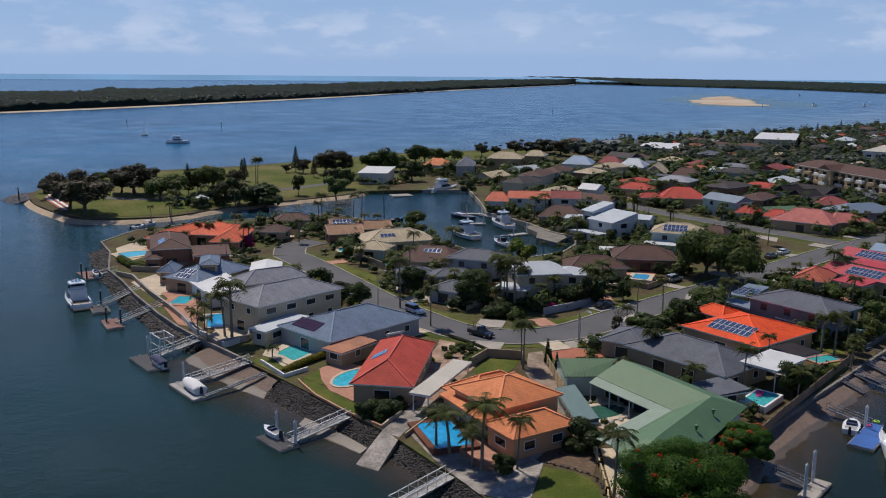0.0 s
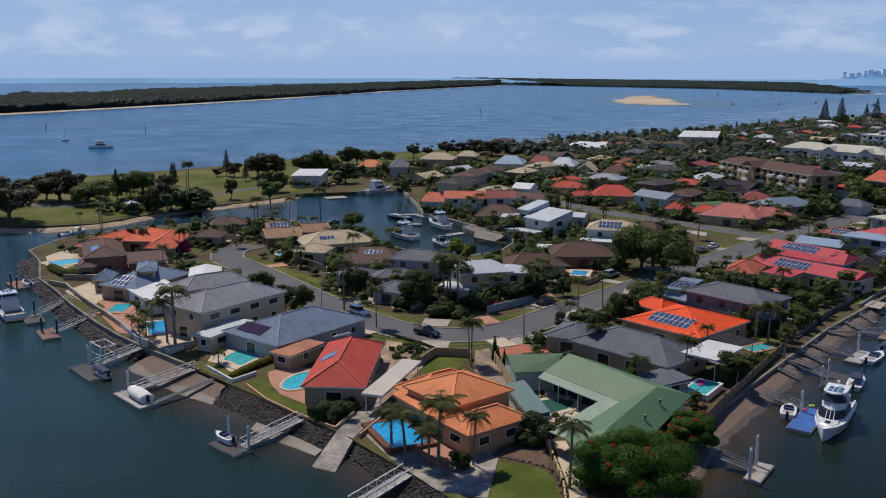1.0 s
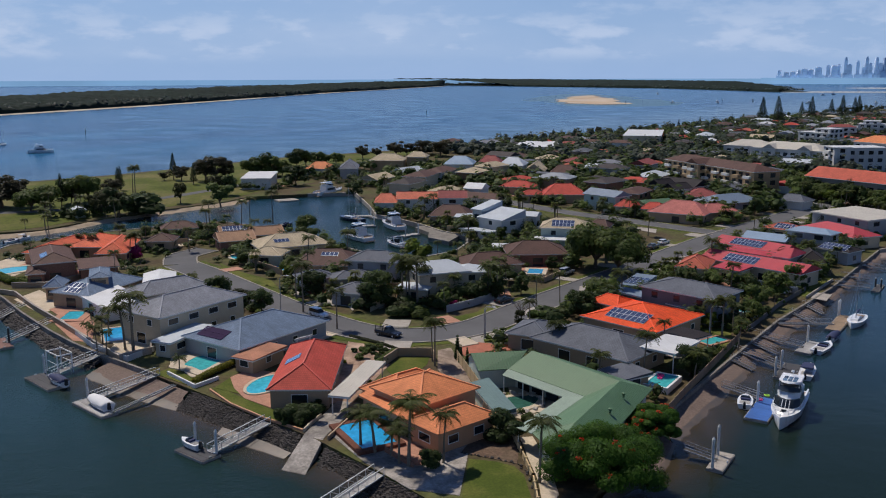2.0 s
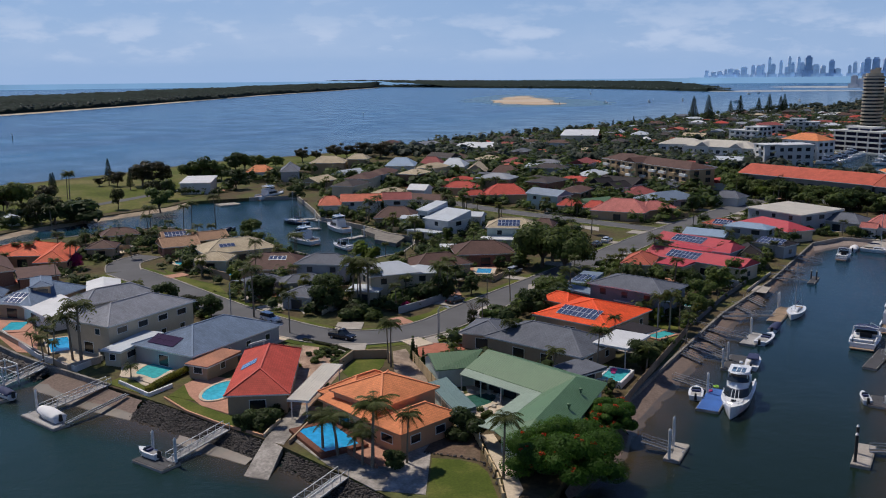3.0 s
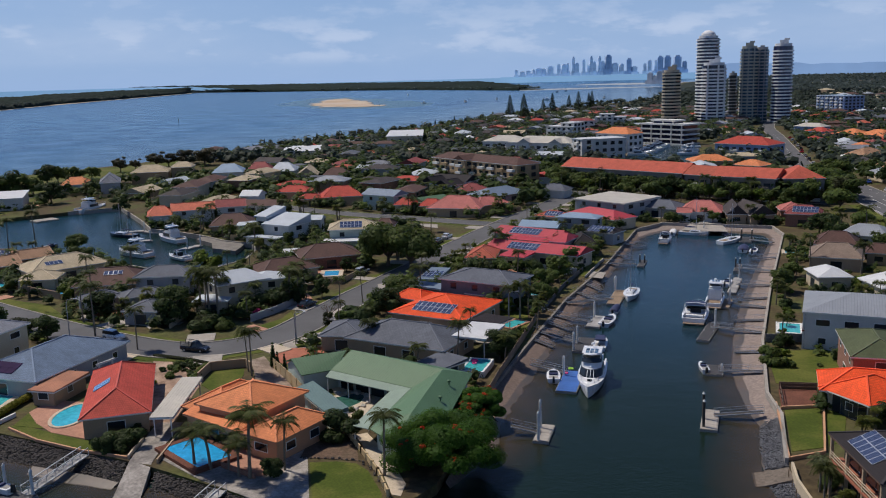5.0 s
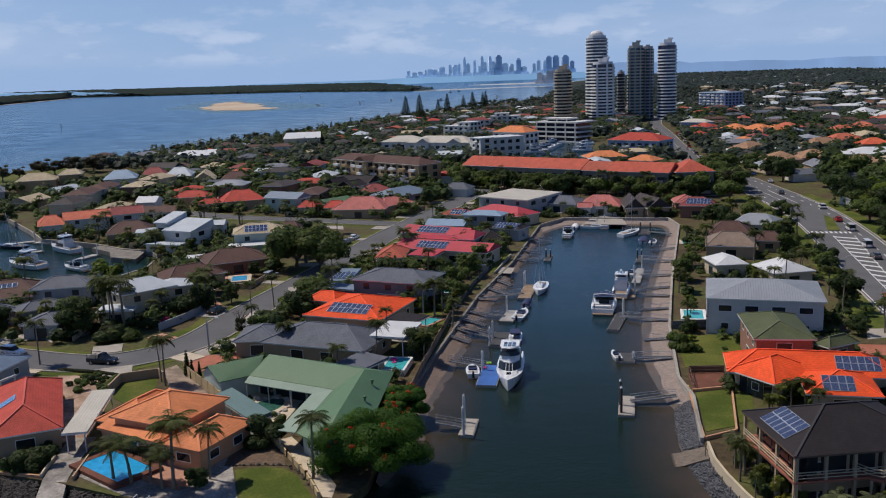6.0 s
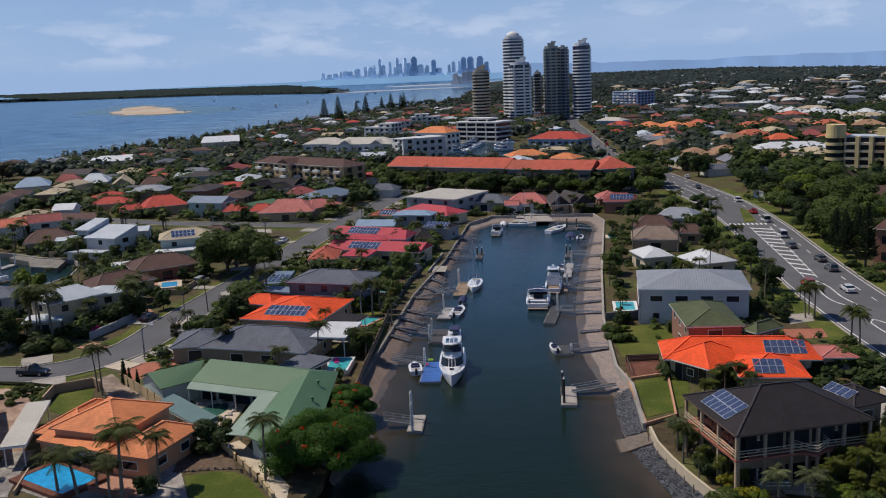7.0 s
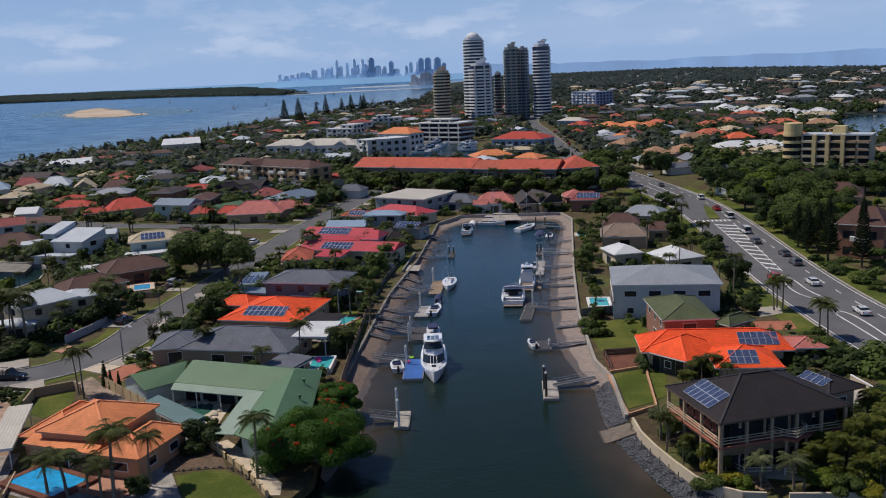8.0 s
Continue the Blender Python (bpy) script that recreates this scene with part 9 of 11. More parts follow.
patch('paving', [(-108, 111.1), (-98.4, 108.9), (-94.4, 105.3), (-89.6, 95.2), (-89.4, 91.6), (-98.1, 96.4), (-104.7, 107.1)], LAND + 0.046, 'pebble', 'pebbled pink-tan front yard with scattered shrubs', 'yard')
patch('lawn', [(-108.5, 113.1), (-107.4, 115.6), (-95.1, 115.3), (-95.3, 112.1), (-100.8, 113)], LAND + 0.060, 'grass', 'mown lawn strip inside the kerb', 'lawn')
hedge([(-108.0, 111.9), (-101.0, 111.6), (-96.4, 110.6)], 0.5, 0.6, 'leaf_olive', 'low brown-green hedge edging the lawn strip', 31)
for yx, yy, yk, yh in ((-100.5, 109.0, 'bush', 1.1), (-98.2, 106.8, 'bush_dark', 1.3), (-97.0, 107.6, 'bush', 1.2), (-95.0, 105.9, 'bush_yellow', 0.8), (-101.8, 105.5, 'bush_dark', 0.9), (-93.8, 103.2, 'bush_dark', 1.4), (-92.9, 100.6, 'bush', 1.0), (-99.2, 100.0, 'bush_yellow', 0.7)):
    plant(yk, yx, yy, yh, 1.2)
patch('paving', [(-88.3, 117.0), (-87.6, 122.4), (-81.7, 124.5), (-80.4, 121.8), (-83.8, 114.0)], LAND + 0.074, 'paving_red', 'red paved forecourt of the green-roofed house', 'paving')
patch('lawn', [(-91.2, 101.5), (-93.5, 107.8), (-89.3, 110.6), (-87.4, 107.3), (-86.1, 102.7), (-88.1, 99.6)], LAND + 0.050, 'grass', 'mown lawn inside the courtyard wall', 'lawn')
barrier('garden_wall', [(-92.8, 102.8), (-94.2, 108.1), (-89.4, 111.3), (-87.6, 109.8)], 1.50, 0.22, 'wall_tan', 'tall tan rendered courtyard wall', 'wall', None, None, 0)
barrier('garden_wall', [(-85.8, 80.6), (-84.4, 76.6), (-83.8, 75.2)], 0.55, 0.20, 'wall_cream', 'low cream wall beside the ramp', 'wall', None, None, 0)
barrier('garden_wall', [(-81.4, 81.2), (-80.0, 77.0), (-79.4, 75.2)], 0.60, 0.20, 'wall_tan', 'tan rendered side wall beside the ramp', 'wall', None, None, 0)
patch('paving', [(-68.4, 102.9), (-73.9, 109.6), (-74.1, 111.9), (-62.0, 107.3), (-61.2, 96.0), (-64.3, 96.0)], LAND + 0.050, 'paving_sand', 'pale stone paving in the pool courtyard', 'paving')
patch('paving', [(-91.9, 125.7), (-86.7, 133.3), (-83.0, 128.8), (-82.0, 124.7), (-88.1, 122.2)], LAND + 0.058, 'concrete', 'pale concrete driveway', 'paving')
patch('lawn', [(-87.9, 124.9), (-84.5, 128.2), (-82.7, 125.9), (-86.2, 122.9)], LAND + 0.062, 'grass', 'mown green garden lawn', 'lawn')
patch('paving', [(-137.2, 127.8), (-137.0, 132.6), (-141.1, 135.2), (-141.1, 129.3)], LAND + 0.130, 'concrete', 'concrete driveway crossing the verge', 'paving')
patch('paving', [(-126.0, 126.2), (-126.7, 132.3), (-129.9, 134.0), (-130.0, 128.4)], LAND + 0.130, 'concrete', 'concrete driveway crossing the verge', 'paving')
patch('paving', [(-120.3, 126.0), (-121.1, 132.3), (-125.1, 134.7), (-123.8, 128.7)], LAND + 0.130, 'concrete', 'concrete driveway crossing the verge', 'paving')
patch('paving', [(-89.9, 142.8), (-88.5, 148.8), (-91.3, 151.8), (-92.1, 145.7)], LAND + 0.130, 'concrete', 'concrete driveway crossing the verge', 'paving')
patch('paving', [(-108.2, 143.7), (-106.2, 149.3), (-108.6, 152.1), (-111.2, 147.2)], LAND + 0.130, 'concrete', 'concrete driveway crossing the verge', 'paving')
patch('paving', [(-90.4, 166.8), (-88.3, 171.5), (-89.7, 174.0), (-92.5, 171.3)], LAND + 0.130, 'concrete', 'concrete driveway crossing the verge', 'paving')
patch('paving', [(-85.7, 205.9), (-83.1, 212.1), (-85.9, 217.9), (-88.0, 212.3)], LAND + 0.130, 'concrete', 'concrete driveway crossing the verge', 'paving')
patch('paving', [(-105.5, 245.5), (-113.4, 248.7), (-115.6, 252.7), (-108.2, 252.5)], LAND + 0.130, 'concrete', 'concrete driveway crossing the verge', 'paving')
patch('lawn', [(-139.4, 133.3), (-132.2, 131.9), (-130.8, 127.7), (-138.2, 130.3)], LAND + 0.070, 'grass', 'mown green garden lawn', 'lawn')
patch('lawn', [(-179.6, 142.0), (-166.1, 137.6), (-154.4, 136.0), (-150.0, 129.8), (-167.7, 134.3)], LAND + 0.074, 'grass', 'mown green garden lawn', 'lawn')
patch('lawn', [(-167.4, 137.2), (-154.4, 136.0), (-146.4, 130.9), (-154.2, 130.9)], LAND + 0.050, 'grass', 'mown green garden lawn', 'lawn')
patch('lawn', [(-101.1, 132.5), (-99.1, 139.7), (-100.3, 146.3), (-97.5, 140.3), (-96.9, 129.8)], LAND + 0.054, 'grass', 'mown green garden lawn', 'lawn')


def bare_tree(x, y, height):
    rng = random.Random(5)
    t = thing('leafless_tree', x, y, LAND, 0, 'leafless grey street tree with spreading twigs', 'tree')
    wood, twigs = Shape(), Shape()
    wood.tube([(0, 0, -0.3), (0.1, 0, 0.9), (0.05, 0.05, 1.6)], [0.2, 0.14, 0.11], 7)
    for k in range(11):
        a, r = k * 2.4, rng.uniform(0.9, 1.8)
        end = Vector((math.cos(a) * r, math.sin(a) * r, height * rng.uniform(0.62, 1.0)))
        wood.tube([(0.05, 0.05, 1.5), (end.x * 0.45, end.y * 0.45, 1.5 + (end.z - 1.5) * 0.6), tuple(end)], [0.08, 0.05, 0.025], 5)
        for q in range(9):
            b = rng.uniform(0, math.tau)
            root = Vector((0, 0, 1.6)).lerp(end, rng.uniform(0.5, 1.0))
            tip = root + Vector((math.cos(b) * 0.55, math.sin(b) * 0.55, rng.uniform(-0.1, 0.6)))
            twigs.tube([tuple(root), tuple(tip)], [0.025, 0.012], 3)
    part('trunk', wood, 'bark', t)
    part('twigs', twigs, 'bark', t)


bare_tree(-87.8, 137.9, 4.0)
for px, py, kind, ph, pw in ((-103.9, 150.9, 'palm_mid', 7.3, 1.1), (-106.9, 160.8, 'palm_mid', 6.6, 1.1), (-105.7, 161.5, 'palm_mid', 4.7, 1.1), (-101.0, 150.1, 'dark', 4.4, 0.8),
                             (-99.4, 157.2, 'dark', 4.5, 0.9), (-108.7, 145.7, 'palm_mid', 5.2, 1.1), (-109.9, 128.3, 'bush_dark', 3.2, 1.4), (-110.3, 137.8, 'bush', 2.0, 1.1),
                             (-106.3, 137.8, 'bush_dark', 3.0, 1.1), (-104.2, 139.1, 'bush_pink', 2.0, 0.9), (-106.3, 150.7, 'bush_yellow', 2.1, 0.8), (-83.5, 140.4, 'bush_dark', 3.8, 1.5), (-139.0, 196.1, 'palm_cluster', 4.4, 1.1)):
    plant(kind, px, py, ph, pw)
patch('wharf', [(-172, 214), (-172, 221), (-161, 216), (-152, 209), (-149, 200), (-158, 202), (-163, 209)], LAND - 0.1, 'concrete_dark', 'worn concrete slip and wharf of the inner harbour', 'wharf', thick=1.8)
barrier('garden_wall', [(-103.9, 135.9), (-102.5, 143.2), (-102.1, 150.7)], 1.50, 0.20, 'wall_grey', 'grey garden wall on the bend', 'wall', None, None, 0)
barrier('garden_wall', [(-196.5, 160.3), (-183.1, 150.5), (-171.6, 144.6), (-155.9, 141.0)], 1.70, 0.20, 'wall_tan', 'curved tan wall round a pool garden', 'wall', None, None, 0)
barrier('garden_wall', [(-109.0, 169.0), (-101.0, 169.6), (-101.6, 181.3)], 1.30, 0.18, 'wall_tan', 'tan rendered wall round the raised pool terrace', 'wall', None, None, 0)
hedge([(-87.9, 157.9), (-84.4, 158.0)], 1.6, 1.8, 'leaf_bright', 'clipped bright green hedge by the street', 9)
patch('paving', [(-185.6, 91.3), (-189.2, 99.2), (-173.8, 95.8), (-169.0, 87.9)], LAND + 0.058, 'paving_sand', 'broad cream shore terrace', 'paving')
patch('paving', [(-137.9, 82.3), (-142.2, 88.5), (-131.7, 86.6), (-129.6, 80.1)], LAND + 0.062, 'paving_sand', 'sandy terrace beside the two-storey house', 'paving')
patch('paving', [(-160.5, 85.6), (-167.8, 94.8), (-155.4, 90.8), (-143.7, 82.6), (-147.6, 81.3)], LAND + 0.066, 'paving_pink', 'pink paving round the shore pools', 'paving')
barrier('garden_wall', [(-159.7, 86.4), (-140.5, 80.7), (-129.1, 79.7), (-130.4, 86.0)], 1.00, 0.15, 'wall_white', 'pale balustrade along the shore terrace', 'wall', None, None, 0)
hedge([(-209.1, 100.3), (-199.9, 98.6), (-200.6, 101.6)], 1.2, 1.6, 'leaf_bright', 'clipped hedge on the garden corner', 11)
patch('lawn', [(-120.1, 78.5), (-120.6, 82.1), (-112.1, 80.5), (-111.8, 78.1)], LAND + 0.070, 'grass', 'mown green garden lawn', 'lawn')
patch('lawn', [(-51.8, 192.8), (-50.4, 215.8), (-47.9, 211.8), (-48.4, 190.0)], LAND + 0.074, 'grass', 'mown green garden lawn', 'lawn')
patch('lawn', [(-59.8, 157.3), (-53.1, 155.9), (-50.0, 144.8), (-54.8, 147.1)], LAND + 0.050, 'grass', 'mown green garden lawn', 'lawn')
patch('lawn', [(-52.7, 147.7), (-49.9, 150.7), (-48.4, 139.3), (-52.0, 141.3)], LAND + 0.054, 'grass', 'mown green garden lawn', 'lawn')
barrier('fence', [(-46.6, 107.6), (-47.6, 117.7), (-48.6, 130.9), (-50.1, 150.7)], 1.40, 0.08, 'timber', 'dark timber fence above the canal', 'fence', None, None, 2.5)
barrier('garden_wall', [(-50.5, 157.0), (-51.0, 178.9), (-50.2, 196.4)], 1.00, 0.08, 'wall_dark', 'dark fence above the canal beach', 'wall', None, None, 0)
barrier('garden_wall', [(-48.2, 188.8), (-47.7, 209.6)], 0.60, 0.25, 'concrete', 'low pale wall above the canal beach', 'wall', None, None, 0)
patch('lawn', [(-8.5, 142.1), (2.7, 146.9), (2.6, 131.6), (-3.1, 126.3), (-7.0, 126.5)], LAND + 0.058, 'grass', 'broad green lawn by the canal wall', 'lawn')
patch('lawn', [(-5.9, 115.5), (-1.2, 117.6), (-1.4, 103.6), (-5.1, 101.2)], LAND + 0.062, 'grass', 'fenced square lawn with an orange edge', 'lawn')
patch('lawn', [(-0.7, 117.6), (1.9, 115.7), (1.1, 106.2), (-0.8, 104.5)], LAND + 0.066, 'grass', 'mown green garden lawn', 'lawn')
barrier('garden_wall', [(-7.0, 117.3), (-5.5, 98.4), (-1.4, 101.5), (-0.8, 117.9), (-6.4, 115.5)], 0.50, 0.25, 'wall_peach', 'low orange rendered wall round a lawn', 'wall', None, None, 0)
patch('paving', [(-6.7, 123.6), (-1.5, 124.5), (-1.2, 117.9), (-6.2, 115.5)], LAND + 0.170, 'brick_paving', 'red-brown timber deck by the canal', 'paving', thick=0.3)
open_rail([(-1.5, 124.3), (-6.5, 123.4), (-6.1, 115.9)], 1.0, 'thin brown rail round the timber deck', 'trim_brown', 'trim_brown', z=LAND + 0.17)
barrier('garden_wall', [(-6.6, 124.2), (-1.4, 125.1)], 1.10, 0.08, 'trim_brown', 'brown deck railing', 'wall', None, None, 0)
barrier('garden_wall', [(-8.8, 147.7), (-0.0, 150.2)], 1.50, 0.20, 'concrete_dark', 'dark block wall between two gardens', 'wall', None, None, 0)
patch('paving', [(24.1, 151.2), (28.4, 152.1), (27.6, 147.0), (23.0, 144.7)], LAND + 0.074, 'concrete', 'pale concrete driveway off the highway', 'paving')
patch('paving', [(20.8, 141.9), (27.7, 142.2), (27.3, 137.3), (20.3, 135.7)], LAND + 0.050, 'paving_red', 'red paved drive', 'paving')
patch('lawn', [(26.1, 155.1), (32.4, 158.9), (32.1, 150.6), (27.4, 148.2)], LAND + 0.054, 'grass', 'mown green garden lawn', 'lawn')
patch('lawn', [(22.4, 162.0), (28.3, 163.8), (28.2, 159.3), (22.3, 156.7)], LAND + 0.058, 'grass', 'mown green garden lawn', 'lawn')
patch('paving', [(21.1, 107.8), (27.2, 107.6), (26.7, 101.2), (20.4, 98.4)], LAND + 0.062, 'concrete', 'grey drive beside the black-roofed house', 'paving')
patch('paving', [(3.4, 83.4), (9.6, 85.0), (12.6, 81.0), (12.3, 79.3), (8.3, 80.0), (5.1, 79.9), (4.3, 81.3)], LAND + 0.45, 'concrete', 'raised grey terrace below the black-roofed house', 'paving', thick=0.5)


open_rail([(4.4, 81.3), (5.2, 80.1), (8.2, 80.2)], 0.85, 'low white rail along the terrace edge', 'trim_white', 'trim_white', z=LAND + 0.45)
open_rail([(9.6, 80.0), (12.2, 79.5), (12.5, 80.8)], 0.85, 'low white rail along the terrace edge', 'trim_white', 'trim_white', z=LAND + 0.45)
open_rail([(-5.6, 94.6), (-4.9, 89.5), (-3.4, 84.6), (-1.9, 80.6), (-0.4, 77.6), (2.0, 75.4), (6.0, 74.5)], 0.95, 'row of short weathered posts outside the shore wall', None, 'timber', 2.0, 0.95)
stair = thing('garden_steps', 7.6, 75.0, 0.5, 14.6, 'dark timber steps from the terrace to the shore', 'steps')
for k in range(9):
    part('tread', Shape().box(-0.75, 0.75, -0.6 + 0.62 * k, 0.0 + 0.62 * k, 0.05 + 0.145 * k, 0.12 + 0.145 * k), 'timber', stair)
for q in (-0.82, 0.82):
    part('stringer', Shape().beam((q, -0.7, 0.0), (q, 5.0, 1.28), 0.10, 0.32), 'timber', stair)
garden_lamp = thing('garden_lamp', 6.0, 82.4, LAND + 0.45, 0, 'short garden lamp with a white globe on the terrace', 'garden lamp')
part('post', Shape().tube([(0, 0, 0), (0, 0, 0.9)], [0.05, 0.04], 8), 'trim_grey', garden_lamp)
part('globe', Shape().tube([(0, 0, 0.88 + 0.17 * (1 - math.cos(a))) for a in (0.3, 0.8, 1.3, 1.8, 2.3, 2.85)], [0.17 * math.sin(a) for a in (0.3, 0.8, 1.3, 1.8, 2.3, 2.85)], 12), 'trim_white', garden_lamp, smooth=True)
barrier('garden_wall', [(26.6, 109.2), (27.2, 106.6), (28.0, 103.4)], 1.6, 0.2, 'wall_cream', 'cream garden wall beside the drive', 'wall', None, 'trim_white', 0)
patch('lawn', [(43.0, 179.9), (51.7, 184.6), (54.7, 173.4), (50.4, 159.5), (44.2, 162.3)], LAND + 0.070, 'grass', 'grass in front of townhouses', 'lawn')
patch('paving', [(-30.5, 279.1), (-23.9, 278.9), (-20.1, 257.0), (-33.2, 257.3)], LAND + 0.074, 'concrete', 'concrete landing at the canal end', 'paving')
patch('paving', [(-48.1, 196.2), (-44.6, 195.7), (-44.3, 189.5), (-47.6, 189.9)], LAND + 0.050, 'concrete', 'concrete slab by the canal', 'paving')

# ---- street lamps and poles ----
street_lamp(-88.2, 126.1, 5.5)
street_lamp(-130.7, 116.3, 7.7)
street_lamp(-55.4, 150.3, 5.5)
street_lamp(-87.8, 125.1, 6.0)
street_lamp(27.2, 187.3, 5.5)
street_lamp(23.2, 239.6, 7.8)
street_lamp(28.6, 161.2, 5.5)
barrier('garden_wall', [(-194.3, 92.1), (-188.5, 93.2), (-173.4, 89.0), (-158.6, 85.7), (-144.1, 82.2), (-130.5, 79.2)], 1.00, 0.30, 'wall_tan', 'weathered terrace wall above the shore rubble', 'wall', None, 'concrete', 0)
barrier('garden_wall', [(-130.5, 79.2), (-129.6, 84.8), (-134.2, 88.1)], 1.20, 0.25, 'concrete', 'rendered terrace wall round the pool deck', 'wall', None, None, 0)
barrier('garden_wall', [(-196.4, 96.8), (-190.5, 101.3), (-191.6, 110.9)], 1.20, 0.30, 'wall_tan', 'stepped tan garden wall between two pools', 'wall', None, 'concrete', 0)
patch('paving', [(-140.6, 84.6), (-140.8, 88.8), (-134.2, 88.1), (-130.4, 84.9), (-130.6, 80.9)], LAND + 0.110, 'paving_sand', 'cream pool deck with two palms', 'paving')
patch('paving', [(-171.5, 90.9), (-173.2, 98.0), (-162.5, 94.6), (-155.1, 89.3), (-158.3, 87.8)], LAND + 0.100, 'paving_pink', 'pink deck beside a small pool', 'paving')
patch('paving', [(-224.9, 107.0), (-230.3, 115.4), (-226.4, 117.0), (-211.5, 110.1), (-206.9, 102.6), (-213.2, 102.0)], LAND + 0.090, 'paving_sand', 'cream paving round the corner pool', 'paving')
hedge([(-209.0, 100.5), (-199.6, 98.9), (-194.8, 100.3)], 1.6, 1.4, 'leaf_bright', 'tall clipped green hedge below the corner pool', 8)
barrier('step', [(-331.7, 131.7), (-297.8, 124.2)], 0.35, 1.1, 'paving_red', 'red painted concrete step down to the water', 'step')
barrier('step', [(-333.5, 133.0), (-299.2, 125.4)], 0.47, 1.1, 'trim_white', 'white painted concrete step down to the water', 'step')
barrier('step', [(-335.4, 134.4), (-300.7, 126.6)], 0.59, 1.1, 'paving_red', 'red painted concrete step down to the water', 'step')
barrier('step', [(-337.2, 135.8), (-302.2, 127.8)], 0.71, 1.1, 'trim_white', 'white painted concrete step down to the water', 'step')
barrier('step', [(-339.1, 137.2), (-303.7, 129.1)], 0.83, 1.1, 'paving_red', 'red painted concrete step down to the water', 'step')
house('small pale mint amenities block on the park lawn', 'metal_pale', 'wall_mint', [(-277.8, 165.0, 6.0, 4.2, -20.0, 2.7, 0.8, 'gable')], near=False, category='park building', name='amenities_block')

# ---- plants ----
plant('palm_tall', -50.7, 80.3, 7.8, 1.15)
plant('palm_tall', -63.0, 78.2, 6.5, 1.15)
plant('palm_mid', -69.6, 76.2, 4.4, 1.45)
plant('palm_tall', -65.9, 75.0, 8.6, 1.45)
plant('palm_mid', -74.2, 75.7, 5.0, 1.45)
plant('palm_mid', -71.8, 75.7, 5.4, 1.45)
plant('palm_mid', -67.4, 75.0, 4.4, 1.45)
plant('palm_tall', -87.6, 109.2, 7.0, 1.00)
plant('palm_tall', -86.0, 107.6, 7.6, 1.00)
plant('palm_mid', -72.9, 124.4, 5.5, 1.00)
plant('palm_mid', -72.4, 125.8, 4.5, 1.00)
hedge([(-93.4, 102.2), (-94.9, 108.0)], 1.3, 1.1, 'leaf_mid', 'dark clipped hedge beside the courtyard wall', 13)
plant('cypress', -84.9, 112.5, 4.6, 1.00)
plant('cypress', -83.3, 111.2, 3.5, 1.00)
plant('cypress', -82.0, 111.2, 3.2, 1.00)
plant('bush_dark', -60.9, 88.0, 3.7, 1.20)
plant('bush_dark', -64.0, 76.4, 2.5, 1.00)
plant('bush', -61.9, 96.3, 1.6, 1.00)
plant('fig', -98.4, 190.9, 11.1, 1.00)
plant('fig', -90.9, 187.7, 10.2, 0.90)
plant('dark', -118.1, 131.1, 7.5, 1.10)
plant('olive', -110.6, 129.3, 3.4, 1.60)
plant('bush', -107.5, 130.4, 3.1, 1.50)
plant('palm_mid', -117.1, 138.3, 9.6, 1.00)
plant('palm_mid', -114.1, 137.0, 9.4, 1.00)
plant('palm_mid', -111.1, 135.7, 9.6, 1.00)
plant('palm_mid', -113.9, 141.8, 6.7, 1.00)
plant('palm_tall', -127.5, 119.4, 10.0, 1.00)
plant('palm_tall', -113.8, 114.4, 7.4, 1.00)
plant('palm_tall', -88.7, 155.1, 6.7, 1.00)
plant('palm_tall', -91.1, 149.4, 6.6, 1.00)
plant('palm_tall', -105.8, 154.6, 6.9, 1.00)
plant('palm_tall', -102.8, 153.0, 6.2, 1.00)
plant('bush_dark', -87.0, 76.9, 2.6, 1.10)
plant('bush_dark', -86.0, 77.9, 2.2, 1.10)
plant('bush_dark', -88.2, 76.3, 2.3, 1.10)
plant('bright', -136.9, 171.8, 4.9, 1.10)
plant('dark', -134.7, 114.9, 5.0, 1.10)
plant('olive', -144.7, 117.7, 3.5, 1.30)
plant('olive', -142.5, 118.4, 2.9, 1.30)
plant('bush', -99.2, 109.2, 1.2, 1.20)
plant('bush', -100.5, 107.2, 1.5, 1.20)
plant('bush', -98.4, 103.3, 1.4, 1.20)
plant('bush', -96.0, 105.7, 1.0, 1.20)
plant('bush', -89.8, 95.2, 0.9, 1.20)
plant('olive', -86.6, 135.4, 3.6, 0.80)
plant('bush', -83.9, 138.4, 3.0, 1.40)
plant('bush_dark', -83.2, 140.7, 2.8, 1.40)
plant('palm_low', -82.3, 141.9, 2.6, 1.20)
plant('bush_bright', -83.3, 152.0, 2.6, 1.60)
plant('broad', -84.5, 164.3, 5.1, 1.20)
plant('broad', -81.1, 162.7, 4.4, 1.20)
plant('palm_mid', -53.3, 150.8, 7.2, 1.00)
plant('palm_mid', -55.9, 152.1, 6.2, 1.00)
plant('palm_mid', -52.8, 155.3, 5.1, 1.00)
plant('palm_mid', -48.3, 144.5, 5.3, 1.00)
plant('palm_mid', -48.9, 125.2, 4.6, 1.20)
plant('broad', -53.7, 174.4, 5.0, 1.00)
plant('broad', -53.9, 185.5, 5.9, 1.00)
plant('broad', -52.4, 164.6, 4.8, 1.00)
plant('broad', -52.9, 198.3, 5.5, 1.00)
plant('palm_mid', -144.2, 86.4, 5.5, 1.00)
plant('palm_mid', -140.8, 82.9, 5.3, 1.00)
plant('palm_mid', -144.7, 82.6, 3.6, 1.00)
plant('palm_mid', -136.9, 79.3, 5.0, 1.00)
plant('palm_mid', -135.3, 80.0, 4.1, 1.00)
plant('palm_mid', -132.8, 83.5, 10.3, 1.00)
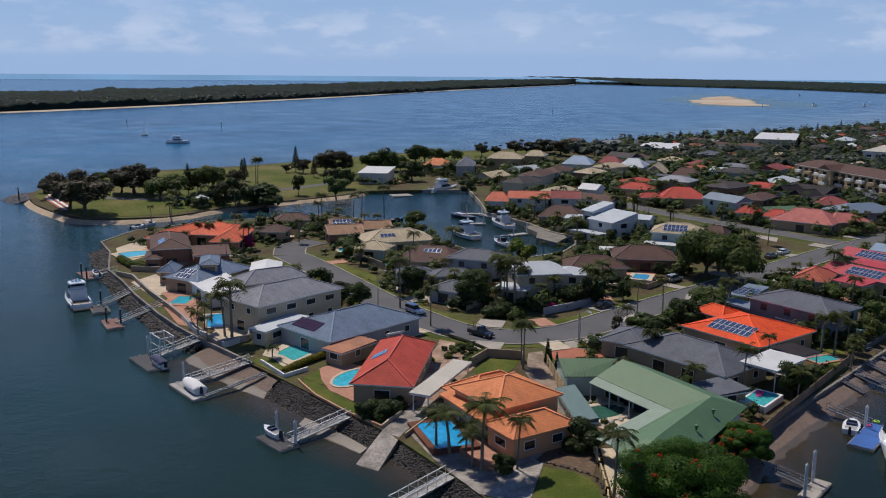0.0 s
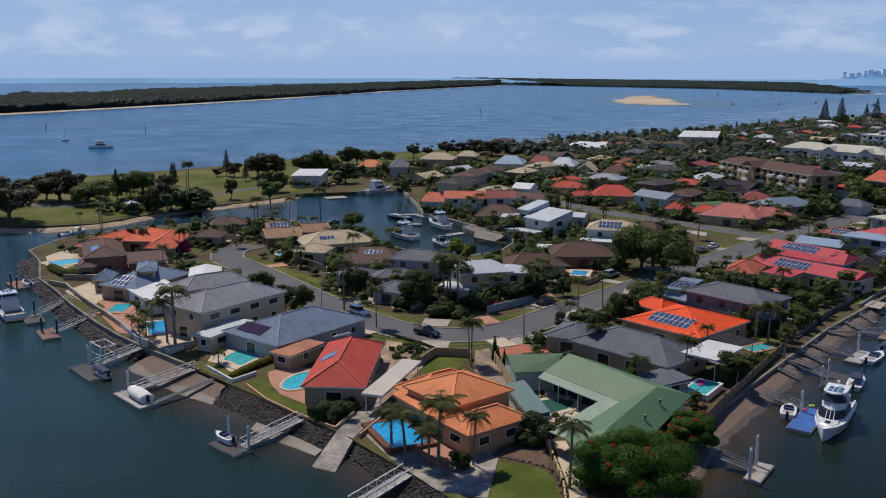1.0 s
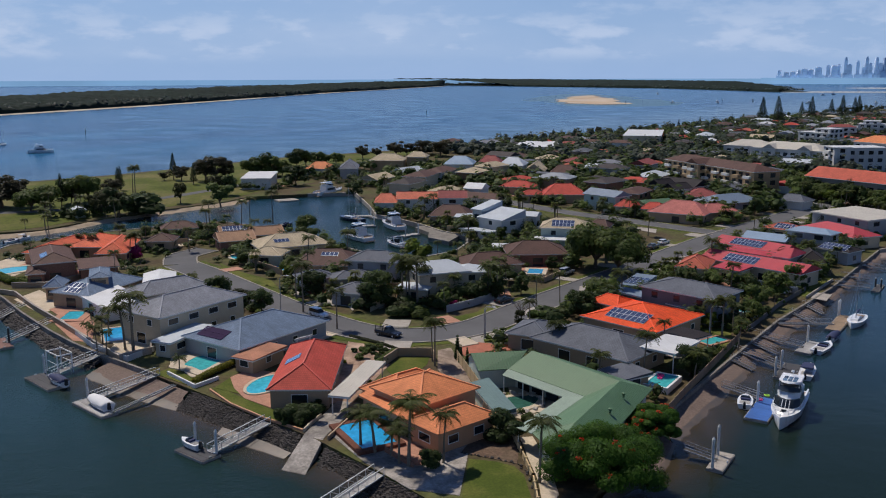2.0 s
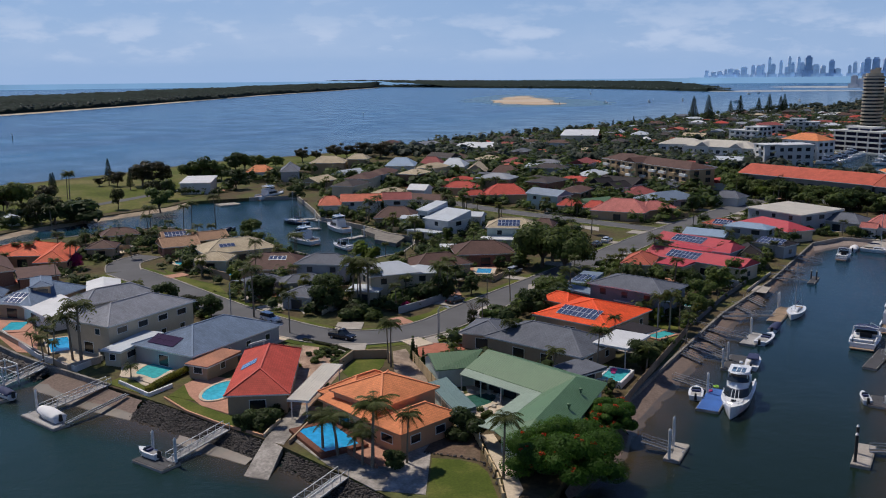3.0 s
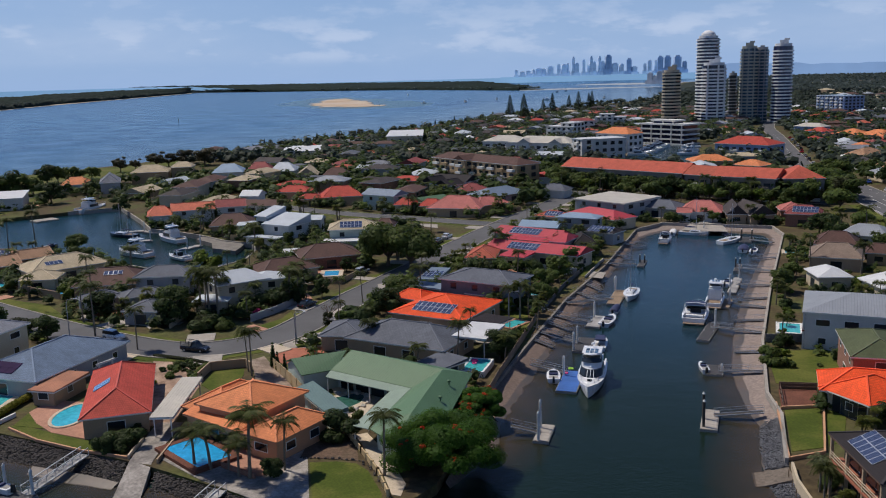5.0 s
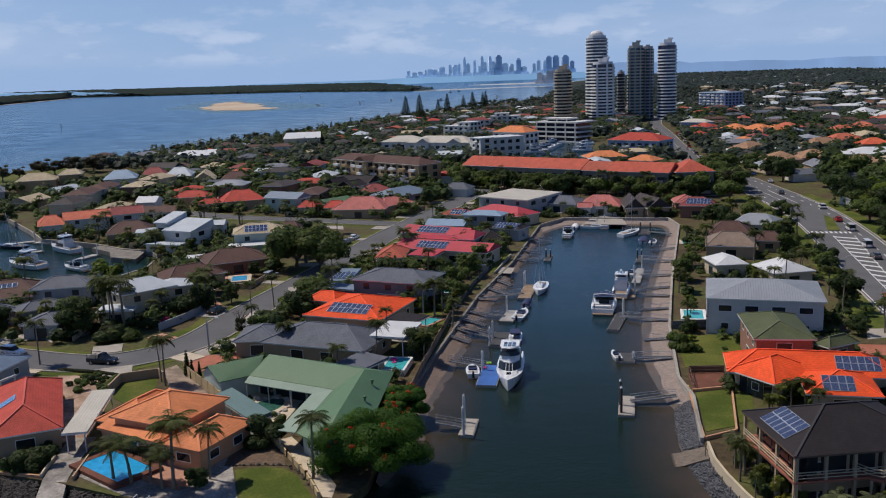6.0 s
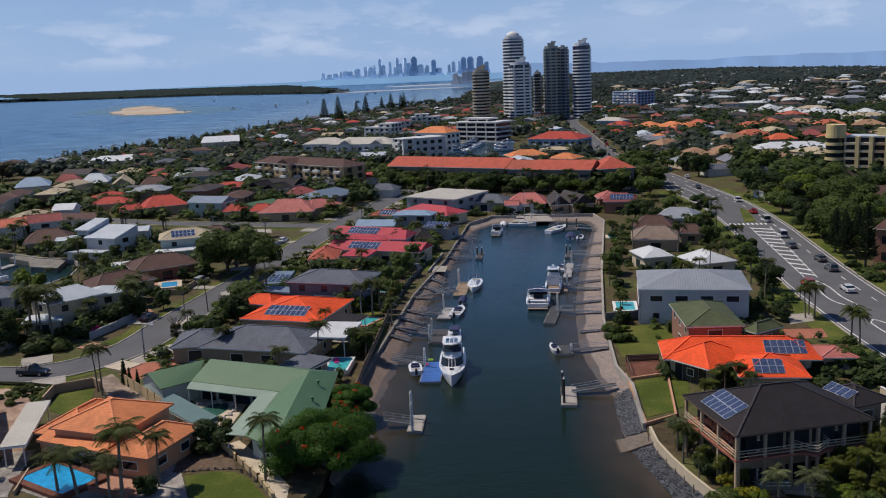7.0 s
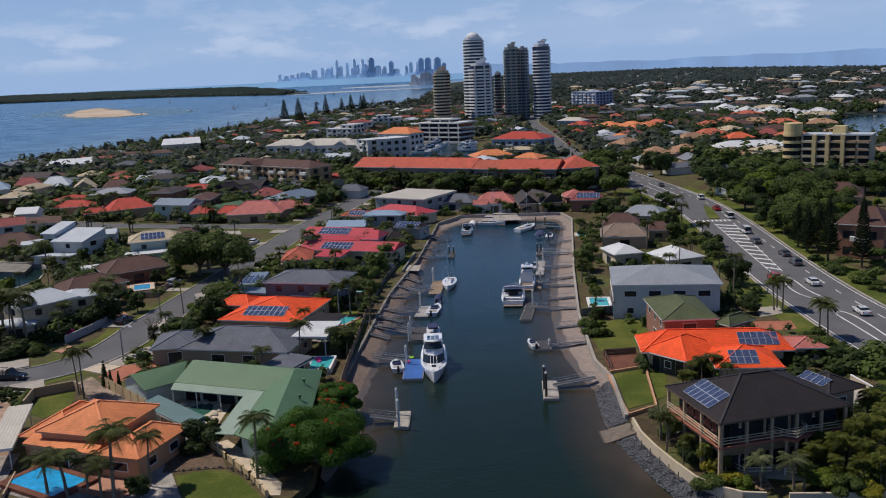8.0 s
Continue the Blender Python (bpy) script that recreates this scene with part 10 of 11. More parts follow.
plant('palm_mid', -134.9, 83.4, 7.9, 1.00)
plant('palm_mid', -150.2, 87.1, 4.3, 1.00)
plant('palm_low', -118.6, 82.1, 2.2, 1.00)
plant('bush_dark', -88.2, 77.4, 2.5, 1.20)
plant('bush_dark', -86.6, 79.1, 2.9, 1.20)
plant('bush_dark', -88.1, 82.1, 1.7, 1.20)
plant('palm_mid', -215.0, 129.1, 5.5, 1.00)
plant('palm_mid', -220.9, 129.1, 4.8, 1.00)
plant('palm_mid', -201.8, 131.4, 6.1, 1.00)
plant('palm_mid', -200.7, 132.4, 6.9, 1.00)
plant('bush_pink', -200.7, 132.4, 3.8, 1.00)
plant('palm_tall', -215.6, 169.1, 9.7, 1.00)
plant('palm_tall', -217.3, 183.0, 8.2, 1.00)
plant('palm_tall', -219.8, 188.7, 8.4, 1.00)
plant('palm_tall', -214.8, 194.1, 10.2, 1.00)
plant('palm_tall', -136.9, 126.8, 8.7, 1.00)
plant('palm_tall', -246.8, 135.8, 7.0, 1.00)
plant('palm_tall', -255.9, 133.8, 5.3, 1.00)
plant('palm_tall', -212.6, 144.2, 5.7, 1.00)
plant('palm_tall', -197.9, 147.2, 6.4, 1.00)
plant('palm_tall', -208.2, 169.6, 6.1, 1.00)
plant('casuarina', -327.8, 445.3, 7.6, 1.00)
plant('broad', -257.0, 208.4, 8.7, 1.00)
plant('dark', -254.8, 290.6, 6.0, 1.00)
plant('dark', -233.6, 254.6, 6.4, 1.00)
plant('broad', -192.3, 186.0, 6.6, 1.00)
plant('pine', -326.2, 494.0, 6.8, 0.90)
plant('pine', -327.1, 509.9, 8.7, 0.90)
plant('pine', -306.7, 512.7, 8.4, 0.90)
plant('pine', -307.9, 547.8, 10.0, 0.90)
plant('pine', -304.6, 573.3, 7.7, 0.90)
plant('pine', -305.8, 616.5, 8.2, 0.90)
plant('pine', -295.3, 748.6, 8.8, 0.90)
plant('pine', -287.5, 778.6, 10.2, 0.90)
plant('pine', -312.9, 668.8, 6.7, 0.90)
plant('pine', -258.0, 864.0, 26.2, 1.00)
plant('pine', -240.9, 853.2, 27.4, 1.00)
plant('pine', -239.7, 969.9, 24.8, 1.00)
plant('pine', -232.6, 1023.1, 20.9, 1.00)
plant('pine', -225.7, 1042.8, 24.5, 1.00)
plant('pine', -214.1, 1046.4, 22.6, 1.00)
plant('pine', -215.7, 1074.4, 23.8, 1.00)
plant('pine', -270.4, 1052.5, 16.8, 1.00)
plant('casuarina', -322.5, 524.8, 7.9, 1.20)
plant('casuarina', -316.3, 635.0, 8.1, 1.20)
plant('casuarina', -333.0, 652.1, 5.2, 1.20)
plant('casuarina', -309.7, 488.8, 8.4, 1.20)
plant('casuarina', -304.6, 573.3, 5.0, 1.20)
plant('palm_mid', -2.2, 87.3, 4.7, 1.00)
plant('palm_pale', -2.4, 90.8, 4.0, 1.00)
plant('palm_mid', -0.2, 87.3, 3.6, 1.00)
plant('palm_mid', 7.5, 118.0, 2.3, 1.00)
plant('palm_mid', 8.7, 115.4, 2.7, 1.00)
plant('palm_mid', 29.4, 132.2, 6.3, 1.00)
plant('palm_mid', 30.5, 131.2, 5.8, 1.00)
plant('palm_mid', 27.6, 150.9, 6.0, 1.00)
plant('palm_mid', 28.1, 148.9, 5.9, 1.00)
plant('palm_mid', 26.6, 149.0, 5.4, 1.00)
plant('palm_cluster', 0.0, 85.4, 3.0, 1.00)
plant('palm_cluster', 1.2, 82.4, 3.2, 1.10)
plant('palm_cluster', 3.0, 79.4, 2.8, 1.10)
plant('bush_bright', 15.8, 77.6, 2.0, 1.20)
plant('yellow', 17.2, 151.7, 3.3, 1.20)
plant('dark', 22.1, 147.4, 3.2, 1.10)
plant('bush', 16.9, 120.3, 3.6, 1.20)
plant('broad', 25.6, 119.9, 4.5, 1.20)
plant('broad', 8.5, 114.1, 2.2, 1.30)
plant('bush', 11.4, 112.8, 2.6, 1.40)
plant('bush', 5.0, 115.5, 2.2, 1.00)
plant('bush_dark', 2.7, 146.9, 2.2, 1.00)
plant('bush', -7.5, 135.1, 2.5, 1.10)
plant('bush', -8.1, 140.3, 2.6, 1.00)
plant('broad', -5.7, 185.3, 5.3, 1.00)
plant('broad', -3.4, 200.5, 4.2, 1.00)
plant('palm_mid', -7.0, 174.5, 5.0, 1.00)
plant('dark', 25.4, 206.6, 4.3, 1.20)
plant('dark', 25.4, 196.5, 4.1, 1.20)
plant('bush', 17.2, 197.9, 2.1, 1.30)
plant('broad', 48.6, 223.1, 8.0, 1.10)
plant('pine', 47.6, 199.6, 11.5, 1.15)
plant('pine', 49.1, 189.6, 14.7, 0.85)
plant('broad', 50.6, 215.6, 7.6, 1.10)
plant('broad', 51.0, 231.1, 8.6, 1.10)
plant('pine', 51.4, 203.2, 11.5, 1.10)
plant('pine', 47.2, 205.6, 11.0, 1.10)
plant('pine', 53.9, 182.2, 15.5, 0.70)
plant('dark', 48.2, 236.5, 7.6, 1.00)
plant('dark', 48.9, 246.2, 7.9, 1.00)
plant('bush_dark', 46.6, 189.9, 1.9, 1.30)
plant('bush', 46.0, 181.4, 1.8, 1.30)
plant('bush_dark', 46.5, 176.2, 1.9, 1.40)
plant('dark', 60.3, 202.3, 8.2, 1.00)
plant('pine', 57.6, 192.8, 14.4, 0.70)
plant('bush', 49.7, 168.9, 3.5, 1.40)
plant('bush', 49.6, 162.2, 2.0, 1.40)
plant('bush', 47.6, 179.4, 3.1, 1.40)
plant('bush', 58.6, 183.8, 3.8, 1.40)
plant('broad', 54.7, 239.3, 8.8, 1.20)
plant('broad', 67.1, 259.6, 9.8, 1.20)
plant('dark', 50.5, 325.2, 8.8, 1.20)
plant('dark', 55.8, 355.3, 9.7, 1.20)
plant('bright', 50.9, 275.5, 6.4, 1.20)
plant('bright', 70.0, 265.9, 5.9, 1.20)
plant('dark', 47.3, 298.2, 10.4, 1.20)
plant('dark', 71.2, 247.2, 6.3, 1.20)
plant('dark', 63.3, 223.2, 5.3, 1.20)
plant('bright', 70.6, 244.2, 6.3, 1.20)
plant('dark', 63.2, 320.7, 7.9, 1.20)
plant('broad', 48.0, 262.7, 8.3, 1.20)
plant('broad', 70.8, 282.5, 10.1, 1.20)
plant('bright', 61.3, 288.2, 8.3, 1.20)
plant('broad', 57.2, 340.7, 12.9, 1.20)
plant('bright', 57.1, 296.0, 7.9, 1.20)
plant('broad', 70.8, 305.2, 10.2, 1.20)
plant('broad', 50.9, 225.8, 8.0, 1.20)
plant('broad', 55.7, 203.9, 6.3, 1.20)
plant('bright', 68.5, 247.7, 5.5, 1.20)
plant('broad', 55.6, 225.1, 4.7, 1.20)
plant('broad', 72.8, 254.0, 7.6, 1.20)
plant('broad', 63.7, 322.5, 12.1, 1.20)
plant('broad', 62.4, 280.5, 7.2, 1.20)
plant('broad', 59.5, 231.3, 9.3, 1.20)
plant('bright', 62.9, 372.4, 7.4, 1.20)
plant('broad', 64.5, 256.0, 7.4, 1.20)
plant('broad', 67.3, 323.8, 11.3, 1.20)
plant('dark', 61.6, 320.3, 10.2, 1.20)
plant('bright', 70.7, 269.6, 7.3, 1.20)
plant('dark', 50.3, 340.4, 9.6, 1.20)
plant('bright', 58.1, 203.7, 8.1, 1.20)
plant('broad', 64.4, 263.5, 6.7, 1.20)
plant('bright', 64.4, 316.3, 11.2, 1.20)
plant('broad', -30.8, 353.4, 9.3, 1.10)
plant('olive', -71.1, 350.4, 9.0, 1.10)
plant('palm_tall', 6.1, 335.7, 8.1, 1.10)
plant('palm_tall', -15.9, 325.5, 7.5, 1.10)
plant('palm_tall', -15.5, 322.5, 8.2, 1.10)
plant('palm_tall', -12.8, 343.6, 8.2, 1.10)
plant('olive', -25.3, 359.5, 9.1, 1.10)
plant('palm_tall', -54.8, 355.7, 9.2, 1.10)
plant('palm_tall', -17.7, 324.5, 6.4, 1.10)
plant('broad', -50.0, 327.0, 6.8, 1.10)
plant('broad', 2.2, 316.8, 8.7, 1.10)
plant('olive', 14.7, 327.1, 9.0, 1.10)
plant('broad', -69.7, 355.7, 7.1, 1.10)
plant('broad', -82.1, 345.6, 6.5, 1.10)
plant('broad', -3.6, 329.3, 6.6, 1.10)
plant('palm_tall', -27.6, 324.2, 8.1, 1.10)
plant('broad', -92.8, 371.2, 8.9, 1.10)
plant('dark', -69.5, 338.8, 8.2, 1.10)
plant('dark', -88.2, 355.8, 6.7, 1.10)
plant('dark', 9.4, 345.4, 7.5, 1.10)
plant('palm_tall', -28.6, 342.6, 7.2, 1.10)
plant('dark', -21.5, 333.6, 8.3, 1.10)
plant('palm_tall', -48.8, 350.7, 9.3, 1.10)
plant('olive', 5.1, 322.9, 6.7, 1.10)
plant('broad', -87.8, 349.5, 7.1, 1.10)
plant('palm_tall', -31.8, 322.1, 8.9, 1.10)
plant('olive', 0.8, 334.7, 7.9, 1.10)
plant('olive', -50.1, 360.4, 7.6, 1.10)
plant('dark', -37.1, 354.2, 8.3, 1.10)
plant('broad', -49.5, 328.6, 7.0, 1.10)
plant('olive', -52.2, 328.3, 6.1, 1.10)
plant('broad', -19.6, 321.4, 6.9, 1.10)
plant('broad', 16.9, 327.5, 9.0, 1.10)
plant('dark', -46.1, 325.2, 7.7, 1.10)
plant('broad', -59.3, 327.6, 6.5, 1.10)
plant('palm_tall', -87.1, 335.7, 7.6, 1.10)
plant('broad', -58.6, 347.8, 8.4, 1.10)
plant('broad', 16.2, 337.8, 8.5, 1.10)
plant('olive', 2.6, 351.6, 8.0, 1.10)
plant('broad', -63.7, 349.2, 6.8, 1.10)
plant('palm_tall', -62.4, 363.2, 7.3, 1.10)
plant('olive', -22.0, 338.4, 9.0, 1.10)
plant('dark', 10.1, 349.4, 6.9, 1.10)
plant('palm_tall', -30.4, 346.4, 8.6, 1.10)
plant('olive', -91.2, 362.0, 6.6, 1.10)
plant('broad', -92.4, 353.3, 9.6, 1.10)
plant('broad', 16.5, 383.4, 9.1, 1.20)
plant('broad', 10.3, 335.9, 7.9, 1.20)
plant('broad', 14.4, 342.2, 8.7, 1.20)
plant('broad', 10.7, 350.6, 8.7, 1.20)
plant('broad', 7.9, 359.6, 8.8, 1.20)
plant('broad', 2.8, 318.6, 7.5, 1.20)
plant('broad', 12.3, 359.2, 8.6, 1.20)
plant('broad', 11.2, 369.3, 7.7, 1.20)
plant('broad', 12.9, 341.3, 6.7, 1.20)
plant('broad', 5.5, 336.4, 8.2, 1.20)
plant('broad', 5.9, 366.1, 8.9, 1.20)
plant('broad', 15.8, 327.8, 5.5, 1.20)
plant('broad', 12.6, 306.6, 8.1, 1.20)
plant('broad', 10.1, 379.2, 9.3, 1.20)
plant('broad', 6.3, 331.6, 8.6, 1.20)
plant('broad', 9.6, 371.2, 7.1, 1.20)
plant('casuarina', -298.8, 126.8, 14.3, 1.50)
plant('casuarina', -284.9, 125.6, 16.3, 1.60)
plant('casuarina', -329.5, 134.1, 9.1, 1.40)
plant('casuarina', -347.3, 137.9, 6.4, 1.10)
plant('dark', -341.2, 157.0, 7.7, 1.10)
plant('casuarina', -319.8, 160.8, 14.2, 1.70)
plant('casuarina', -327.6, 159.5, 10.2, 1.40)
plant('casuarina', -315.5, 165.5, 11.6, 1.40)
plant('broad', -303.5, 162.5, 9.2, 1.20)
plant('broad', -303.1, 167.3, 10.4, 1.00)
plant('dark', -309.4, 172.1, 6.1, 1.00)
plant('pine', -304.6, 175.0, 12.6, 0.80)
plant('broad', -307.3, 181.7, 10.5, 1.10)
plant('broad', -309.6, 189.2, 10.0, 1.10)
plant('casuarina', -301.5, 193.0, 9.8, 1.20)
plant('pine', -320.7, 209.6, 11.0, 0.80)
plant('palm_tall', -316.9, 213.7, 10.0, 1.00)
plant('olive', -270.4, 169.0, 10.2, 0.90)
plant('olive', -269.4, 174.1, 9.4, 0.90)
plant('olive', -276.7, 170.2, 8.3, 0.80)
plant('bush_dark', -266.1, 183.8, 7.0, 1.60)
plant('dark', -280.3, 162.2, 3.7, 1.20)
plant('olive', -310.9, 182.7, 9.2, 0.90)
plant('pine', -328.6, 216.1, 10.5, 0.80)
plant('palm_tall', -315.0, 213.4, 10.9, 1.00)
plant('pine', -342.2, 253.3, 12.5, 0.85)
plant('casuarina', -335.1, 252.1, 8.3, 1.10)
plant('casuarina', -343.0, 248.7, 4.9, 1.30)
plant('pine', -319.5, 246.4, 9.8, 0.80)
plant('casuarina', -325.6, 258.2, 13.0, 1.40)
plant('casuarina', -322.5, 261.7, 12.2, 1.30)
plant('casuarina', -321.8, 266.4, 10.1, 1.10)
plant('broad', -320.5, 280.5, 9.2, 1.20)
plant('dark', -319.4, 285.6, 11.8, 1.20)
plant('broad', -314.4, 287.7, 9.8, 1.20)
plant('broad', -312.8, 293.1, 7.7, 1.10)
plant('dark', -335.9, 325.8, 9.9, 1.10)
plant('broad', -335.2, 331.8, 8.1, 1.20)
plant('broad', -333.9, 338.3, 7.6, 1.20)
plant('broad', -331.1, 342.4, 6.1, 1.10)
plant('broad', -327.5, 346.9, 7.6, 1.10)
plant('bush_dark', -265.3, 183.2, 6.8, 1.70)
plant('dark', -267.5, 173.5, 10.2, 1.00)
plant('olive', -276.2, 205.4, 9.7, 0.70)
plant('olive', -280.7, 226.9, 10.6, 1.00)
plant('dark', -279.3, 230.8, 8.6, 0.90)
plant('dark', -279.9, 269.5, 9.4, 1.10)
plant('bush_dark', -301.1, 204.9, 3.3, 1.30)
plant('casuarina', -336.9, 379.1, 10.0, 1.10)
plant('casuarina', -331.7, 402.8, 10.7, 1.40)
plant('casuarina', -329.9, 411.1, 8.4, 1.40)
plant('casuarina', -324.8, 416.9, 10.1, 1.50)
plant('casuarina', -310.8, 418.3, 11.3, 1.60)
plant('casuarina', -338.2, 392.9, 7.0, 1.30)
plant('palm_mid', -276.9, 172.2, 7.5, 1.00)
plant('palm_mid', -263.2, 144.2, 6.3, 1.00)
plant('palm_mid', -257.5, 165.3, 7.2, 1.00)
plant('palm_mid', -279.5, 155.8, 5.6, 1.00)
plant('palm_mid', -281.2, 175.1, 5.8, 1.00)
plant('palm_mid', -286.4, 159.8, 7.9, 1.00)
plant('palm_mid', -274.8, 176.5, 7.4, 1.00)
plant('palm_mid', -272.8, 161.4, 6.0, 1.00)
plant('palm_mid', -280.5, 170.6, 5.9, 1.00)
plant('palm_mid', -282.2, 168.4, 6.4, 1.00)
plant('palm_mid', -285.8, 182.8, 5.6, 1.00)
plant('palm_mid', -285.3, 178.3, 6.0, 1.00)
plant('palm_mid', -268.6, 169.1, 5.6, 1.00)
plant('palm_mid', -281.9, 155.9, 5.8, 1.00)
plant('broad', 73.4, 305.1, 7.9, 1.20)
plant('dark', 76.7, 297.0, 7.7, 1.20)
plant('dark', 79.1, 289.6, 7.5, 1.20)
plant('broad', 86.6, 287.8, 8.4, 1.20)
plant('dark', 93.8, 292.9, 7.6, 1.20)
plant('broad', 95.7, 285.7, 8.3, 1.20)
plant('broad', 87.5, 301.5, 6.8, 1.20)
plant('palm_cluster', 12.6, 79.7, 4.0, 1.10)
plant('palm_cluster', 14.7, 80.8, 5.0, 1.10)
plant('palm_cluster', 17.1, 82.2, 5.5, 1.10)
plant('palm_cluster', 19.4, 83.7, 5.8, 1.10)
plant('palm_cluster', 22.2, 87.0, 5.4, 1.10)
plant('palm_cluster', 15.8, 88.4, 3.8, 1.10)
plant('palm_cluster', 19.5, 91.7, 4.2, 1.10)
plant('palm_cluster', 23.5, 93.4, 5.2, 1.10)
plant('palm_cluster', 10.9, 77.0, 3.2, 1.10)
for px, py, ph in ((13.6, 82.4, 4.2), (16.0, 84.6, 4.6), (18.2, 80.0, 4.4), (21.0, 81.5, 4.8), (20.6, 85.2, 4.9), (23.6, 88.6, 5.0), (23.0, 83.2, 4.6), (26.0, 86.0, 4.8), (25.8, 91.6, 5.2), (14.8, 78.6, 3.2), (28.4, 94.0, 5.0)):
    plant('palm_cluster', px, py, ph, 1.15)
for px, py, ph in ((6.4, 110.8, 3.8), (8.2, 111.0, 4.2), (9.6, 108.6, 3.6), (5.0, 109.6, 3.4), (3.2, 107.6, 3.0)):
    plant('palm_mid' if px > 6 else 'palm_cluster', px, py, ph, 1.15)
plant('bush_dark', 0.3, 118.2, 2.2, 1.2)
plant('palm_cluster', 16.4, 76.8, 3.7, 1.10)
plant('palm_cluster', 18.9, 77.3, 4.0, 1.10)
plant('palm_pale', 6.5, 77.7, 3.6, 1.10)
plant('palm_pale', 9.9, 77.5, 3.7, 1.15)
plant('palm_mid', -1.6, 88.9, 3.3, 0.90)
plant('palm_mid', -1.0, 82.7, 3.1, 0.90)
plant('bush_bright', 12.8, 77.3, 2.2, 1.20)
plant('bush', 14.4, 76.0, 2.5, 1.30)
plant('bush_yellow', 16.8, 75.5, 2.1, 1.20)
plant('bush', 20.1, 79.7, 3.3, 1.40)
plant('bush_dark', 12.4, 81.1, 2.7, 1.20)
plant('bush_dark', 17.1, 87.1, 2.8, 1.40)
plant('bush_dark', 20.2, 88.7, 3.6, 1.40)
plant('bush_dark', 25.7, 97.3, 3.8, 1.50)
plant('bush_yellow', 3.1, 78.1, 1.8, 1.20)
plant('bush', 1.0, 78.1, 2.1, 1.20)
plant('bush_bright', 4.6, 76.8, 1.8, 1.00)
plant('bush_yellow', 2.0, 81.2, 1.7, 1.00)
plant('bush_dark', 0.4, 84.9, 2.5, 1.00)
plant('bush', -1.4, 92.4, 1.9, 1.00)
plant('bush_dark', -2.0, 98.0, 1.4, 1.00)
plant('bush', 10.9, 114.0, 3.1, 1.20)
plant('bush_dark', 7.1, 115.5, 2.7, 1.20)
plant('bush_dark', 28.1, 117.1, 3.5, 1.50)
plant('bush', 31.3, 117.0, 4.4, 1.50)
plant('bush_dark', 22.3, 120.0, 3.6, 1.30)
plant('bush', 26.5, 128.4, 2.9, 1.20)
plant('dark', -88.1, 354.5, 8.4, 1.00)
plant('broad', -81.2, 349.1, 7.5, 1.00)
plant('dark', -74.2, 342.1, 8.5, 1.00)
plant('broad', -68.2, 340.6, 8.0, 1.00)
plant('broad', -61.7, 344.1, 6.9, 1.00)
plant('broad', -54.1, 337.0, 7.9, 1.00)
plant('dark', -48.3, 335.6, 6.8, 1.00)
plant('dark', -42.9, 329.3, 8.4, 1.00)
plant('dark', -36.9, 332.7, 6.7, 1.00)
plant('dark', -25.7, 325.1, 7.2, 1.00)
plant('broad', -20.3, 328.6, 5.9, 1.00)
plant('broad', -13.9, 326.9, 7.6, 1.00)
plant('broad', -7.5, 325.3, 7.6, 1.00)
plant('dark', 3.0, 339.4, 7.8, 1.00)
plant('broad', 5.7, 330.2, 7.6, 1.00)
plant('dark', -2.2, 324.0, 7.5, 1.00)
plant('dark', -158.7, 388.9, 5.8, 1.00)
plant('dark', -147.6, 379.8, 6.5, 1.00)
plant('broad', -134.7, 376.3, 5.9, 1.00)
plant('dark', -124.9, 373.7, 5.6, 1.00)
plant('broad', -116.8, 377.5, 5.6, 1.00)
plant('dark', -106.3, 382.8, 5.7, 1.00)
plant('dark', 11.9, 382.9, 7.5, 1.00)
plant('broad', 29.0, 404.3, 7.3, 1.00)
plant('dark', 34.2, 415.1, 7.2, 1.00)
plant('dark', 34.6, 379.1, 8.6, 1.00)
plant('dark', 36.4, 357.8, 9.3, 1.00)
plant('bush_dark', -5.2, 197.5, 1.9, 1.10)
plant('bush', -6.5, 186.0, 1.8, 1.10)
plant('palm_mid', -5.4, 173.9, 3.6, 1.10)
plant('bush_bright', -4.4, 184.1, 1.5, 1.10)
plant('bush_dark', -1.8, 194.2, 1.6, 1.10)
plant('bush_dark', 0.8, 193.3, 1.4, 1.10)
plant('bush_dark', 3.5, 192.3, 1.6, 1.10)
plant('bush', 5.9, 190.3, 1.4, 1.10)
plant('bush_dark', 8.6, 188.9, 1.4, 1.10)
plant('bush_dark', 12.6, 187.6, 1.1, 1.10)
plant('bush', 16.0, 187.3, 1.1, 1.10)
plant('bush_dark', 26.9, 216.2, 2.5, 1.10)
plant('bush_dark', 27.6, 208.4, 3.0, 1.10)
plant('broad', 24.6, 201.5, 4.2, 1.10)
plant('bush_dark', 26.4, 198.6, 2.3, 1.10)
plant('bush_bright', 16.5, 153.2, 3.0, 1.10)
plant('bush_dark', 22.5, 153.8, 3.1, 1.10)
plant('bush', 25.5, 159.8, 2.1, 1.10)
plant('bush_dark', 22.7, 165.5, 1.7, 1.10)
plant('broad', 16.4, 271.1, 5.7, 1.10)
plant('bush_dark', 10.9, 263.7, 2.4, 1.10)
plant('bush_dark', 22.7, 238.5, 2.3, 1.10)
plant('broad', 48.8, 282.2, 7.0, 1.10)
plant('dark', 53.3, 276.7, 8.5, 1.10)
plant('broad', 50.9, 310.2, 6.5, 1.10)
plant('dark', 57.0, 310.0, 7.0, 1.10)

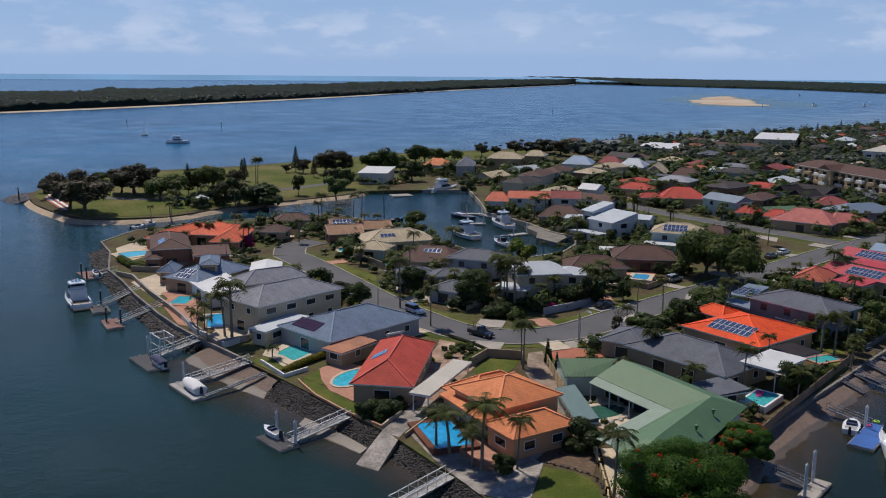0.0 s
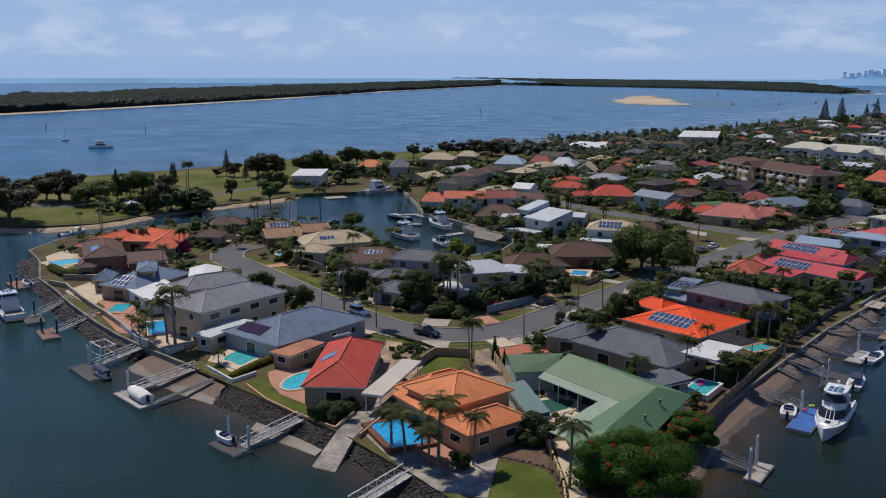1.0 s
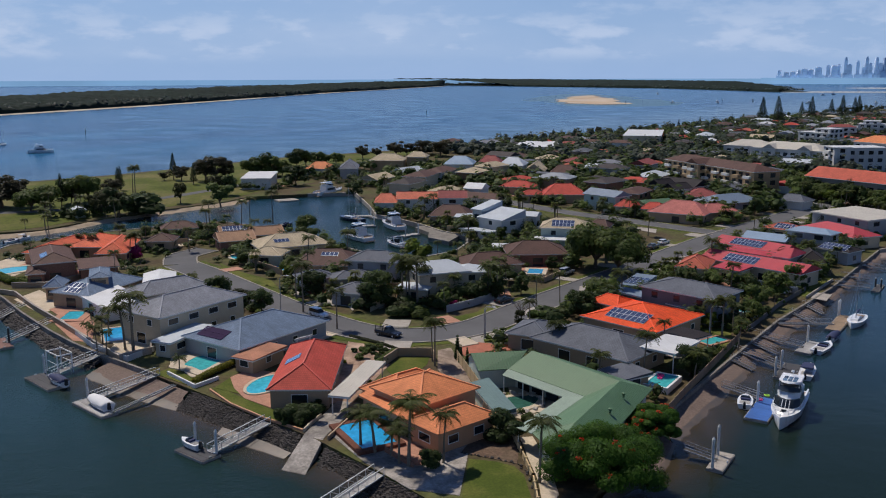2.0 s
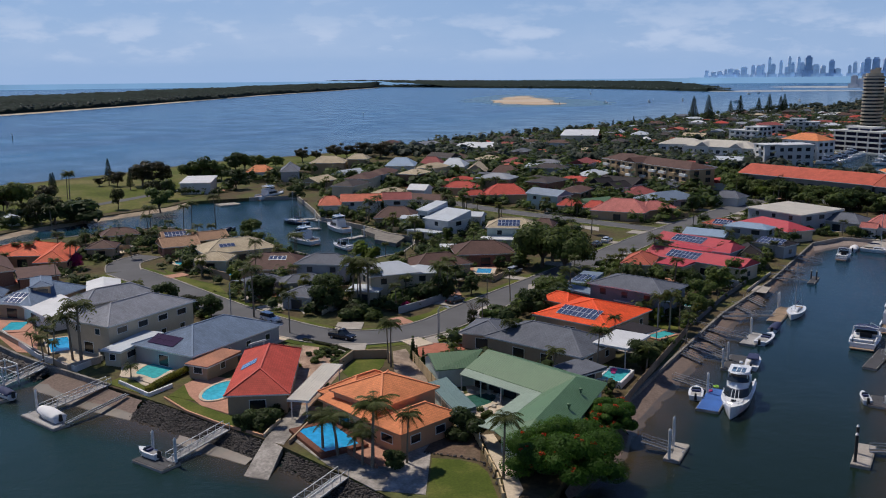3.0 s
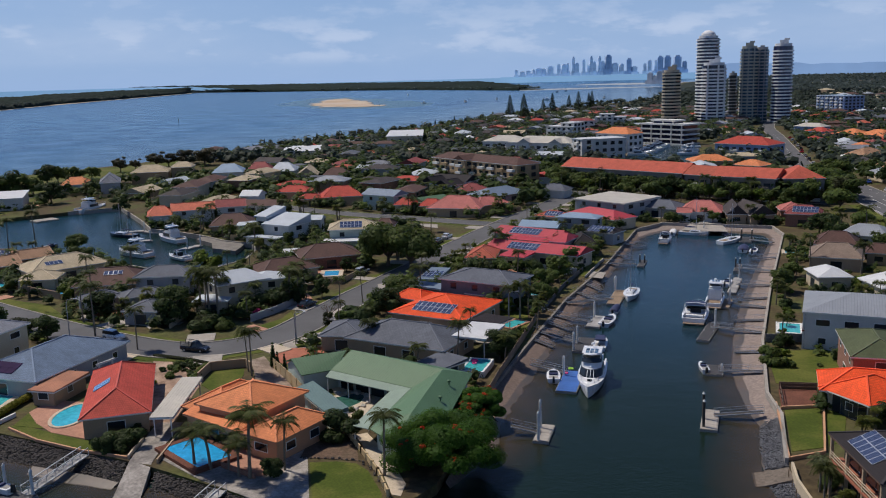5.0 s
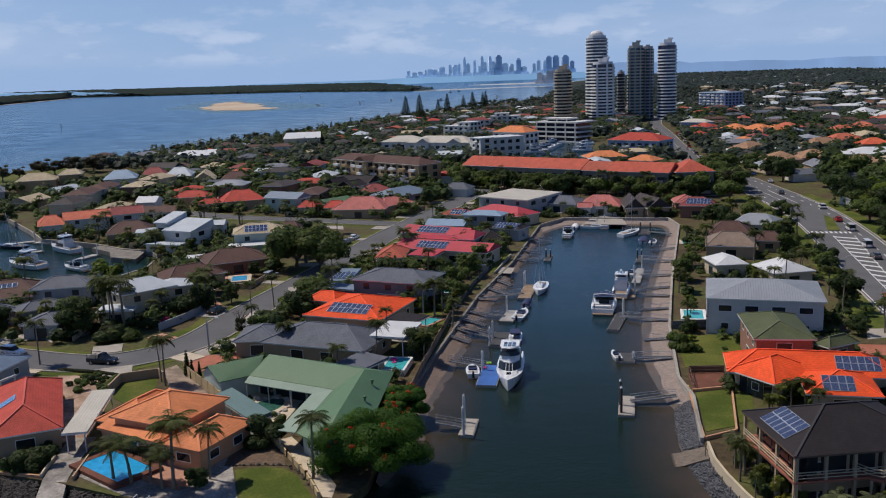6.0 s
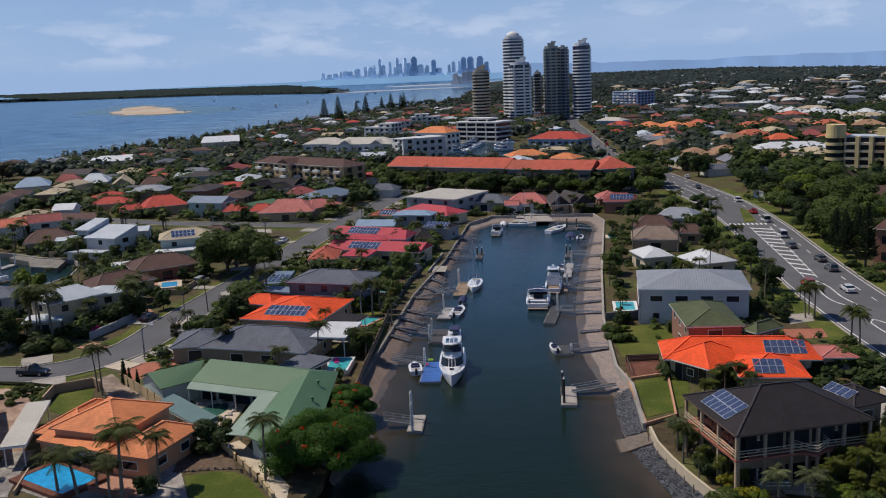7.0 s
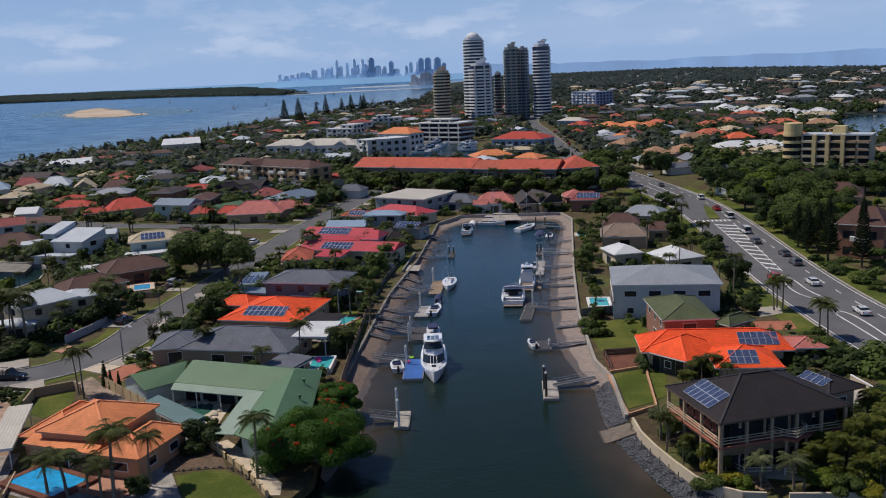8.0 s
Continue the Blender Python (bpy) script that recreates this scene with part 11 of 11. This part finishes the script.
# ---- the rest of the suburb: gardens round the houses, blocks behind ----
def inside_land(x, y):
    """Whether a place is on the built-up land, away from water and main roads."""
    if y < 70 or x < -385:
        return False
    if -50 < x < -2 and y < 275:
        return False
    if -94 < x < -40 and 430 < y < 592:
        return False
    if x > 155 and 480 < y < 680 and x > 165 + (y - 530) * 0.33:
        return False
    outline, sign = LAND_LINE, False
    for (ax, ay), (bx, by) in zip(outline, outline[1:] + outline[:1]):
        if (ay > y) != (by > y) and x < (bx - ax) * (y - ay) / (by - ay) + ax:
            sign = not sign
    return sign


def near_line(points, x, y, gap):
    for (ax, ay), (bx, by) in zip(points, points[1:]):
        dx, dy = bx - ax, by - ay
        u = max(0, min(1, ((x - ax) * dx + (y - ay) * dy) / (dx * dx + dy * dy)))
        if (ax + u * dx - x) ** 2 + (ay + u * dy - y) ** 2 < gap * gap:
            return True
    return False


def near_street(x, y, gap):
    return near_line(STREET_LINE, x, y, gap) or near_line(SIDE_STREET, x, y, gap)


LAND_LINE = WEST + CANAL + INLAND + COAST + SPIT + HARBOUR
STREET_LINE = [(-196, 152), (-186, 135), (-157, 127), (-118, 116.5), (-106, 116), (-97.5, 121), (-93, 131), (-92, 160), (-90, 205), (-87, 262), (-80, 330), (-74, 380)]


def taken(x, y, gap):
    return any((x - ox) ** 2 + (y - oy) ** 2 < (r + gap) ** 2 for ox, oy, r in TAKEN)


rng = random.Random(2024)
ROOFS = ("tile_brown", "tile_brown", "tile_brown", "tile_grey", "tile_grey", "tile_terracotta", "tile_cream", "metal_pale", "metal_grey", "tile_maroon", "tile_dark", "tile_dark", "metal_white", "tile_slate", "tile_red")
WORDS = {"tile_brown": "brown tile", "tile_grey": "grey tile", "tile_terracotta": "terracotta tile", "tile_orange": "orange tile", "tile_cream": "cream tile", "metal_pale": "pale metal", "metal_grey": "grey metal",
         "tile_maroon": "maroon tile", "tile_dark": "dark tile", "metal_white": "white metal", "tile_slate": "slate-grey tile", "tile_red": "red tile"}
WALLS = ("wall_cream", "wall_tan", "wall_white", "wall_grey", "wall_brick", "wall_cream")
bulk, bulk_faces, bulk_mats = Shape(), [], []


def bulk_house(x, y, w, d, rot, eave, rise, kind, roof, wall):
    """A house too far off to stand alone: it joins one large mesh."""
    m = pose(x, y, LAND, 0, 0, rot)
    TAKEN.append((x, y, (w + d) * 0.27))
    roofs, _ = roof_planes(w, d, rise, kind)
    box = Shape().box(-w / 2 + 0.5, w / 2 - 0.5, -d / 2 + 0.5, d / 2 - 0.5, 0, eave)
    for shape, mat, up in ((box, wall, 0.0), (roofs, roof, eave)):
        if mat not in bulk_mats:
            bulk_mats.append(mat)
        n, k = len(bulk.v), len(bulk.f)
        bulk.v += [tuple(m @ Vector((p[0], p[1], p[2] + up))) for p in shape.v]
        bulk.f += [tuple(n + i for i in f) for f in shape.f]
        bulk.uv.update({k + i: uv for i, uv in shape.uv.items()})
        bulk_faces.extend([bulk_mats.index(mat)] * len(shape.f))


# rows of further houses up to the marina and along the foreshore
made = 0
for j in range(34):
    for i in range(24):
        x, y = -370 + i * 19 + rng.uniform(-4, 4) + (j % 2) * 6, 270 + j * 24 + rng.uniform(-4, 4)
        if not inside_land(x, y) or near_line(HIGHWAY, x, y, 17) or near_street(x, y, 12) or taken(x, y, 7) or (-80 < x < 16 and 292 < y < 338) or (x < -262 and y < 460) or rng.random() < 0.16:
            continue
        if not all(inside_land(x + a, y + b) for a, b in ((14, 0), (-14, 0), (0, 14), (0, -14))):
            continue
        roof, wall = rng.choice(ROOFS), rng.choice(WALLS)
        tall = rng.random() < 0.25
        spec = (x, y, rng.uniform(9, 13), rng.uniform(14, 19), rng.choice((8, 14, -6, 95, 100)) + rng.uniform(-5, 5), 5.4 if tall else 3.0, rng.uniform(1.3, 2.1), rng.choice(("hip", "hip", "gable")))
        if y < 640 and made < 44:
            house("further house with a %s roof among gardens" % WORDS[roof], roof, wall, [spec], near=False, group="further houses")
            made += 1
        else:
            bulk_house(*spec, roof, wall)
# a resort of white roofs, rows of tan and orange villas beyond the highway
for x, y, w, d, rot, rise in ((116, 713, 19, 15, -39, 3.3), (145, 749, 21, 20, -41, 5.2), (152, 706, 20, 19, -40, 4.6), (164, 681, 21, 20, -39, 5.2), (175, 667, 20, 18, -39, 3.9), (189, 650, 21, 18, -39, 4.5)):
    for dx, dy, k in ((0, 0, 1.0), (11, 6, 0.7), (-9, 9, 0.6)):
        bulk_house(x + dx, y + dy, w * k, d * k, rot, 3.6 * k + 0.4, rise * k, "hip", "metal_white", "wall_white")
for x, y, w, d, rot, roof in ((38, 606, 18, 16, -40, "tile_orange"), (52, 598, 20, 15, -50, "tile_orange"), (60, 588, 14, 12, -60, "tile_orange"), (70, 608, 18, 15, -33, "tile_salmon"), (34, 498, 15, 14, -40, "tile_orange"), (98, 574, 20, 14, 25, "tile_salmon"), (85, 506, 19, 13, 23, "tile_salmon")):
    bulk_house(x, y, w, d, rot, 4.2, 3.2, "hip", roof, "wall_cream")
for x, y, w, d, rot, roof in ((128, 577, 22, 14, -34, "tile_tan"), (140, 560, 19, 13, -4, "tile_salmon"), (159, 546, 18, 13, -19, "tile_tan"), (112, 592, 16, 12, -30, "tile_salmon"), (33, 458, 17, 12, 47, "tile_tan"), (69, 476, 18, 11, 36, "tile_tan"), (92, 468, 15, 12, 10, "tile_coral"), (112, 486, 14, 12, -20, "tile_maroon"), (120, 470, 16, 12, 30, "tile_salmon")):
    bulk_house(x, y, w, d, rot, 5.0, 2.8, "hip", roof, "wall_tan")
# scattered roofs of the wooded suburb inland
for k in range(620):
    d = rng.uniform(0, 1) ** 1.2
    y = 300 + 2600 * d
    x = rng.uniform(60, 300 + 1000 * d)
    if not inside_land(x, y) or near_line(HIGHWAY, x, y, 20) or taken(x, y, 7) or (60 < x < 130 and y < 380):
        continue
    roof = rng.choice(("tile_terracotta", "tile_tan", "tile_brown", "tile_brown", "tile_dark", "tile_cream")) if y < 760 else rng.choice(("tile_cream", "metal_white", "metal_pale", "metal_grey", "tile_mushroom", "tile_slate", "tile_brown"))
    w = rng.uniform(11, 17)
    bulk_house(x, y, w, w * rng.uniform(1.1, 1.8), rng.uniform(-20, 110), rng.choice((3.2, 5.6)), rng.uniform(1.6, 2.6), "hip", roof, rng.choice(WALLS))
bulk_mesh = bulk.mesh("far_houses")
for name in bulk_mats:
    bulk_mesh.materials.append(MATS[name])
bulk_mesh.polygons.foreach_set("material_index", bulk_faces)
tagged(part("far_houses", bulk_mesh, None), "many far houses with coloured roofs among trees", "houses", kind="stuff")

for k, (bx, by) in enumerate([(-82, 492), (-80, 501), (-79, 511), (-78.5, 521), (-78, 532), (-77.5, 543), (-77, 553), (-52, 545), (-51, 520), (-50, 500)]):
    cruiser(bx + (3 if k < 7 else -3), by, (8, -6, 4)[k % 3] + (0 if k < 7 else 180), 11.5, 3.8, label="white cruiser berthed at a marina jetty", fly=k % 3 != 1, z=LAND + 0.03)
for (ax, ay), (bx, by) in zip(STREET_LINE[1:-1], STREET_LINE[2:]):
    d = Vector((bx - ax, by - ay))
    n = Vector((d.y, -d.x)).normalized()
    for k in range(max(1, int(d.length / 17))):
        for sgn in (-1, 1):
            c = Vector((ax, ay)) + d * ((k + rng.uniform(0.2, 0.8)) / max(1, int(d.length / 17)))
            e = d.normalized() * rng.uniform(1.4, 2.6)
            p, q = c + n * sgn * 4.5, c + n * sgn * 9.5
            if rng.random() < 0.8 and inside_land(q.x, q.y):
                kind = rng.choice((("concrete", "pale concrete driveway across the verge"), ("concrete", "pale concrete driveway across the verge"), ("paving_pink", "pink paved driveway across the verge"), ("paving_sand", "sandy paved driveway across the verge")))
                patch("driveway", [tuple(p - e), tuple(p + e), tuple(q + e), tuple(q - e)], LAND + 0.176 + 0.004 * rng.randrange(6), kind[0], kind[1], "driveway", False, 0.24)
# patios, drives and fences of the middle gardens
for x, y, w, d, rot in list(PLOTS):
    if not (112 < y < 345 and x < -52) or near_street(x, y, 8) or w * d < 40:
        continue
    m = pose(x, y, 0, 0, 0, rot)
    for side in (rng.choice((0, 2)), rng.choice((1, 3))):
        out = (d, w, d, w)[side] / 2
        turn = m @ pose(0, 0, 0, 0, 0, 90 * side)
        a, b, deep = rng.uniform(-5, -2), rng.uniform(1, 5), rng.uniform(2.5, 5.5)
        corners = [turn @ Vector(p) for p in ((a, -out - deep, 0), (b, -out - deep, 0), (b, -out + 0.6, 0), (a, -out + 0.6, 0))]
        if all(inside_land(p.x, p.y) and not near_street(p.x, p.y, 5) for p in corners):
            kind = rng.choice((("paving_sand", "cream paved garden patio"), ("paving_pink", "pink paved garden patio"), ("concrete", "grey concrete driveway slab"), ("grass", "small mown back lawn"), ("paving_red", "brick-red paved patio")))
            patch("paving", [(p.x, p.y) for p in corners], LAND + 0.136 + 0.004 * rng.randrange(9), kind[0], kind[1], "paving", False, 0.2)
    if rng.random() < 0.55:
        side = rng.choice((0, 1, 2, 3))
        out, along_wall = (d, w, d, w)[side] / 2 + rng.uniform(2.6, 4.0), (w, d, w, d)[side] / 2 + 1.5
        turn = m @ pose(0, 0, 0, 0, 0, 90 * side)
        p, q = turn @ Vector((-along_wall, -out, 0)), turn @ Vector((along_wall, -out, 0))
        if all(inside_land(v.x, v.y) and not near_street(v.x, v.y, 4.6) and not taken(v.x, v.y, -0.5) for v in (p, q)):
            kind = rng.choice((("timber", "weathered timber paling fence"), ("timber_pale", "pale timber paling fence"), ("wall_cream", "cream rendered garden wall"), ("wall_tan", "tan rendered garden wall"), ("wall_grey", "grey rendered garden wall")))
            barrier("fence" if "fence" in kind[1] else "garden_wall", [(p.x, p.y), (q.x, q.y)], rng.uniform(1.3, 1.8), 0.12, kind[0], kind[1], "fence" if "fence" in kind[1] else "wall", None, None, 0)

# planting and berths round the inner harbour
for (ax, ay), (bx, by) in zip(HARBOUR, HARBOUR[1:]):
    d = Vector((bx - ax, by - ay))
    n = Vector((-d.y, d.x)).normalized()
    for k in range(int(d.length / 5)):
        p = Vector((ax, ay)) + d * ((k + 0.5) / int(d.length / 5)) + n * rng.uniform(1.6, 3.2) * (1 if inside_land(ax + d.x * 0.5 + n.x * 3, ay + d.y * 0.5 + n.y * 3) else -1)
        if inside_land(p.x, p.y) and not taken(p.x, p.y, 0):
            low = p.y < 190 and p.x < -146
            plant("bush" if low else ("bush", "palm_mid", "bush_dark", "broad")[k % 4], p.x, p.y, 1.3 if low else (1.8, 5.0, 2.4, 4.2)[k % 4] * rng.uniform(0.7, 1.2), 1.1)
plant("bright", -138.5, 171, 6.2, 1.1)
# the planted strip before the long block
for k in range(34):
    u = (k + rng.uniform(0.2, 0.8)) / 34
    plant(("broad", "palm_tall", "dark", "broad", "palm_mid", "bright")[k % 6], -92 + 92 * u + rng.uniform(-1, 1), 351 - 36 * u - rng.uniform(9.5, 15.5) + 9, rng.uniform(4.6, 7.4), 1.15)
for k in range(9):
    car(("sedan", "wagon")[k % 2], ("car_white", "car_grey", "car_silver", "car_red", "car_black")[k % 5], 9.4 - 0.055 * (k * 21) + (1.2 if k > 3 else 0), 452 + k * 21, 95, "car parked beside the far road")

for x, y, rot in ((-190, 211, -38), (-168, 206, -10), (-204, 226, -45)):
    pontoon(x, y, rot, 2.6, 6.5, ((1.0, 2.6), (1.0, -2.6)), label="grey floating berth in the inner harbour")
# planting overhanging the canal walls
for k in range(26):
    y = 112 + k * 5.4
    if 115 < y < 124 or 144 < y < 151 or 163 < y < 171:
        continue
    plant(("bush", "bush_dark", "palm_mid", "bush", "palm_cluster")[k % 5], -49.6 - rng.uniform(0, 2.2), y + rng.uniform(-1.5, 1.5), (1.5, 1.7, 4.6, 1.3, 3.4)[k % 5] * rng.uniform(0.6, 1.2), 1.1)
for k in range(26):
    y = 136 + k * 4.5
    plant(("bush", "bush_bright", "bush_dark", "palm_mid", "bush", "palm_low")[k % 6], -6.2 + (2.2 if y > 200 else 0) + rng.uniform(0, 1.4), y + rng.uniform(-1, 1), (1.6, 1.4, 2.2, 4.2, 1.3, 2.0)[k % 6] * rng.uniform(0.7, 1.2), 1.1)
for k in range(16):
    plant(("bush_dark", "bush", "palm_mid", "broad", "bush_dark")[k % 5], -46 + k * 2.6, 271.5 + rng.uniform(-1, 1.5), (2.2, 2.0, 5.0, 4.0, 2.6)[k % 5] * rng.uniform(0.8, 1.2), 1.1)

# gardens: trees and shrubs round the nearer houses
KINDS = ("broad", "dark", "palm_mid", "palm_tall", "palm_cluster", "bush", "bush_dark", "bright", "bush", "palm_mid", "palm_cluster")
for ox, oy, r in list(TAKEN):
    if oy > 330 or (ox > 60 and oy > 300):
        continue
    for k in range(3):
        a = rng.uniform(0, math.tau)
        x, y = ox + math.cos(a) * (r + rng.uniform(1.0, 4.0)), oy + math.sin(a) * (r + rng.uniform(1.0, 4.0))
        if not inside_land(x, y) or near_line(HIGHWAY, x, y, 11) or near_street(x, y, 6) or taken(x, y, 0.6) or (y < 112 and x < -40) or (x > -10 and y < 142):
            continue
        kind = rng.choice(KINDS)
        h = {"broad": 5.0, "dark": 5.0, "palm_mid": 5, "palm_tall": 7, "palm_cluster": 4.5, "bush": 2.0, "bush_dark": 2.2, "bright": 4.0}[kind] * rng.uniform(0.7, 1.25)
        plant(kind, x, y, h, rng.uniform(0.9, 1.2))


def in_gardens(r):
    ox, oy, size = r.choice(GARDENS)
    a, q = r.uniform(0, math.tau), size + 1.0 + abs(r.gauss(0, 3.2))
    return ox + math.cos(a) * q, oy + math.sin(a) * q


def garden_clear(x, y):
    return inside_land(x, y) and not near_line(HIGHWAY, x, y, 10.5) and not near_street(x, y, 5.5) and not taken(x, y, 0.3) and not (y < 113 and x < -40) and not (x > -10 and y < 100) and not any(a < x < b and c < y < d for a, b, c, d in BARE)


BARE = [(-58, -47.5, 115, 125), (-57, -49, 143, 151), (-58, -49, 163, 171.5), (-112, -98, 167, 183), (-12, 8, 100, 116), (-10, 4, 122, 133)]
# palms that stand over the roofs of the middle suburb
for k in range(150):
    x, y = (rng.uniform(-215, -52), rng.uniform(135, 340)) if k % 5 else (rng.uniform(4, 26), rng.uniform(150, 270))
    if garden_clear(x, y) and not taken(x, y, 0.8):
        plant(rng.choice(("palm_tall", "palm_mid", "palm_mid", "dark", "palm_cluster")), x, y, rng.uniform(4.2, 7.6), rng.uniform(0.95, 1.2))
GARDENS = [g for g in TAKEN if g[1] < 330 and g[0] < 60]
woods("garden_shrubs", in_gardens, 2600, 1.6, 1.0, "leaf_mid", "mixed green shrubs along garden edges", 41, LAND, garden_clear, 20, 0.23)
woods("garden_shrubs", in_gardens, 1800, 2.6, 1.4, "leaf_dark", "dense dark shrubs along garden edges", 42, LAND, garden_clear, 22, 0.22)
GARDENS = [g for g in TAKEN if 150 < g[1] < 340 and g[0] < -50]
woods("garden_trees", in_gardens, 1000, 4.2, 1.7, "leaf_mid", "small garden trees between the houses", 45, LAND, garden_clear, 48, 0.15)
woods("garden_trees", in_gardens, 600, 5.0, 1.9, "leaf_dark", "small dark garden trees between the houses", 46, LAND, garden_clear, 48, 0.15)
GARDENS = [g for g in TAKEN if 300 < g[1] < 1000 and g[0] < 40]
woods("garden_trees", in_gardens, 3400, 6.0, 2.5, "leaf_mid", "garden trees between further houses", 43, LAND, garden_clear, 9, 0.32)
woods("garden_trees", in_gardens, 3000, 7.0, 2.8, "leaf_dark", "dark garden trees between further houses", 44, LAND, garden_clear, 9, 0.32)


def over_suburb(r):
    d = r.random() ** 1.3
    y = 420 + 1500 * d
    return r.uniform(-330, 60 + 900 * d), y


def clear_of(x, y):
    return inside_land(x, y) and not near_line(HIGHWAY, x, y, 12 if y < 420 else 7.5) and not taken(x, y, -1.0)


woods("suburb_trees", over_suburb, 6500, 8.5, 3.6, "leaf_far_hazed", "garden and street trees of the suburb", 8, LAND, clear_of, 6, 0.33)
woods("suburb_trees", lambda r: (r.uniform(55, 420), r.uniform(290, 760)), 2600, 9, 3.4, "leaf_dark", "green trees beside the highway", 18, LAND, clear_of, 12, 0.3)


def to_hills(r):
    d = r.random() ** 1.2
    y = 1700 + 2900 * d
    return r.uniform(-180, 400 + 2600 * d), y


woods("far_woods", to_hills, 9000, 10, 12, "leaf_isle_hazed", "dark tree cover of the far plain", 9, LAND, inside_land, 5, 0.3)

# ---- solar panels ----
roof_array((-66.4, 145.6, 16.0, 16.6, -9.0, 3.2, 2.4, 'hip'), 0, 0.3, 3.4, 8, 2)
roof_array((-202.2, 110.3, 9.5, 20.5, 62.7, 4.6, 1.7, 'hip'), 3, 4.4, 2.9, 5, 1, material='solar_heater', label='pale blue solar water heater panels on a roof')
roof_array((-62.8, 203.5, 26.0, 9.4, -13.7, 3.5, 1.6, 'gablex'), 0, -3.0, 2.4, 8, 2)
roof_array((-70.0, 225.0, 20.4, 8.6, -16, 3.5, 1.5, 'gablex'), 0, -0.8, 2.3, 9, 2)
roof_array((7.9, 87.3, 12.7, 16.4, -71.3, 7.1, 2.8, 'hip'), 0, -0.2, 2.3, 6, 2, w=0.95, l=1.5)
roof_array((18.2, 93.5, 6.4, 6.0, -62.0, 6.3, 1.2, 'hip'), 0, -0.5, 1.6, 4, 1)
roof_array((12.6, 113.0, 9.6, 9.4, 0, 3.15, 1.95, 'hip'), 0, -0.5, 2.3, 4, 2, w=0.98, l=1.5)
roof_array((9.6, 120.2, 22.5, 8.8, 0, 3.2, 2.2, 'hipx'), 0, 6.4, 2.6, 6, 2, w=0.95, l=1.4)
roof_array((-118.6, 213.3, 14.0, 10.6, 24, 5.7, 2.1, 'hipx'), 0, -0.6, 2.6, 6, 2)
roof_array((-118.7, 99.2, 14.4, 21.9, 1.1, 3.0, 2.6, 'hip'), 0, -1.5, 2.6, 4, 2, material='solar_matt', label='matt purple pool-heating panels on a roof', w=1.5, l=1.3)
roof_array((-96.5, 89.4, 9.3, 21.6, 36.2, 3.0, 2.4, 'hip'), 3, 0.5, 2.6, 2, 1, material='solar_heater', label='pale blue solar water heater on a red roof', w=1.1, l=2.6)
roof_array((-148.9, 150.2, 15.4, 14.0, 30, 3.1, 2.7, 'hipx'), 0, 0.6, 5.0, 4, 1)
roof_array((-78.8, 172.0, 4.6, 10.0, 3.3, 3.05, 0.5, 'mono'), 0, 0.0, 4.0, 4, 3, tilt=3)
roof_array((-199.5, 164.5, 9.0, 7.5, 58, 3.0, 1.7, 'gablex'), 0, 0.0, 2.0, 7, 2)
roof_array((-173.6, 160.9, 19.4, 13.1, 62, 3.1, 2.5, 'hipx'), 0, -3.0, 3.4, 4, 1)
roof_array((0.6, 274.0, 10.4, 10.5, -5.8, 3.9, 2.1, 'hipx'), 0, 0.6, 2.8, 7, 2)
roof_array((-51.9, 234.0, 9.9, 7.1, -19.5, 3.3, 1.2, 'hipx'), 0, 0.0, 1.9, 7, 2)
roof_array((-170.9, 102.2, 10.3, 17.3, 14.6, 3.1, 2.2, 'hip'), 0, 0.0, 2.2, 4, 2)
roof_array((-72.3, 260.0, 10.1, 7.7, -10.9, 3.0, 1.5, 'hip'), 0, 1.0, 2.0, 6, 2, w=0.9, l=1.4)
